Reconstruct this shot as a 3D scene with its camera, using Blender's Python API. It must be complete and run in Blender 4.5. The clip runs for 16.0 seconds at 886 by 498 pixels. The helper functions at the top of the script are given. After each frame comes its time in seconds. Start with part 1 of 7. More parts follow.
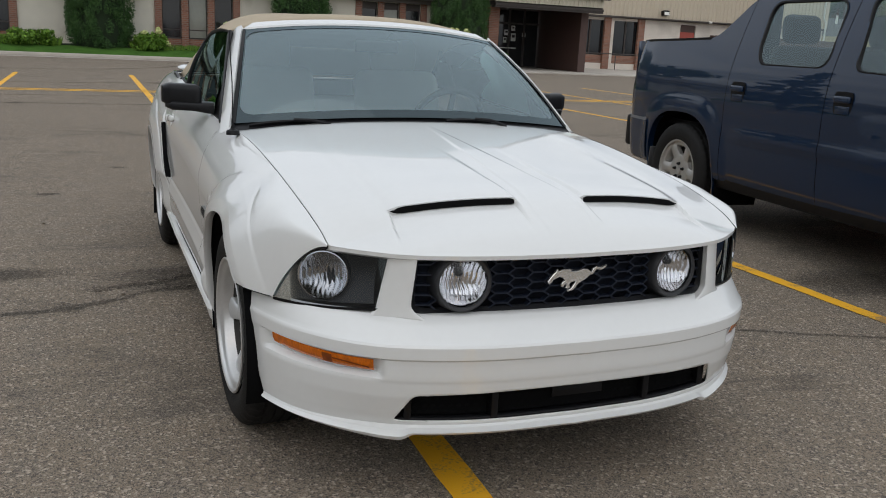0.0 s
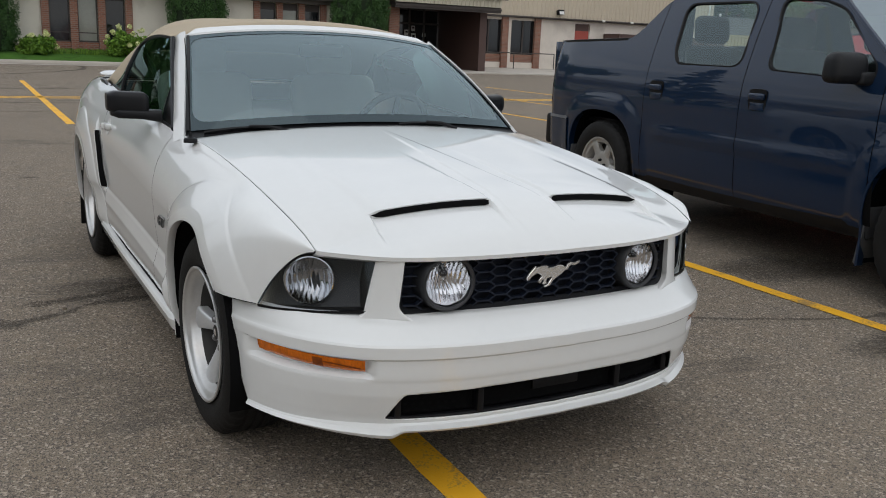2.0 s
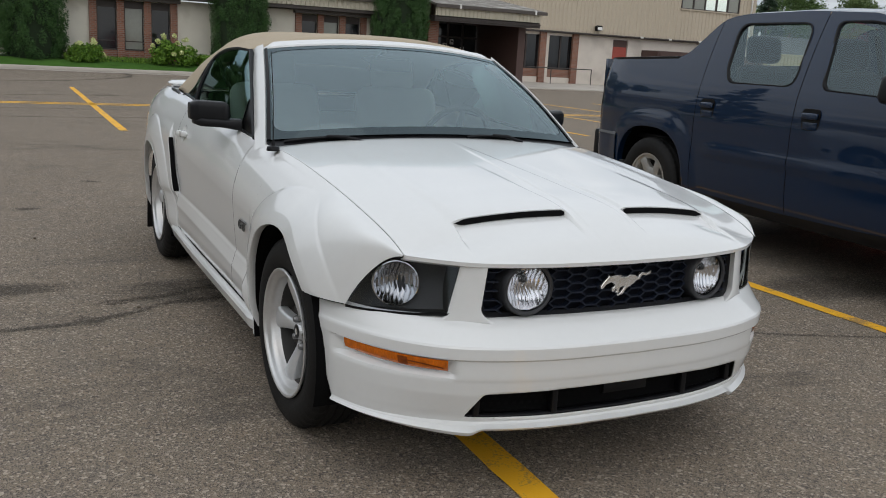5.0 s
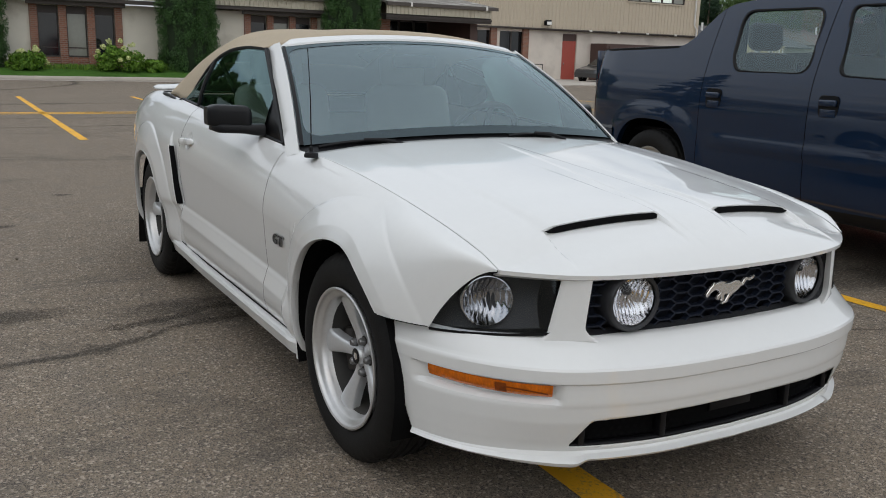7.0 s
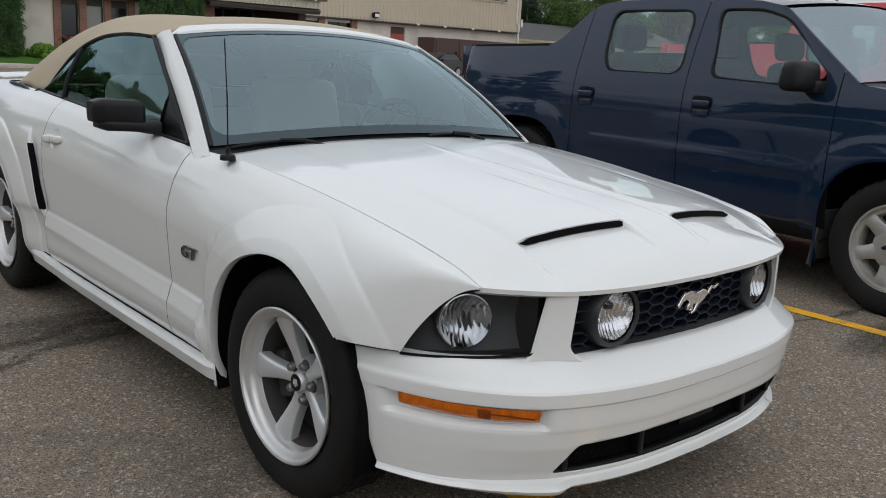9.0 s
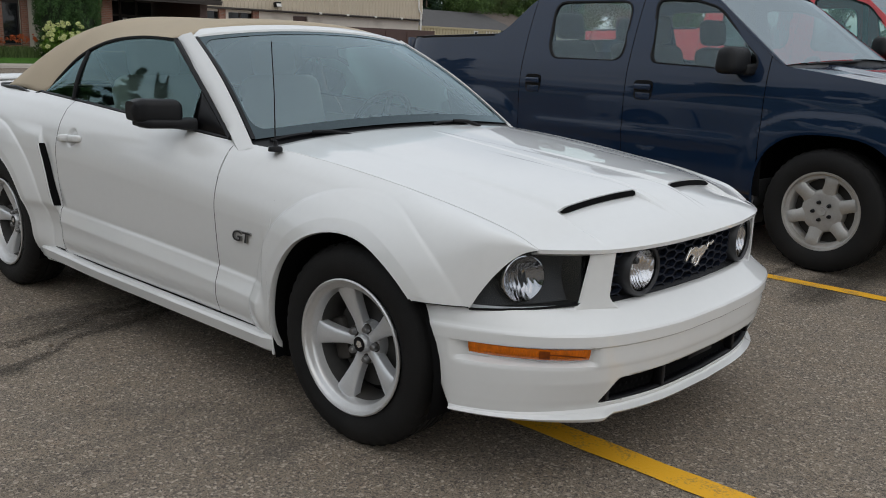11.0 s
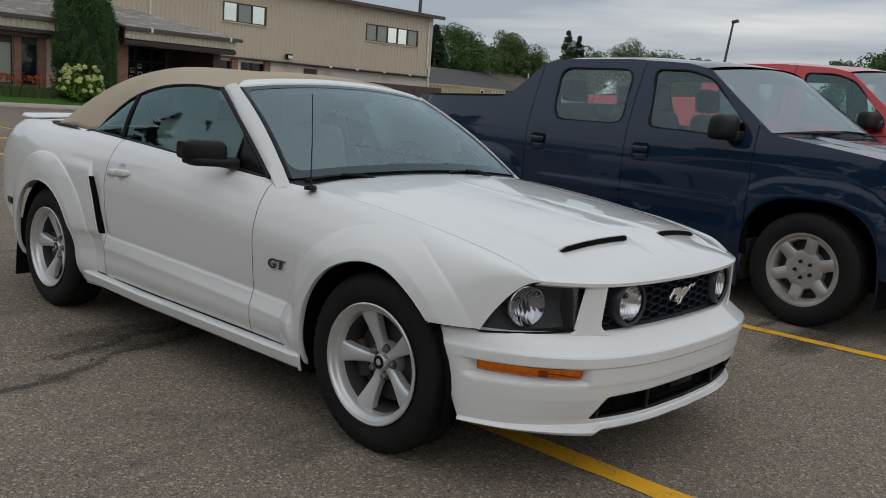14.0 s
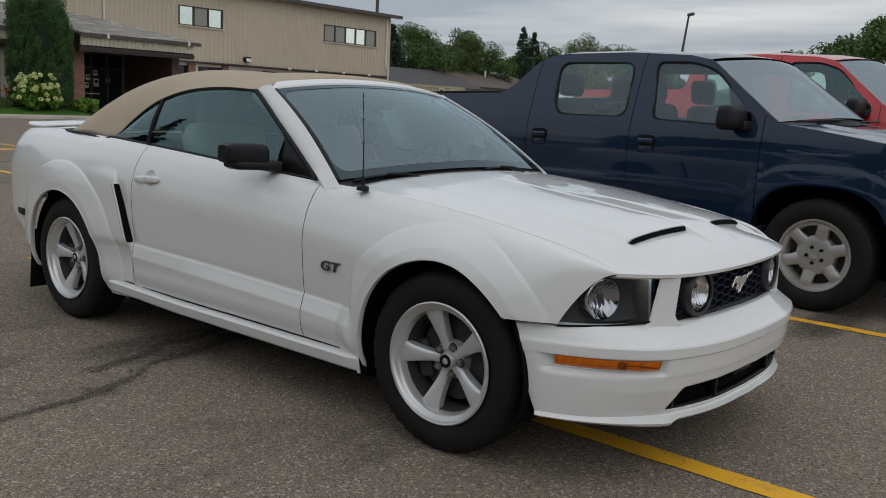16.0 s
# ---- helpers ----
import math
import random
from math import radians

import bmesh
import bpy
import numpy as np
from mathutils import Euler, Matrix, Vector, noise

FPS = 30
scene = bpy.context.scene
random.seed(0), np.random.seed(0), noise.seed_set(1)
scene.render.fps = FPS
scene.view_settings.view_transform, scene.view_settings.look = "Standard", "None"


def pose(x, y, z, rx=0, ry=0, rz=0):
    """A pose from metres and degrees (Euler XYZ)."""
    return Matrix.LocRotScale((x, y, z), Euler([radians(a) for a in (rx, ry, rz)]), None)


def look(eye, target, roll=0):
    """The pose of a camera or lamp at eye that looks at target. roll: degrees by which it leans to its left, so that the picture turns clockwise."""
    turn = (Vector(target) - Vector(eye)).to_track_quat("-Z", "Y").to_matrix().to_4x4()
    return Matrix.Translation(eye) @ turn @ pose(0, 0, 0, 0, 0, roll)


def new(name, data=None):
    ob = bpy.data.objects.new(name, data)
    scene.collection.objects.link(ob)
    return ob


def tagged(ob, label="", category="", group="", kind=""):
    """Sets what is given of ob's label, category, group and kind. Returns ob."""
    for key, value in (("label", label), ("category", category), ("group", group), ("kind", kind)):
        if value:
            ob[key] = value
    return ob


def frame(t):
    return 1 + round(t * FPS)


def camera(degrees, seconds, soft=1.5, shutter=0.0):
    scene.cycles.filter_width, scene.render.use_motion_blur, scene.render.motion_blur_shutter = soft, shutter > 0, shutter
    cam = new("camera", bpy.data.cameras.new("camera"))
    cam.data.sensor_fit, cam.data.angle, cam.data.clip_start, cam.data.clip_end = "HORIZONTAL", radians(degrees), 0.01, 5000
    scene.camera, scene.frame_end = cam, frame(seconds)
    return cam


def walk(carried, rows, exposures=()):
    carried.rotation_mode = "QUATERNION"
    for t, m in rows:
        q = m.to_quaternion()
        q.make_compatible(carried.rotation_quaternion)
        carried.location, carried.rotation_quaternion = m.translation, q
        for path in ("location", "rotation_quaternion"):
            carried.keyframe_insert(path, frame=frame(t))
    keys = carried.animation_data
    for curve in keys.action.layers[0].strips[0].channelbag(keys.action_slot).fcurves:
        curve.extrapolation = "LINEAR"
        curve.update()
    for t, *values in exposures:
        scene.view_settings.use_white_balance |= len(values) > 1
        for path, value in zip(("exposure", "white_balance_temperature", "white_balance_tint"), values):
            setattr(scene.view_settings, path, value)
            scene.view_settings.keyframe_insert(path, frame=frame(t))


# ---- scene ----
cam = camera(53.6, 16.0, 1.0)
PATH = [
    (0, (-1.301, -2.915, 1.325), (-0.56, -1.116, 0.862), 2.8),
    (0.5, (-1.444, -2.871, 1.336), (-0.661, -1.089, 0.873), 2.1),
    (1, (-1.514, -2.865, 1.335), (-0.628, -1.132, 0.873), 2.2),
    (1.5, (-1.522, -2.871, 1.336), (-0.604, -1.154, 0.878), 2.3),
    (2, (-1.536, -2.878, 1.335), (-0.596, -1.172, 0.881), 2.3),
    (2.5, (-1.551, -2.889, 1.331), (-0.589, -1.196, 0.876), 2.5),
    (3, (-1.531, -2.914, 1.342), (-0.551, -1.23, 0.89), 3.0),
    (3.5, (-1.51, -2.997, 1.338), (-0.557, -1.299, 0.879), 3.9),
    (4, (-1.521, -3.03, 1.333), (-0.682, -1.274, 0.868), 3.2),
    (4.5, (-1.576, -3.006, 1.329), (-0.723, -1.254, 0.881), 4.1),
    (5, (-1.733, -2.927, 1.34), (-0.853, -1.183, 0.911), 3.2),
    (7.5, (-2.014, -2.392, 1.303), (-0.997, -0.725, 0.87), 1.9),
    (8, (-2.086, -2.286, 1.304), (-1.001, -0.665, 0.863), 2.4),
    (8.5, (-2.068, -2.165, 1.298), (-0.891, -0.608, 0.863), 2.6),
    (9, (-2.132, -2.093, 1.303), (-0.836, -0.632, 0.873), 3.1),
    (11.5, (-2.86, -2.074, 1.325), (-1.38, -0.794, 0.912), 2.4),
    (12, (-2.974, -2.09, 1.329), (-1.471, -0.813, 1.002), 3.2),
    (12.5, (-3.001, -2.204, 1.329), (-1.535, -0.884, 1.002), 4.0),
    (13, (-3.031, -2.273, 1.312), (-1.578, -0.94, 0.976), 4.2),
    (13.5, (-3.044, -2.288, 1.317), (-1.582, -0.964, 0.985), 4.3),
    (14, (-3.045, -2.306, 1.319), (-1.585, -0.979, 0.993), 4.1),
    (14.5, (-3.031, -2.301, 1.319), (-1.569, -0.975, 0.995), 4.0),
    (15, (-3.039, -2.247, 1.31), (-1.556, -0.944, 0.988), 4.2),
    (15.5, (-3.161, -2.117, 1.303), (-1.658, -0.836, 0.986), 3.4),
    (16, (-3.289, -2.008, 1.288), (-1.769, -0.749, 0.965), 2.6),
]
EXPOSURES = [(0, 0.02), (9, 0.02), (11.3, -0.13), (12.1, -0.32), (16, -0.32)]
walk(cam, [(t, look(eye, target, roll)) for t, eye, target, roll in PATH], EXPOSURES)

import functools

# ---- sky and light ----
world = bpy.data.worlds.new("overcast_sky")
scene.world = world
world.use_nodes = True
wn, wl = world.node_tree.nodes, world.node_tree.links
wn.clear()
SUN_EL, SUN_ROT = radians(47), radians(207)
w_out = wn.new("ShaderNodeOutputWorld")
w_bg = wn.new("ShaderNodeBackground")
w_sky = wn.new("ShaderNodeTexSky")
w_sky.sky_type = "NISHITA"
w_sky.sun_disc = False
w_sky.sun_elevation, w_sky.sun_rotation = SUN_EL, SUN_ROT
w_sky.dust_density = 3.0
w_co = wn.new("ShaderNodeTexCoord")
w_map = wn.new("ShaderNodeMapping")
w_map.inputs["Scale"].default_value = (1.0, 1.0, 9.0)
w_noise = wn.new("ShaderNodeTexNoise")
w_noise.inputs["Scale"].default_value = 2.2
w_noise.inputs["Detail"].default_value = 4
w_noise.inputs["Roughness"].default_value = 0.55
w_noise.inputs["Distortion"].default_value = 0.4
w_ramp = wn.new("ShaderNodeValToRGB")
w_ramp.color_ramp.elements[0].position, w_ramp.color_ramp.elements[0].color = 0.38, (3.5, 3.9, 4.45, 1)
w_ramp.color_ramp.elements[1].position, w_ramp.color_ramp.elements[1].color = 0.66, (7.2, 7.25, 7.25, 1)
w_mix = wn.new("ShaderNodeMixRGB")
w_mix.inputs["Fac"].default_value = 0.86
wl.new(w_co.outputs["Generated"], w_map.inputs["Vector"])
wl.new(w_map.outputs["Vector"], w_noise.inputs["Vector"])
wl.new(w_noise.outputs["Fac"], w_ramp.inputs["Fac"])
wl.new(w_sky.outputs["Color"], w_mix.inputs["Color1"])
w_sep = wn.new("ShaderNodeSeparateXYZ")
wl.new(w_co.outputs["Generated"], w_sep.inputs[0])
w_high = wn.new("ShaderNodeMapRange")
w_high.interpolation_type = "SMOOTHSTEP"
w_high.inputs["From Min"].default_value, w_high.inputs["From Max"].default_value = 0.12, 0.42
wl.new(w_sep.outputs["Z"], w_high.inputs["Value"])
w_even = wn.new("ShaderNodeMixRGB")
w_even.inputs["Color2"].default_value = (6.4, 6.75, 7.15, 1)
wl.new(w_high.outputs["Result"], w_even.inputs["Fac"])
wl.new(w_ramp.outputs["Color"], w_even.inputs["Color1"])
wl.new(w_even.outputs["Color"], w_mix.inputs["Color2"])
w_up = wn.new("ShaderNodeMapRange")
w_up.inputs["From Min"].default_value, w_up.inputs["From Max"].default_value = 0.0, 1.0
w_up.inputs["To Min"].default_value, w_up.inputs["To Max"].default_value = 0.98, 1.10
wl.new(w_sep.outputs["Z"], w_up.inputs["Value"])
w_mul = wn.new("ShaderNodeVectorMath")
w_mul.operation = "SCALE"
wl.new(w_mix.outputs["Color"], w_mul.inputs[0])
wl.new(w_up.outputs["Result"], w_mul.inputs["Scale"])
wl.new(w_mul.outputs["Vector"], w_bg.inputs["Color"])
w_bg.inputs["Strength"].default_value = 0.133
wl.new(w_bg.outputs["Background"], w_out.inputs["Surface"])

sun = new("sun", bpy.data.lights.new("sun", "SUN"))
sun.data.energy, sun.data.angle, sun.data.color = 0.42, radians(100), (1.0, 0.97, 0.92)
sun.matrix_world = look((-5, -10, 12), (0, 0, 0))
tagged(sun, kind="structure")


# ---- materials ----
def nodes_of(name):
    m = bpy.data.materials.new(name)
    m.use_nodes = True
    t = m.node_tree
    return m, t.nodes, t.links, t.nodes["Principled BSDF"]


def mat(name, color, rough=0.5, metal=0.0, vary=0.08, scale=6.0, fine=60.0, bump=0.0, coat=0.0, spec=0.5, stretch=(1, 1, 1), dirt=None, dirt_amount=0.0, coat_ior=1.5, coat_rough=0.04):
    """A plain surface with variation at two scales and fine relief."""
    m, n, l, b = nodes_of(name)
    co = n.new("ShaderNodeTexCoord")
    mp = n.new("ShaderNodeMapping")
    mp.inputs["Scale"].default_value = stretch
    l.new(co.outputs["Object"], mp.inputs["Vector"])
    big, small = n.new("ShaderNodeTexNoise"), n.new("ShaderNodeTexNoise")
    for k, s in ((big, scale), (small, fine)):
        k.inputs["Scale"].default_value = s
        k.inputs["Detail"].default_value = 4
        l.new(mp.outputs["Vector"], k.inputs["Vector"])
    add = n.new("ShaderNodeMath")
    add.operation = "ADD"
    l.new(big.outputs["Fac"], add.inputs[0])
    l.new(small.outputs["Fac"], add.inputs[1])
    rng = n.new("ShaderNodeMapRange")
    rng.inputs["From Min"].default_value, rng.inputs["From Max"].default_value = 0.6, 1.4
    rng.inputs["To Min"].default_value, rng.inputs["To Max"].default_value = 1 - vary, 1 + vary
    l.new(add.outputs[0], rng.inputs["Value"])
    mul = n.new("ShaderNodeVectorMath")
    mul.operation = "SCALE"
    mul.inputs[0].default_value = color
    l.new(rng.outputs["Result"], mul.inputs["Scale"])
    last = mul.outputs["Vector"]
    if dirt:
        st = n.new("ShaderNodeTexNoise")
        st.inputs["Scale"].default_value, st.inputs["Detail"].default_value = scale * 0.6, 8
        l.new(mp.outputs["Vector"], st.inputs["Vector"])
        sr = n.new("ShaderNodeMapRange")
        sr.inputs["From Min"].default_value, sr.inputs["From Max"].default_value = 0.52, 0.72
        sr.inputs["To Max"].default_value = dirt_amount
        l.new(st.outputs["Fac"], sr.inputs["Value"])
        mx = n.new("ShaderNodeMixRGB")
        l.new(sr.outputs["Result"], mx.inputs["Fac"])
        l.new(last, mx.inputs["Color1"])
        mx.inputs["Color2"].default_value = (*dirt, 1)
        last = mx.outputs["Color"]
    l.new(last, b.inputs["Base Color"])
    rr = n.new("ShaderNodeMapRange")
    rr.inputs["To Min"].default_value, rr.inputs["To Max"].default_value = max(rough - 0.06, 0), min(rough + 0.06, 1)
    l.new(big.outputs["Fac"], rr.inputs["Value"])
    l.new(rr.outputs["Result"], b.inputs["Roughness"])
    b.inputs["Metallic"].default_value = metal
    b.inputs["Coat Weight"].default_value = coat
    b.inputs["Coat Roughness"].default_value = coat_rough
    b.inputs["Coat IOR"].default_value = coat_ior
    b.inputs["Specular IOR Level"].default_value = spec
    if bump:
        bp = n.new("ShaderNodeBump")
        bp.inputs["Strength"].default_value, bp.inputs["Distance"].default_value = bump, 0.01
        l.new(small.outputs["Fac"], bp.inputs["Height"])
        l.new(bp.outputs["Normal"], b.inputs["Normal"])
    return m


def glass(name, tint, ior=1.5, rough=0.0, sheen=(1, 1, 1)):
    """Thin glass: see-through, with a gloss that grows with the angle."""
    m, n, l, b = nodes_of(name)
    n.remove(b)
    tr, gl, mx, fr = n.new("ShaderNodeBsdfTransparent"), n.new("ShaderNodeBsdfGlossy"), n.new("ShaderNodeMixShader"), n.new("ShaderNodeFresnel")
    tr.inputs["Color"].default_value = (*tint, 1)
    gl.inputs["Roughness"].default_value = rough
    gl.inputs["Color"].default_value = (*sheen, 1)
    fr.inputs["IOR"].default_value = ior
    l.new(fr.outputs["Fac"], mx.inputs["Fac"])
    l.new(tr.outputs[0], mx.inputs[1])
    l.new(gl.outputs[0], mx.inputs[2])
    l.new(mx.outputs[0], n["Material Output"].inputs["Surface"])
    return m


def asphalt_material():
    m, n, l, b = nodes_of("worn_asphalt")
    co = n.new("ShaderNodeTexCoord")

    def noise_tex(scale, detail=4, rough=0.5, dist=0.0):
        k = n.new("ShaderNodeTexNoise")
        k.inputs["Scale"].default_value, k.inputs["Detail"].default_value = scale, detail
        k.inputs["Roughness"].default_value, k.inputs["Distortion"].default_value = rough, dist
        l.new(co.outputs["Object"], k.inputs["Vector"])
        return k.outputs["Fac"]

    def ramp(src, lo, hi, a, c):
        k = n.new("ShaderNodeMapRange")
        for key, v in (("From Min", lo), ("From Max", hi), ("To Min", a), ("To Max", c)):
            k.inputs[key].default_value = v
        l.new(src, k.inputs["Value"])
        return k.outputs["Result"]

    def mix(fac, a, c):
        k = n.new("ShaderNodeMixRGB")
        l.new(fac, k.inputs["Fac"])
        for sock, v in (("Color1", a), ("Color2", c)):
            if isinstance(v, tuple):
                k.inputs[sock].default_value = (*v, 1)
            else:
                l.new(v, k.inputs[sock])
        return k.outputs["Color"]

    base = mix(ramp(noise_tex(0.35, 6, 0.6), 0.3, 0.7, 0, 1), (0.228, 0.181, 0.132), (0.292, 0.236, 0.176))
    base = mix(ramp(noise_tex(5.5, 4, 0.6), 0.42, 0.66, 0, 0.45), base, (0.185, 0.168, 0.150))
    base = mix(ramp(noise_tex(11, 4, 0.65), 0.50, 0.72, 0, 0.5), base, (0.320, 0.230, 0.152))

    def stones_at(scale):
        k = n.new("ShaderNodeTexVoronoi")
        k.inputs["Scale"].default_value = scale
        l.new(co.outputs["Object"], k.inputs["Vector"])
        c = n.new("ShaderNodeSeparateColor")
        l.new(k.outputs["Color"], c.inputs["Color"])
        return k, c

    vor, sep = stones_at(112)
    tiny, bits = stones_at(270)
    stones = mix(ramp(bits.outputs["Red"], 0.60, 0.92, 0, 0.55), base, (0.46, 0.385, 0.305))
    stones = mix(ramp(bits.outputs["Green"], 0.55, 0.90, 0, 0.84), stones, (0.050, 0.045, 0.040))
    stones = mix(ramp(sep.outputs["Red"], 0.86, 0.94, 0, 0.8), stones, (0.53, 0.45, 0.36))
    stones = mix(ramp(sep.outputs["Green"], 0.84, 0.95, 0, 0.65), stones, (0.060, 0.055, 0.050))
    grit = mix(ramp(noise_tex(420, 3, 0.7), 0.35, 0.65, 0, 0.45), stones, (0.10, 0.09, 0.08))
    # tar seams: wandering dark bands where a stretched noise crosses its middle
    mp = n.new("ShaderNodeMapping")
    mp.inputs["Scale"].default_value = (0.12, 0.55, 1)
    mp.inputs["Rotation"].default_value = (0, 0, 0.5)
    l.new(co.outputs["Object"], mp.inputs["Vector"])
    k = n.new("ShaderNodeTexNoise")
    k.inputs["Scale"].default_value, k.inputs["Detail"].default_value = 0.9, 5
    l.new(mp.outputs["Vector"], k.inputs["Vector"])
    d = n.new("ShaderNodeMath")
    d.operation = "SUBTRACT"
    d.inputs[1].default_value = 0.5
    l.new(k.outputs["Fac"], d.inputs[0])
    a = n.new("ShaderNodeMath")
    a.operation = "ABSOLUTE"
    l.new(d.outputs[0], a.inputs[0])
    seam = ramp(a.outputs[0], 0.004, 0.016, 0.3, 0)
    worn = n.new("ShaderNodeMath")
    worn.operation = "MULTIPLY"
    l.new(seam, worn.inputs[0])
    l.new(ramp(noise_tex(1.1, 3), 0.45, 0.6, 0, 1), worn.inputs[1])
    tar = mix(worn.outputs[0], grit, (0.035, 0.034, 0.033))
    spots = mix(ramp(noise_tex(1.9, 5, 0.6, 1.0), 0.68, 0.78, 0, 0.3), tar, (0.05, 0.046, 0.042))
    l.new(spots, b.inputs["Base Color"])
    b.inputs["Roughness"].default_value = 0.9
    b.inputs["Specular IOR Level"].default_value = 0.12
    bp = n.new("ShaderNodeBump")
    bp.inputs["Strength"].default_value, bp.inputs["Distance"].default_value = 0.55, 0.006
    l.new(vor.outputs["Distance"], bp.inputs["Height"])
    l.new(bp.outputs["Normal"], b.inputs["Normal"])
    return m


def worn_paint(name, color, under, keep=0.80):
    m, n, l, b = nodes_of(name)
    co = n.new("ShaderNodeTexCoord")
    k, f = n.new("ShaderNodeTexNoise"), n.new("ShaderNodeTexNoise")
    k.inputs["Scale"].default_value, k.inputs["Detail"].default_value = 5, 8
    f.inputs["Scale"].default_value, f.inputs["Detail"].default_value = 110, 3
    for t in (k, f):
        l.new(co.outputs["Object"], t.inputs["Vector"])
    s = n.new("ShaderNodeMath")
    s.operation = "MULTIPLY_ADD"
    s.inputs[1].default_value = 0.55
    l.new(f.outputs["Fac"], s.inputs[0])
    l.new(k.outputs["Fac"], s.inputs[2])
    r = n.new("ShaderNodeMapRange")
    r.inputs["From Min"].default_value, r.inputs["From Max"].default_value = keep, keep + 0.18
    r.inputs["To Max"].default_value = 0.75 if keep > 0.7 else 1.0
    l.new(s.outputs[0], r.inputs["Value"])
    mx = n.new("ShaderNodeMixRGB")
    mx.inputs["Color1"].default_value, mx.inputs["Color2"].default_value = (*color, 1), (*under, 1)
    l.new(r.outputs["Result"], mx.inputs["Fac"])
    l.new(mx.outputs["Color"], b.inputs["Base Color"])
    b.inputs["Roughness"].default_value = 0.7
    bp = n.new("ShaderNodeBump")
    bp.inputs["Strength"].default_value, bp.inputs["Distance"].default_value = 0.5, 0.004
    l.new(f.outputs["Fac"], bp.inputs["Height"])
    l.new(bp.outputs["Normal"], b.inputs["Normal"])
    return m


def brick_material():
    m, n, l, b = nodes_of("red_brick")
    co = n.new("ShaderNodeTexCoord")
    mp = n.new("ShaderNodeMapping")
    mp.inputs["Rotation"].default_value = (radians(90), 0, 0)
    l.new(co.outputs["Object"], mp.inputs["Vector"])
    t = n.new("ShaderNodeTexBrick")
    t.inputs["Scale"].default_value = 1.0
    t.inputs["Brick Width"].default_value, t.inputs["Row Height"].default_value, t.inputs["Mortar Size"].default_value = 0.21, 0.08, 0.012
    t.inputs["Color1"].default_value, t.inputs["Color2"].default_value, t.inputs["Mortar"].default_value = (0.20, 0.075, 0.045, 1), (0.30, 0.125, 0.08, 1), (0.25, 0.20, 0.165, 1)
    l.new(mp.outputs["Vector"], t.inputs["Vector"])
    l.new(t.outputs["Color"], b.inputs["Base Color"])
    b.inputs["Roughness"].default_value = 0.9
    bp = n.new("ShaderNodeBump")
    bp.inputs["Strength"].default_value, bp.inputs["Distance"].default_value = 0.6, 0.01
    bp.invert = True
    l.new(t.outputs["Fac"], bp.inputs["Height"])
    l.new(bp.outputs["Normal"], b.inputs["Normal"])
    return m


def leaf_material(name, dark, light, rough=0.6):
    m, n, l, b = nodes_of(name)
    g = n.new("ShaderNodeNewGeometry")
    mx = n.new("ShaderNodeMixRGB")
    mx.inputs["Color1"].default_value, mx.inputs["Color2"].default_value = (*dark, 1), (*light, 1)
    l.new(g.outputs["Random Per Island"], mx.inputs["Fac"])
    l.new(mx.outputs["Color"], b.inputs["Base Color"])
    b.inputs["Roughness"].default_value = rough
    b.inputs["Specular IOR Level"].default_value = 0.25
    return m


WHITE = mat("white_car_paint", (0.70, 0.705, 0.695), 0.50, coat=1.0, vary=0.015, scale=2, fine=40, coat_ior=1.60, coat_rough=0.015, spec=0.3)
NAVY = mat("navy_car_paint", (0.0032, 0.0145, 0.0405), 0.5, coat=1.0, vary=0.10, scale=3, fine=300, spec=0.1, coat_ior=1.46, coat_rough=0.012)
LAMPHOUSE = mat("lamp_housing_black", (0.014, 0.0155, 0.019), 0.5, vary=0.2, fine=200)
RED = mat("red_car_paint", (0.50, 0.012, 0.018), 0.3, coat=0.8, vary=0.05, scale=2, fine=60)
GREYCAR = mat("dark_grey_car_paint", (0.03, 0.032, 0.036), 0.3, coat=0.8, vary=0.05)
BLACK = mat("black_trim_plastic", (0.006, 0.006, 0.007), 0.42, vary=0.15, fine=200, bump=0.05, spec=0.2)
GRAINED = mat("grained_black_plastic", (0.010, 0.0105, 0.012), 0.40, vary=0.15, fine=400, bump=0.12, spec=0.22)
# Near-black albedo puts shade into wells, slots, openings and hollow bodywork
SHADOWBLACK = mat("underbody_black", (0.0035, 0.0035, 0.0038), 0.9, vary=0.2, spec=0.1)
GREYPLASTIC = mat("faded_grey_plastic", (0.06, 0.062, 0.066), 0.6, vary=0.12, fine=200, bump=0.1, dirt=(0.14, 0.13, 0.11), dirt_amount=0.4)
RUBBER = mat("tyre_rubber", (0.010, 0.0097, 0.0095), 0.7, vary=0.25, scale=9, fine=180, bump=0.15, spec=0.22, dirt=(0.040, 0.037, 0.034), dirt_amount=0.15)
ALLOY = mat("silver_painted_alloy", (0.62, 0.63, 0.64), 0.33, metal=0.5, vary=0.05, fine=120, dirt=(0.25, 0.23, 0.20), dirt_amount=0.15)
RIMLIP = mat("machined_rim_lip", (0.60, 0.60, 0.595), 0.30, metal=0.6, vary=0.06, fine=90, dirt=(0.3, 0.28, 0.25), dirt_amount=0.3)
DULLALLOY = mat("dull_alloy", (0.40, 0.39, 0.37), 0.45, metal=0.45, vary=0.1, fine=90, dirt=(0.16, 0.14, 0.11), dirt_amount=0.5)
BADGE = mat("dark_badge_metal", (0.30, 0.30, 0.29), 0.3, metal=0.8, vary=0.1)
CHROME = mat("chrome", (0.75, 0.75, 0.75), 0.12, metal=1.0, vary=0.03)
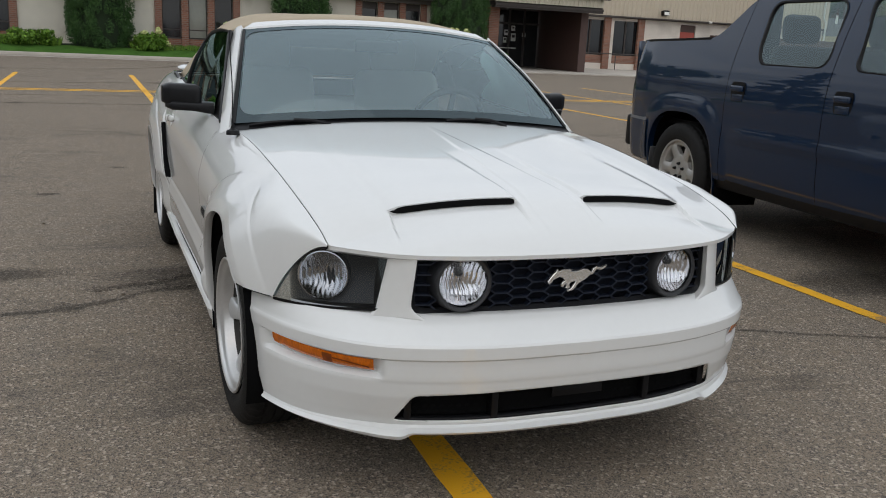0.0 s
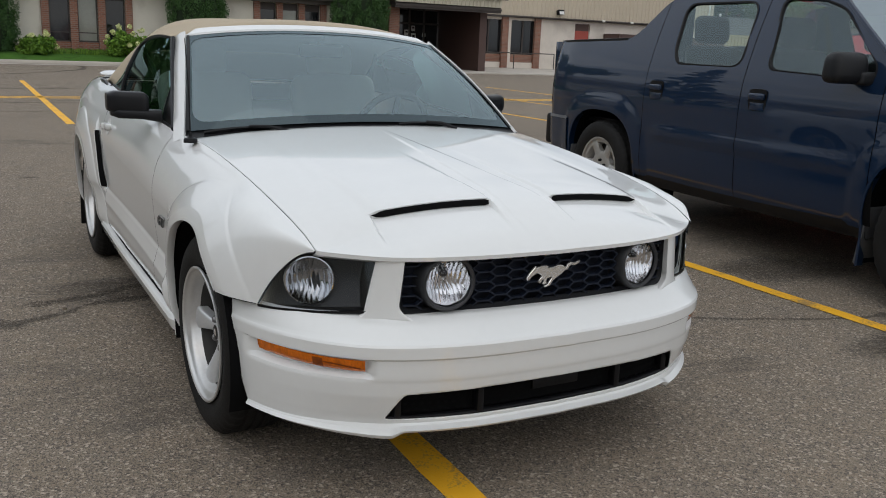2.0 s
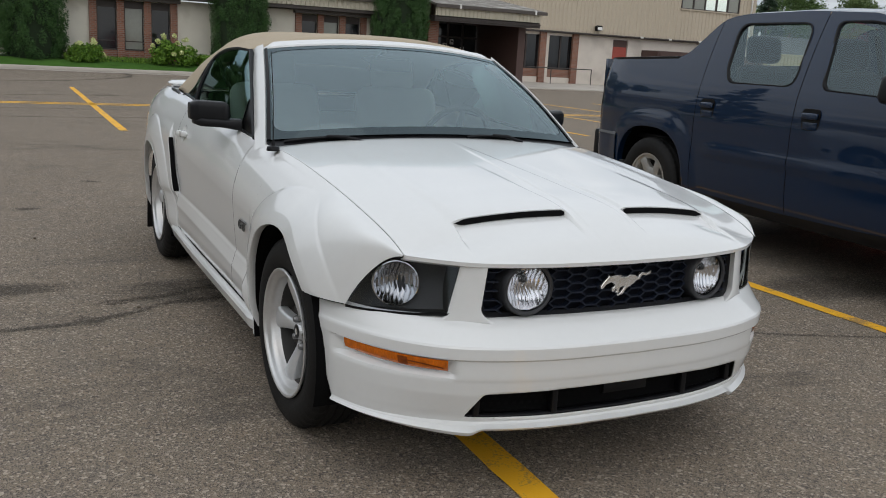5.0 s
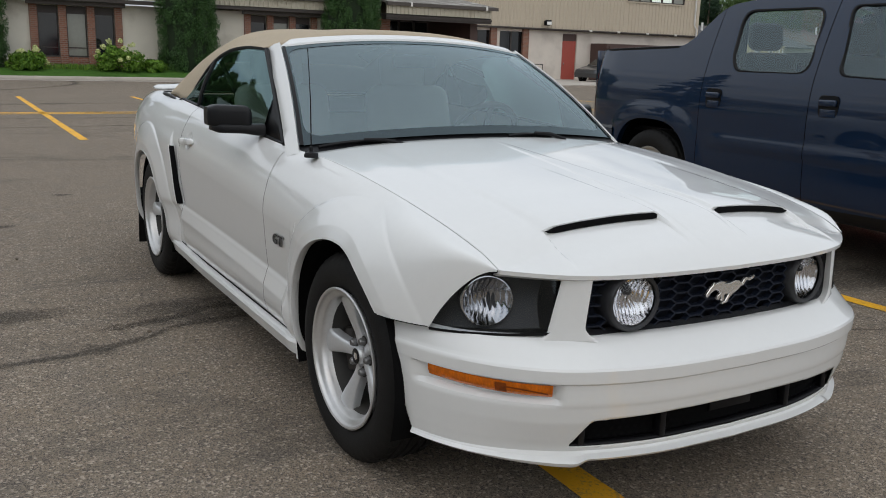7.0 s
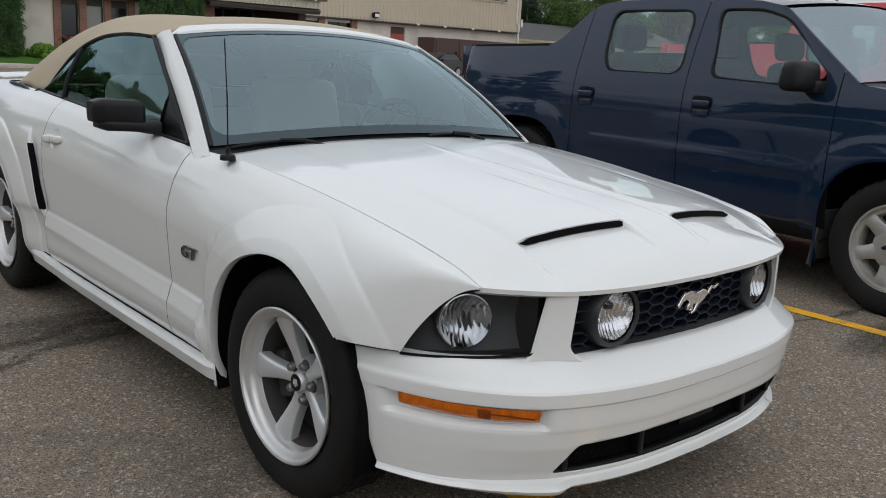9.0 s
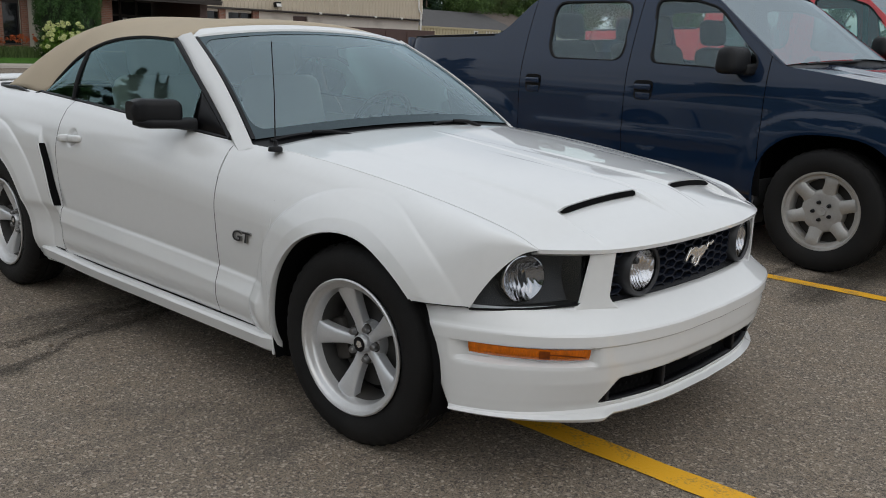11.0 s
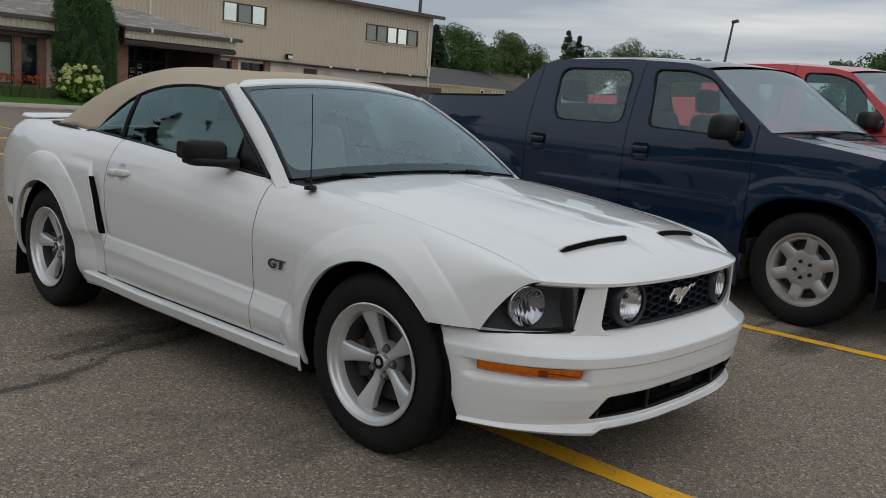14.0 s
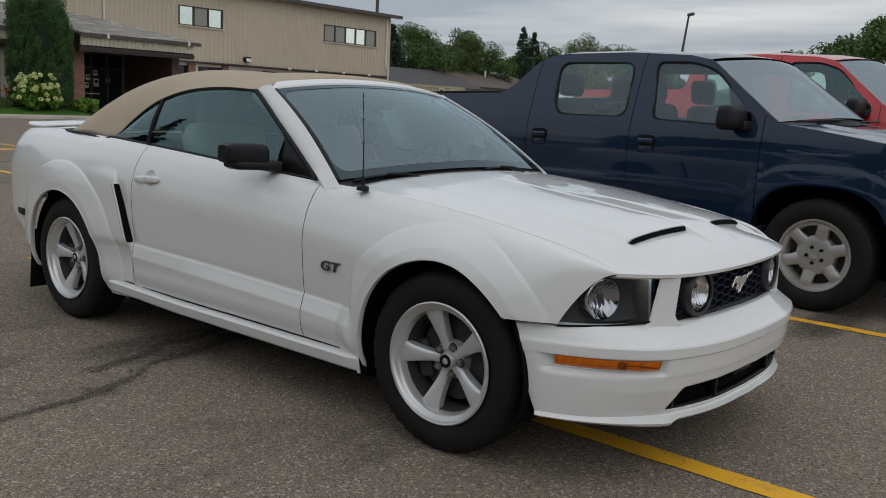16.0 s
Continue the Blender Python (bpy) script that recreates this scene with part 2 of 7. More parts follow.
BOWL = mat("deep_lamp_bowl", (0.58, 0.58, 0.60), 0.10, metal=1.0, vary=0.06, scale=14, fine=60)
REFLECTOR = mat("lamp_reflector", (0.72, 0.72, 0.74), 0.10, metal=1.0, vary=0.04, scale=14, fine=60)
EMBLEM = mat("satin_chrome", (0.80, 0.79, 0.77), 0.25, metal=0.8, vary=0.05)
GRILLE = mat("matt_black_grille", (0.009, 0.013, 0.024), 0.5, spec=0.3, vary=0.15, fine=300)
BARREL = mat("dark_wheel_barrel", (0.04, 0.039, 0.037), 0.6, metal=0.2, vary=0.15, fine=60, dirt=(0.08, 0.07, 0.06), dirt_amount=0.6)
LUG = mat("dull_lug_steel", (0.22, 0.22, 0.22), 0.35, metal=0.8, vary=0.1)
DISC = mat("worn_brake_disc", (0.04, 0.038, 0.036), 0.55, metal=0.3, vary=0.12, fine=120)
GRILLEBACK = mat("grille_backing_black", (0.0055, 0.0075, 0.014), 0.7, vary=0.2, spec=0.2)
LAMPRING = mat("satin_lamp_ring", (0.022, 0.023, 0.026), 0.42, vary=0.1, fine=200)
IRON = mat("brake_iron", (0.05, 0.045, 0.04), 0.6, metal=0.4, vary=0.2)
AMBER = mat("amber_lens", (0.60, 0.135, 0.001), 0.22, vary=0.35, scale=16, fine=70, coat=0.5, stretch=(3, 3, 1.2), spec=0.3)
AMBERDARK = mat("amber_lens_shade", (0.20, 0.040, 0.001), 0.2, vary=0.5, scale=30, fine=90, coat=0.5, spec=0.3)
REDLENS = mat("red_lens", (0.35, 0.015, 0.012), 0.15, coat=0.8)
CANVAS = mat("tan_canvas", (0.44, 0.37, 0.275), 0.9, vary=0.06, scale=5, fine=420, bump=0.25, spec=0.15)
SEAT = mat("light_seat_leather", (0.80, 0.79, 0.74), 0.5, vary=0.06, fine=150, bump=0.1)
DARKSEAT = mat("dark_seat_cloth", (0.045, 0.045, 0.05), 0.85, vary=0.1, fine=250, bump=0.15)
DASH = mat("charcoal_dashboard", (0.03, 0.03, 0.032), 0.6, vary=0.1, fine=250, bump=0.1)
GLASS = glass("windscreen_glass", (0.95, 0.99, 0.98), 2.65, 0.0, (0.76, 0.94, 1.0))
FRIT = glass("black_glass_border", (0.010, 0.012, 0.016), 1.85, 0.0, (0.74, 0.93, 1.0))
SIDEGLASS = glass("tinted_side_glass", (0.62, 0.75, 0.71), 1.95, 0.0, (0.66, 0.95, 0.98))
CABGLASS = glass("pickup_glass", (0.86, 0.94, 0.92), 1.9, 0.0, (0.80, 0.96, 1.0))
SCREEN = glass("sky_bright_windscreen", (0.30, 0.35, 0.35), 3.8, 0.0, (0.84, 0.95, 1.0))
# Tint set near black to block the daylight behind the cabin
REARGLASS = glass("hazy_rear_window", (0.03, 0.035, 0.035), 1.4)
CLEAR = glass("clear_lens", (0.96, 0.97, 0.98), 1.45)
SMOKED = glass("smoked_lens", (0.80, 0.82, 0.84), 1.50, 0.0, (0.85, 0.95, 1.0))
ASPHALT = asphalt_material()
YELLOW = worn_paint("yellow_line_paint", (0.84, 0.43, 0.014), (0.16, 0.13, 0.09))
FADED = worn_paint("faded_line_paint", (0.30, 0.24, 0.13), (0.15, 0.14, 0.12))
CONCRETE = mat("pale_concrete", (0.46, 0.42, 0.37), 0.9, vary=0.12, scale=1.2, fine=40, bump=0.3, dirt=(0.2, 0.18, 0.15), dirt_amount=0.5)
LAWN = mat("mown_grass", (0.055, 0.125, 0.022), 0.95, vary=0.4, scale=2, fine=50, bump=0.8, spec=0.1)
STUCCO = mat("cream_stucco", (0.68, 0.64, 0.55), 0.92, vary=0.08, scale=1.5, fine=50, bump=0.3, dirt=(0.32, 0.27, 0.2), dirt_amount=0.55)
BRICK = brick_material()
STEEL = mat("tan_steel_cladding", (0.50, 0.428, 0.33), 0.55, vary=0.05, scale=0.5, fine=8)
STEELPALE = mat("pale_steel_band", (0.48, 0.44, 0.35), 0.55, vary=0.05, scale=0.8, fine=10)
BROWN = mat("dark_brown_trim", (0.045, 0.036, 0.032), 0.6, vary=0.1)
BRONZE = mat("bronze_panel", (0.075, 0.042, 0.035), 0.6, vary=0.12, scale=2)
SHINGLE = mat("grey_shingles", (0.20, 0.185, 0.165), 0.95, vary=0.5, scale=2.4, fine=9, bump=0.8, stretch=(0.8, 1.6, 1), dirt=(0.50, 0.48, 0.44), dirt_amount=0.85)
GUTTER = mat("brown_gutter", (0.07, 0.058, 0.05), 0.5, vary=0.08)
WHITEMETAL = mat("white_painted_metal", (0.70, 0.69, 0.66), 0.5, vary=0.05)
REDDOOR = mat("red_door_paint", (0.36, 0.07, 0.05), 0.5, vary=0.08)
PINKWALL = mat("pale_painted_block", (0.66, 0.60, 0.53), 0.9, vary=0.08, scale=1.5, bump=0.2, dirt=(0.36, 0.31, 0.27), dirt_amount=0.4)
DARKGLASS = mat("dark_window_glass", (0.012, 0.014, 0.016), 0.06, vary=0.1, spec=0.6)
BLIND = mat("blinds_behind_glass", (0.24, 0.25, 0.215), 0.12, vary=0.08, coat=0.6)
PALEGLASS = mat("sky_reflecting_pane", (0.90, 0.98, 0.90), 0.05, metal=0.9, vary=0.06)
PAPER = mat("white_notice", (0.60, 0.60, 0.58), 0.8)
INK = mat("black_ink", (0.01, 0.01, 0.01), 0.8)
BARK = mat("grey_bark", (0.11, 0.085, 0.06), 0.95, vary=0.3, fine=30, bump=0.8)
LEAF = leaf_material("deciduous_leaves", (0.032, 0.065, 0.016), (0.10, 0.165, 0.042))
LEAF2 = leaf_material("poplar_leaves", (0.045, 0.075, 0.02), (0.12, 0.17, 0.055))
SPRUCE = leaf_material("spruce_needles", (0.010, 0.026, 0.014), (0.03, 0.06, 0.028))
CEDAR = leaf_material("cedar_sprays", (0.024, 0.068, 0.020), (0.075, 0.15, 0.042))
BUSH = leaf_material("shrub_leaves", (0.05, 0.12, 0.014), (0.17, 0.30, 0.035))
BLOOM = leaf_material("hydrangea_blooms", (0.50, 0.56, 0.18), (0.78, 0.80, 0.45))
LILY = leaf_material("red_lily_blooms", (0.30, 0.05, 0.015), (0.45, 0.12, 0.03))
# Near-black green: the shade deep inside foliage put into the colour
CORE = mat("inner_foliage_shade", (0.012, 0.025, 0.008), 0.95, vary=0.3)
HOUSEWALL = mat("pale_house_siding", (0.33, 0.31, 0.27), 0.85, vary=0.08)
DARKROOF = mat("dark_house_shingles", (0.075, 0.072, 0.072), 0.95, vary=0.2, scale=1, fine=6, bump=0.4)
BROWNROOF = mat("brown_house_shingles", (0.12, 0.095, 0.08), 0.95, vary=0.2, scale=1, fine=6, bump=0.4)
CONTAINER = mat("beige_container_steel", (0.40, 0.345, 0.22), 0.6, vary=0.07)


# ---- building blocks ----
def part(name, bm, material, parent=None, label="", smooth=True, angle=35):
    """Links a bmesh, or (verts, faces), as one mesh object, under a thing or a part if given."""
    me = bpy.data.meshes.new(name)
    if isinstance(bm, bmesh.types.BMesh):
        bm.to_mesh(me)
        bm.free()
    else:
        me.from_pydata([tuple(map(float, v)) for v in bm[0]], [], [tuple(map(int, f)) for f in bm[1]])
    return link(name, me, material, parent, label, smooth, angle)


def link(name, me, material, parent=None, label="", smooth=True, angle=35):
    for k in material if isinstance(material, (list, tuple)) else [material]:
        me.materials.append(k)
    me.validate()
    me.update()
    if smooth and len(me.polygons):
        me.polygons.foreach_set("use_smooth", [True] * len(me.polygons))
        me.set_sharp_from_angle(angle=radians(angle))
    ob = new(name, me)
    if parent is not None:
        ob.parent = parent
    if label:
        ob["label"] = label
    return ob


def thing(name, label, category, group="", kind="", m=None):
    """An Empty that parents the parts of one thing."""
    ob = new(name)
    ob.empty_display_size = 0.1
    if m is not None:
        ob.matrix_world = m
    return tagged(ob, label, category, group, kind)


def again(ob, parent, m, name=None):
    """Another object on the same mesh, with its children."""
    c = new(name or ob.name.split(".")[0], ob.data)
    c.parent = parent
    c.matrix_basis = m
    if "label" in ob:
        c["label"] = ob["label"]
    for ch in ob.children:
        again(ch, c, ch.matrix_basis.copy())
    return c


def curve(ks, vs):
    """A smooth curve through (k, v)."""
    ks, vs = np.array(ks, float), np.array(vs, float)
    d = np.diff(vs, axis=0) / np.diff(ks).reshape(-1, *([1] * (vs.ndim - 1)))
    m = np.concatenate([d[:1], (d[:-1] + d[1:]) / 2, d[-1:]])

    def f(t):
        t = np.clip(t, ks[0], ks[-1])
        i = int(np.clip(np.searchsorted(ks, t) - 1, 0, len(ks) - 2))
        h = ks[i + 1] - ks[i]
        s = (t - ks[i]) / h
        return (2 * s**3 - 3 * s**2 + 1) * vs[i] + (s**3 - 2 * s**2 + s) * h * m[i] + (3 * s**2 - 2 * s**3) * vs[i + 1] + (s**3 - s**2) * h * m[i + 1]

    return f


def ss(x):
    x = np.clip(x, 0, 1)
    return x * x * (3 - 2 * x)


def sheet(P, keep=None, flip=False):
    """Verts and faces of a grid of points (n, m, 3)."""
    P = np.asarray(P, float)
    n, m = P.shape[:2]
    faces = []
    for i in range(n - 1):
        for j in range(m - 1):
            if keep is None or keep[i, j]:
                f = (i * m + j, i * m + j + 1, (i + 1) * m + j + 1, (i + 1) * m + j)
                faces.append(f[::-1] if flip else f)
    return P.reshape(-1, 3), faces


def carve(P, holes, axes=(1, 2)):
    """Opens holes in a grid that stands roughly in the plane of the two axes. A hole: inside(a, b), onto(a, b)."""
    A, B = axes
    n, m = P.shape[:2]
    keep = np.ones((n - 1, m - 1), bool)
    for inside, onto in holes:
        gone = np.zeros_like(keep)
        for i in range(n - 1):
            for j in range(m - 1):
                c = P[i : i + 2, j : j + 2].reshape(4, 3).mean(0)
                if keep[i, j] and inside(c[A], c[B]):
                    gone[i, j] = True
        for i in range(n):
            for j in range(m):
                near = [(a, b) for a in (i - 1, i) for b in (j - 1, j) if 0 <= a < n - 1 and 0 <= b < m - 1]
                g = [gone[q] for q in near]
                if any(g) and any(keep[q] and not gone[q] for q in near):
                    P[i, j, A], P[i, j, B] = onto(P[i, j, A], P[i, j, B])
        keep &= ~gone
    return keep


def round_hole(cy, cz, r, below=True):
    def inside(y, z):
        return math.hypot(y - cy, z - cz) < r or (below and abs(y - cy) < r and z < cz)

    def onto(y, z):
        if below and z < cz:
            return cy + math.copysign(r, y - cy), z
        d = math.hypot(y - cy, z - cz) or 1e-6
        return cy + (y - cy) * r / d, cz + (z - cz) * r / d

    return inside, onto


def squared_hole(cy, cz, ry, rz, n=2.7):
    """A flat-topped wheel opening with rounded shoulders, upright below its centre."""
    def size(y, z):
        return ((abs(y - cy) / ry) ** n + (max(0.0, z - cz) / rz) ** n) ** (1 / n)

    def onto(y, z):
        if z < cz:
            return math.copysign(ry, y - cy) + cy, z
        k = 1 / max(size(y, z), 1e-6)
        return cy + (y - cy) * k, cz + (z - cz) * k

    return lambda y, z: size(y, z) < 1, onto


def poly_hole(pts):
    """A hole with the outline pts [(y, z)], rounded already."""
    pts = np.array(pts, float)

    def inside(y, z):
        c = False
        for (a, b), (d, e) in zip(pts, np.roll(pts, -1, 0)):
            if (b > z) != (e > z) and y < (d - a) * (z - b) / (e - b) + a:
                c = not c
        return c

    def onto(y, z):
        best, at = 1e9, (y, z)
        for p, q in zip(pts, np.roll(pts, -1, 0)):
            v = q - p
            s = np.clip(((y, z) - p) @ v / (v @ v + 1e-12), 0, 1)
            w = p + s * v
            d = math.hypot(w[0] - y, w[1] - z)
            if d < best:
                best, at = d, (w[0], w[1])
        return at

    return inside, onto


def rounded(corners, r, n=5):
    """The outline of a polygon with its corners rounded."""
    out, k = [], len(corners)
    for i in range(k):
        a, b, c = (np.array(corners[(i + d) % k], float) for d in (-1, 0, 1))
        u, v = (a - b) / np.linalg.norm(a - b), (c - b) / np.linalg.norm(c - b)
        rr = min(r, np.linalg.norm(a - b) / 2.1, np.linalg.norm(c - b) / 2.1)
        for s in np.linspace(0, 1, n):
            out.append((1 - s) ** 2 * (b + u * rr) + 2 * s * (1 - s) * b + s**2 * (b + v * rr))
    return [tuple(p) for p in out]


def box_mesh(size, bevel=0.0, segments=2, taper=None):
    bm = bmesh.new()
    bmesh.ops.create_cube(bm, size=1)
    for v in bm.verts:
        v.co = Vector((v.co.x * size[0], v.co.y * size[1], v.co.z * size[2]))
        if taper and v.co.z > 0:
            v.co.x *= taper[0]
            v.co.y *= taper[1]
    if bevel:
        bmesh.ops.bevel(bm, geom=list(bm.edges), offset=bevel, segments=segments, affect="EDGES", profile=0.5)
    return bm


def rbox(name, size, at, material, parent=None, bevel=0.0, segments=2, rot=(0, 0, 0), label="", taper=None, smooth=True):
    ob = part(name, box_mesh(size, bevel, segments, taper), material, parent, label, smooth)
    ob.matrix_basis = pose(*at, *rot)
    return ob


def span(name, a, b, material, parent=None, bevel=0.0, label="", smooth=False):
    """A box from corner a to corner b."""
    a, b = np.array(a, float), np.array(b, float)
    return rbox(name, abs(b - a), (a + b) / 2, material, parent, bevel, 2, label=label, smooth=smooth)


def lathe(profile, n=48, axis="x"):
    """Turns (radius, along) points round the x axis."""
    v, f = [], []
    k = len(profile)
    for i in range(n):
        a = 2 * math.pi * i / n
        for r, x in profile:
            v.append((x, r * math.cos(a), r * math.sin(a)))
    for i in range(n):
        for j in range(k - 1):
            f.append((i * k + j, i * k + j + 1, (i + 1) % n * k + j + 1, (i + 1) % n * k + j))
    return v, f


def tube(name, pts, r, material, parent=None, n=8, label="", ends=True):
    """A rod along points; r one radius, or one a point."""
    pts = [Vector(p) for p in pts]
    rs = r if isinstance(r, (list, tuple)) else [r] * len(pts)
    v, f = [], []
    for i, p in enumerate(pts):
        d = (pts[min(i + 1, len(pts) - 1)] - pts[max(i - 1, 0)]).normalized()
        u = d.orthogonal().normalized()
        w = d.cross(u)
        for j in range(n):
            a = 2 * math.pi * j / n
            v.append(p + (u * math.cos(a) + w * math.sin(a)) * rs[i])
    for i in range(len(pts) - 1):
        for j in range(n):
            f.append((i * n + j, i * n + (j + 1) % n, (i + 1) * n + (j + 1) % n, (i + 1) * n + j))
    if ends:
        f.append(tuple(range(n))[::-1])
        f.append(tuple(range((len(pts) - 1) * n, len(pts) * n)))
    return part(name, (v, f), material, parent, label)


def prism(outline, depth):
    """A flat outline [(x, z)] pushed out along -y by depth."""
    n = len(outline)
    v = [(x, 0, z) for x, z in outline] + [(x, -depth, z) for x, z in outline]
    f = [tuple(range(n)), tuple(range(2 * n - 1, n - 1, -1))]
    f += [(i, (i + 1) % n, n + (i + 1) % n, n + i) for i in range(n)]
    return v, f


def thicken(ob, t, offset=-1):
    md = ob.modifiers.new("thickness", "SOLIDIFY")
    md.thickness, md.offset = t, offset
    return ob


def mirrored(P):
    Q = np.array(P, float).copy()
    Q[..., 0] *= -1
    return Q


# ---- ground ----
def ground():
    g = part("ground", ([(-400, -400, 0), (400, -400, 0), (400, 400, 0), (-400, 400, 0)], [(0, 1, 2, 3)]), ASPHALT, smooth=False)
    tagged(g, "grey-brown worn asphalt car park with tar seams", "ground", kind="structure")


ground()


def painted_line(a, b, width, material=YELLOW, label="worn yellow parking line painted on asphalt"):
    a, b = Vector((*a, 0)), Vector((*b, 0))
    d = (b - a).normalized()
    s = Vector((-d.y, d.x, 0)) * width / 2
    n = max(2, int((b - a).length / 0.12))
    v, f = [], []
    for i in range(n + 1):
        p = a.lerp(b, i / n)
        j, k = random.uniform(-0.004, 0.004), random.uniform(-0.004, 0.004)
        v += [p + s * (1 + j / width * 2) + Vector((0, 0, 0.004)), p - s * (1 + k / width * 2) + Vector((0, 0, 0.004))]
    f = [(2 * i, 2 * i + 1, 2 * i + 3, 2 * i + 2) for i in range(n)]
    ob = part("painted_line", (v, f), material, smooth=False)
    return tagged(ob, label, "road marking", "parking lines", kind="structure")


painted_line((-0.305, -2.3), (-0.195, 4.6), 0.116)
painted_line((2.56, -2.6), (2.54, 4.4), 0.10)
painted_line((5.36, -2.6), (5.34, 4.4), 0.10)
for k in range(-4, 9):
    if k in (0,):
        painted_line((-0.17, 10.9), (-0.14, 22.6), 0.12)
    else:
        painted_line((-0.17 + 2.8 * k, 10.9), (-0.14 + 2.8 * k, 22.6), 0.11, YELLOW if k > -3 else FADED)
painted_line((-14, 16.0), (26, 16.65), 0.15)
painted_line((-14, 16.32), (26, 16.97), 0.15)


# ---- tar seams and stains on the asphalt ----
def stain_material(name, color, cover, grain, scale=2.4):
    """Crumbling dark tar that thins out towards the border of its patch (attribute "rim": 0 in the middle, 1 outside)."""
    m, n, l, b = nodes_of(name)
    co, at = n.new("ShaderNodeTexCoord"), n.new("ShaderNodeAttribute")
    at.attribute_name = "rim"
    k, f = n.new("ShaderNodeTexNoise"), n.new("ShaderNodeTexNoise")
    for t, sc, d in ((k, scale, 6), (f, grain, 3)):
        t.inputs["Scale"].default_value, t.inputs["Detail"].default_value = sc, d
        t.inputs["Roughness"].default_value = 0.62
        l.new(co.outputs["Object"], t.inputs["Vector"])
    s1, s2, r = n.new("ShaderNodeMath"), n.new("ShaderNodeMath"), n.new("ShaderNodeMapRange")
    s1.operation, s2.operation = "ADD", "SUBTRACT"
    l.new(k.outputs["Fac"], s1.inputs[0])
    l.new(f.outputs["Fac"], s1.inputs[1])
    l.new(s1.outputs[0], s2.inputs[0])
    l.new(at.outputs["Fac"], s2.inputs[1])
    r.inputs["From Min"].default_value, r.inputs["From Max"].default_value, r.inputs["To Max"].default_value = 0.38, 0.85, cover
    l.new(s2.outputs[0], r.inputs["Value"])
    tr, mx = n.new("ShaderNodeBsdfTransparent"), n.new("ShaderNodeMixShader")
    b.inputs["Base Color"].default_value = (*color, 1)
    b.inputs["Roughness"].default_value = 0.85
    b.inputs["Specular IOR Level"].default_value = 0.15
    l.new(r.outputs["Result"], mx.inputs["Fac"])
    l.new(tr.outputs[0], mx.inputs[1])
    l.new(b.outputs[0], mx.inputs[2])
    l.new(mx.outputs[0], n["Material Output"].inputs["Surface"])
    return m


TAR = stain_material("old_tar_seam", (0.036, 0.036, 0.033), 0.40, 55, 5.0)
STAIN = stain_material("faint_oil_stain", (0.045, 0.042, 0.037), 0.40, 40)


def stain_patch(name, rows, material, label, category, group):
    """A patch laid on the asphalt out of rows of points across it."""
    m = len(rows[0])
    ob = part(name, sheet([[(*p, 0.003) for p in r] for r in rows]), material, smooth=False)
    at = ob.data.attributes.new("rim", "FLOAT", "POINT")
    ends = [min(1, i / 4, (len(rows) - 1 - i) / 4) for i in range(len(rows))]
    at.data.foreach_set("value", [1 - e * (1 - abs(2 * j / (m - 1) - 1) ** 1.5) for e in ends for j in range(m)])
    return tagged(ob, label, category, group, kind="structure")


def tar_seam(points, width, seed):
    rng = np.random.default_rng(seed)
    c = curve(np.linspace(0, 1, len(points)), points)
    n = int(sum(math.dist(a, b) for a, b in zip(points, points[1:])) / 0.04)
    drift = np.cumsum(rng.normal(size=n + 1)) * 0.005
    rows = []
    for i in range(n + 1):
        p, q = c(i / n), c(min(1, i / n + 0.01)) - c(max(0, i / n - 0.01))
        q = q / np.linalg.norm(q)
        s = np.array((-q[1], q[0]))
        w = width * (0.7 + 1.1 * noise.noise(Vector((i * 0.11, seed, 0))) ** 2 * 4 + 0.25 * rng.random())
        o = s * (drift[i] - drift[-1] * i / n)
        rows.append([p + o + s * w * e for e in np.linspace(-1, 1, 5)])
    return stain_patch("tar_seam", rows, TAR, "dark worn tar seam across the asphalt", "tar seam", "tar seams")


tar_seam([(-3.6, 1.02), (-2.6, 1.20), (-1.87, 1.36), (-1.50, 1.42), (-1.26, 1.52), (-1.03, 1.62), (-0.72, 1.66), (-0.40, 1.78), (0.3, 1.95)], 0.060, 5)
tar_seam([(-1.45, 1.70), (-1.05, 1.76), (-0.80, 1.88), (-0.55, 1.92), (0.1, 2.2)], 0.085, 6)
tar_seam([(1.1, 0.55), (2.2, 0.15), (3.0, -0.02), (4.4, 0.1)], 0.030, 7)
tar_seam([(-9.0, 13.0), (-5.0, 13.25), (-1.0, 13.1), (3.0, 13.5), (9.0, 13.2)], 0.12, 8)
tar_seam([(-12.0, 14.6), (-6.0, 14.4), (-2.2, 14.9), (2.5, 15.1), (12, 15.6)], 0.10, 9)
tar_seam([(-8.0, 19.2), (-3.0, 18.6), (1.0, 19.6), (7.0, 20.4)], 0.16, 10)
tar_seam([(-6, 24), (-1.0, 25.5), (2.0, 30.0), (2.6, 34.0)], 0.22, 11)


def oil_stain(x, y, rx, ry, seed):
    rows = [[(x + rx * u * math.sqrt(max(0.05, 1 - v * v)), y + ry * v) for u in np.linspace(-1, 1, 9)] for v in np.linspace(-1, 1, 13)]
    return stain_patch("oil_stain", rows, STAIN, "faint dark oil stain on the asphalt", "stain", "oil stains")


for i, (x, y, rx, ry) in enumerate(((-1.62, 4.52, 0.16, 0.09), (-1.05, 5.9, 0.15, 0.10), (-2.7, 3.2, 0.22, 0.11), (-0.75, 1.85, 0.85, 0.42), (-1.9, 2.1, 0.7, 0.22), (2.6, -0.4, 0.9, 0.25), (3.1, 0.9, 0.8, 0.5))):
    oil_stain(x, y, rx, ry, 40 + i)
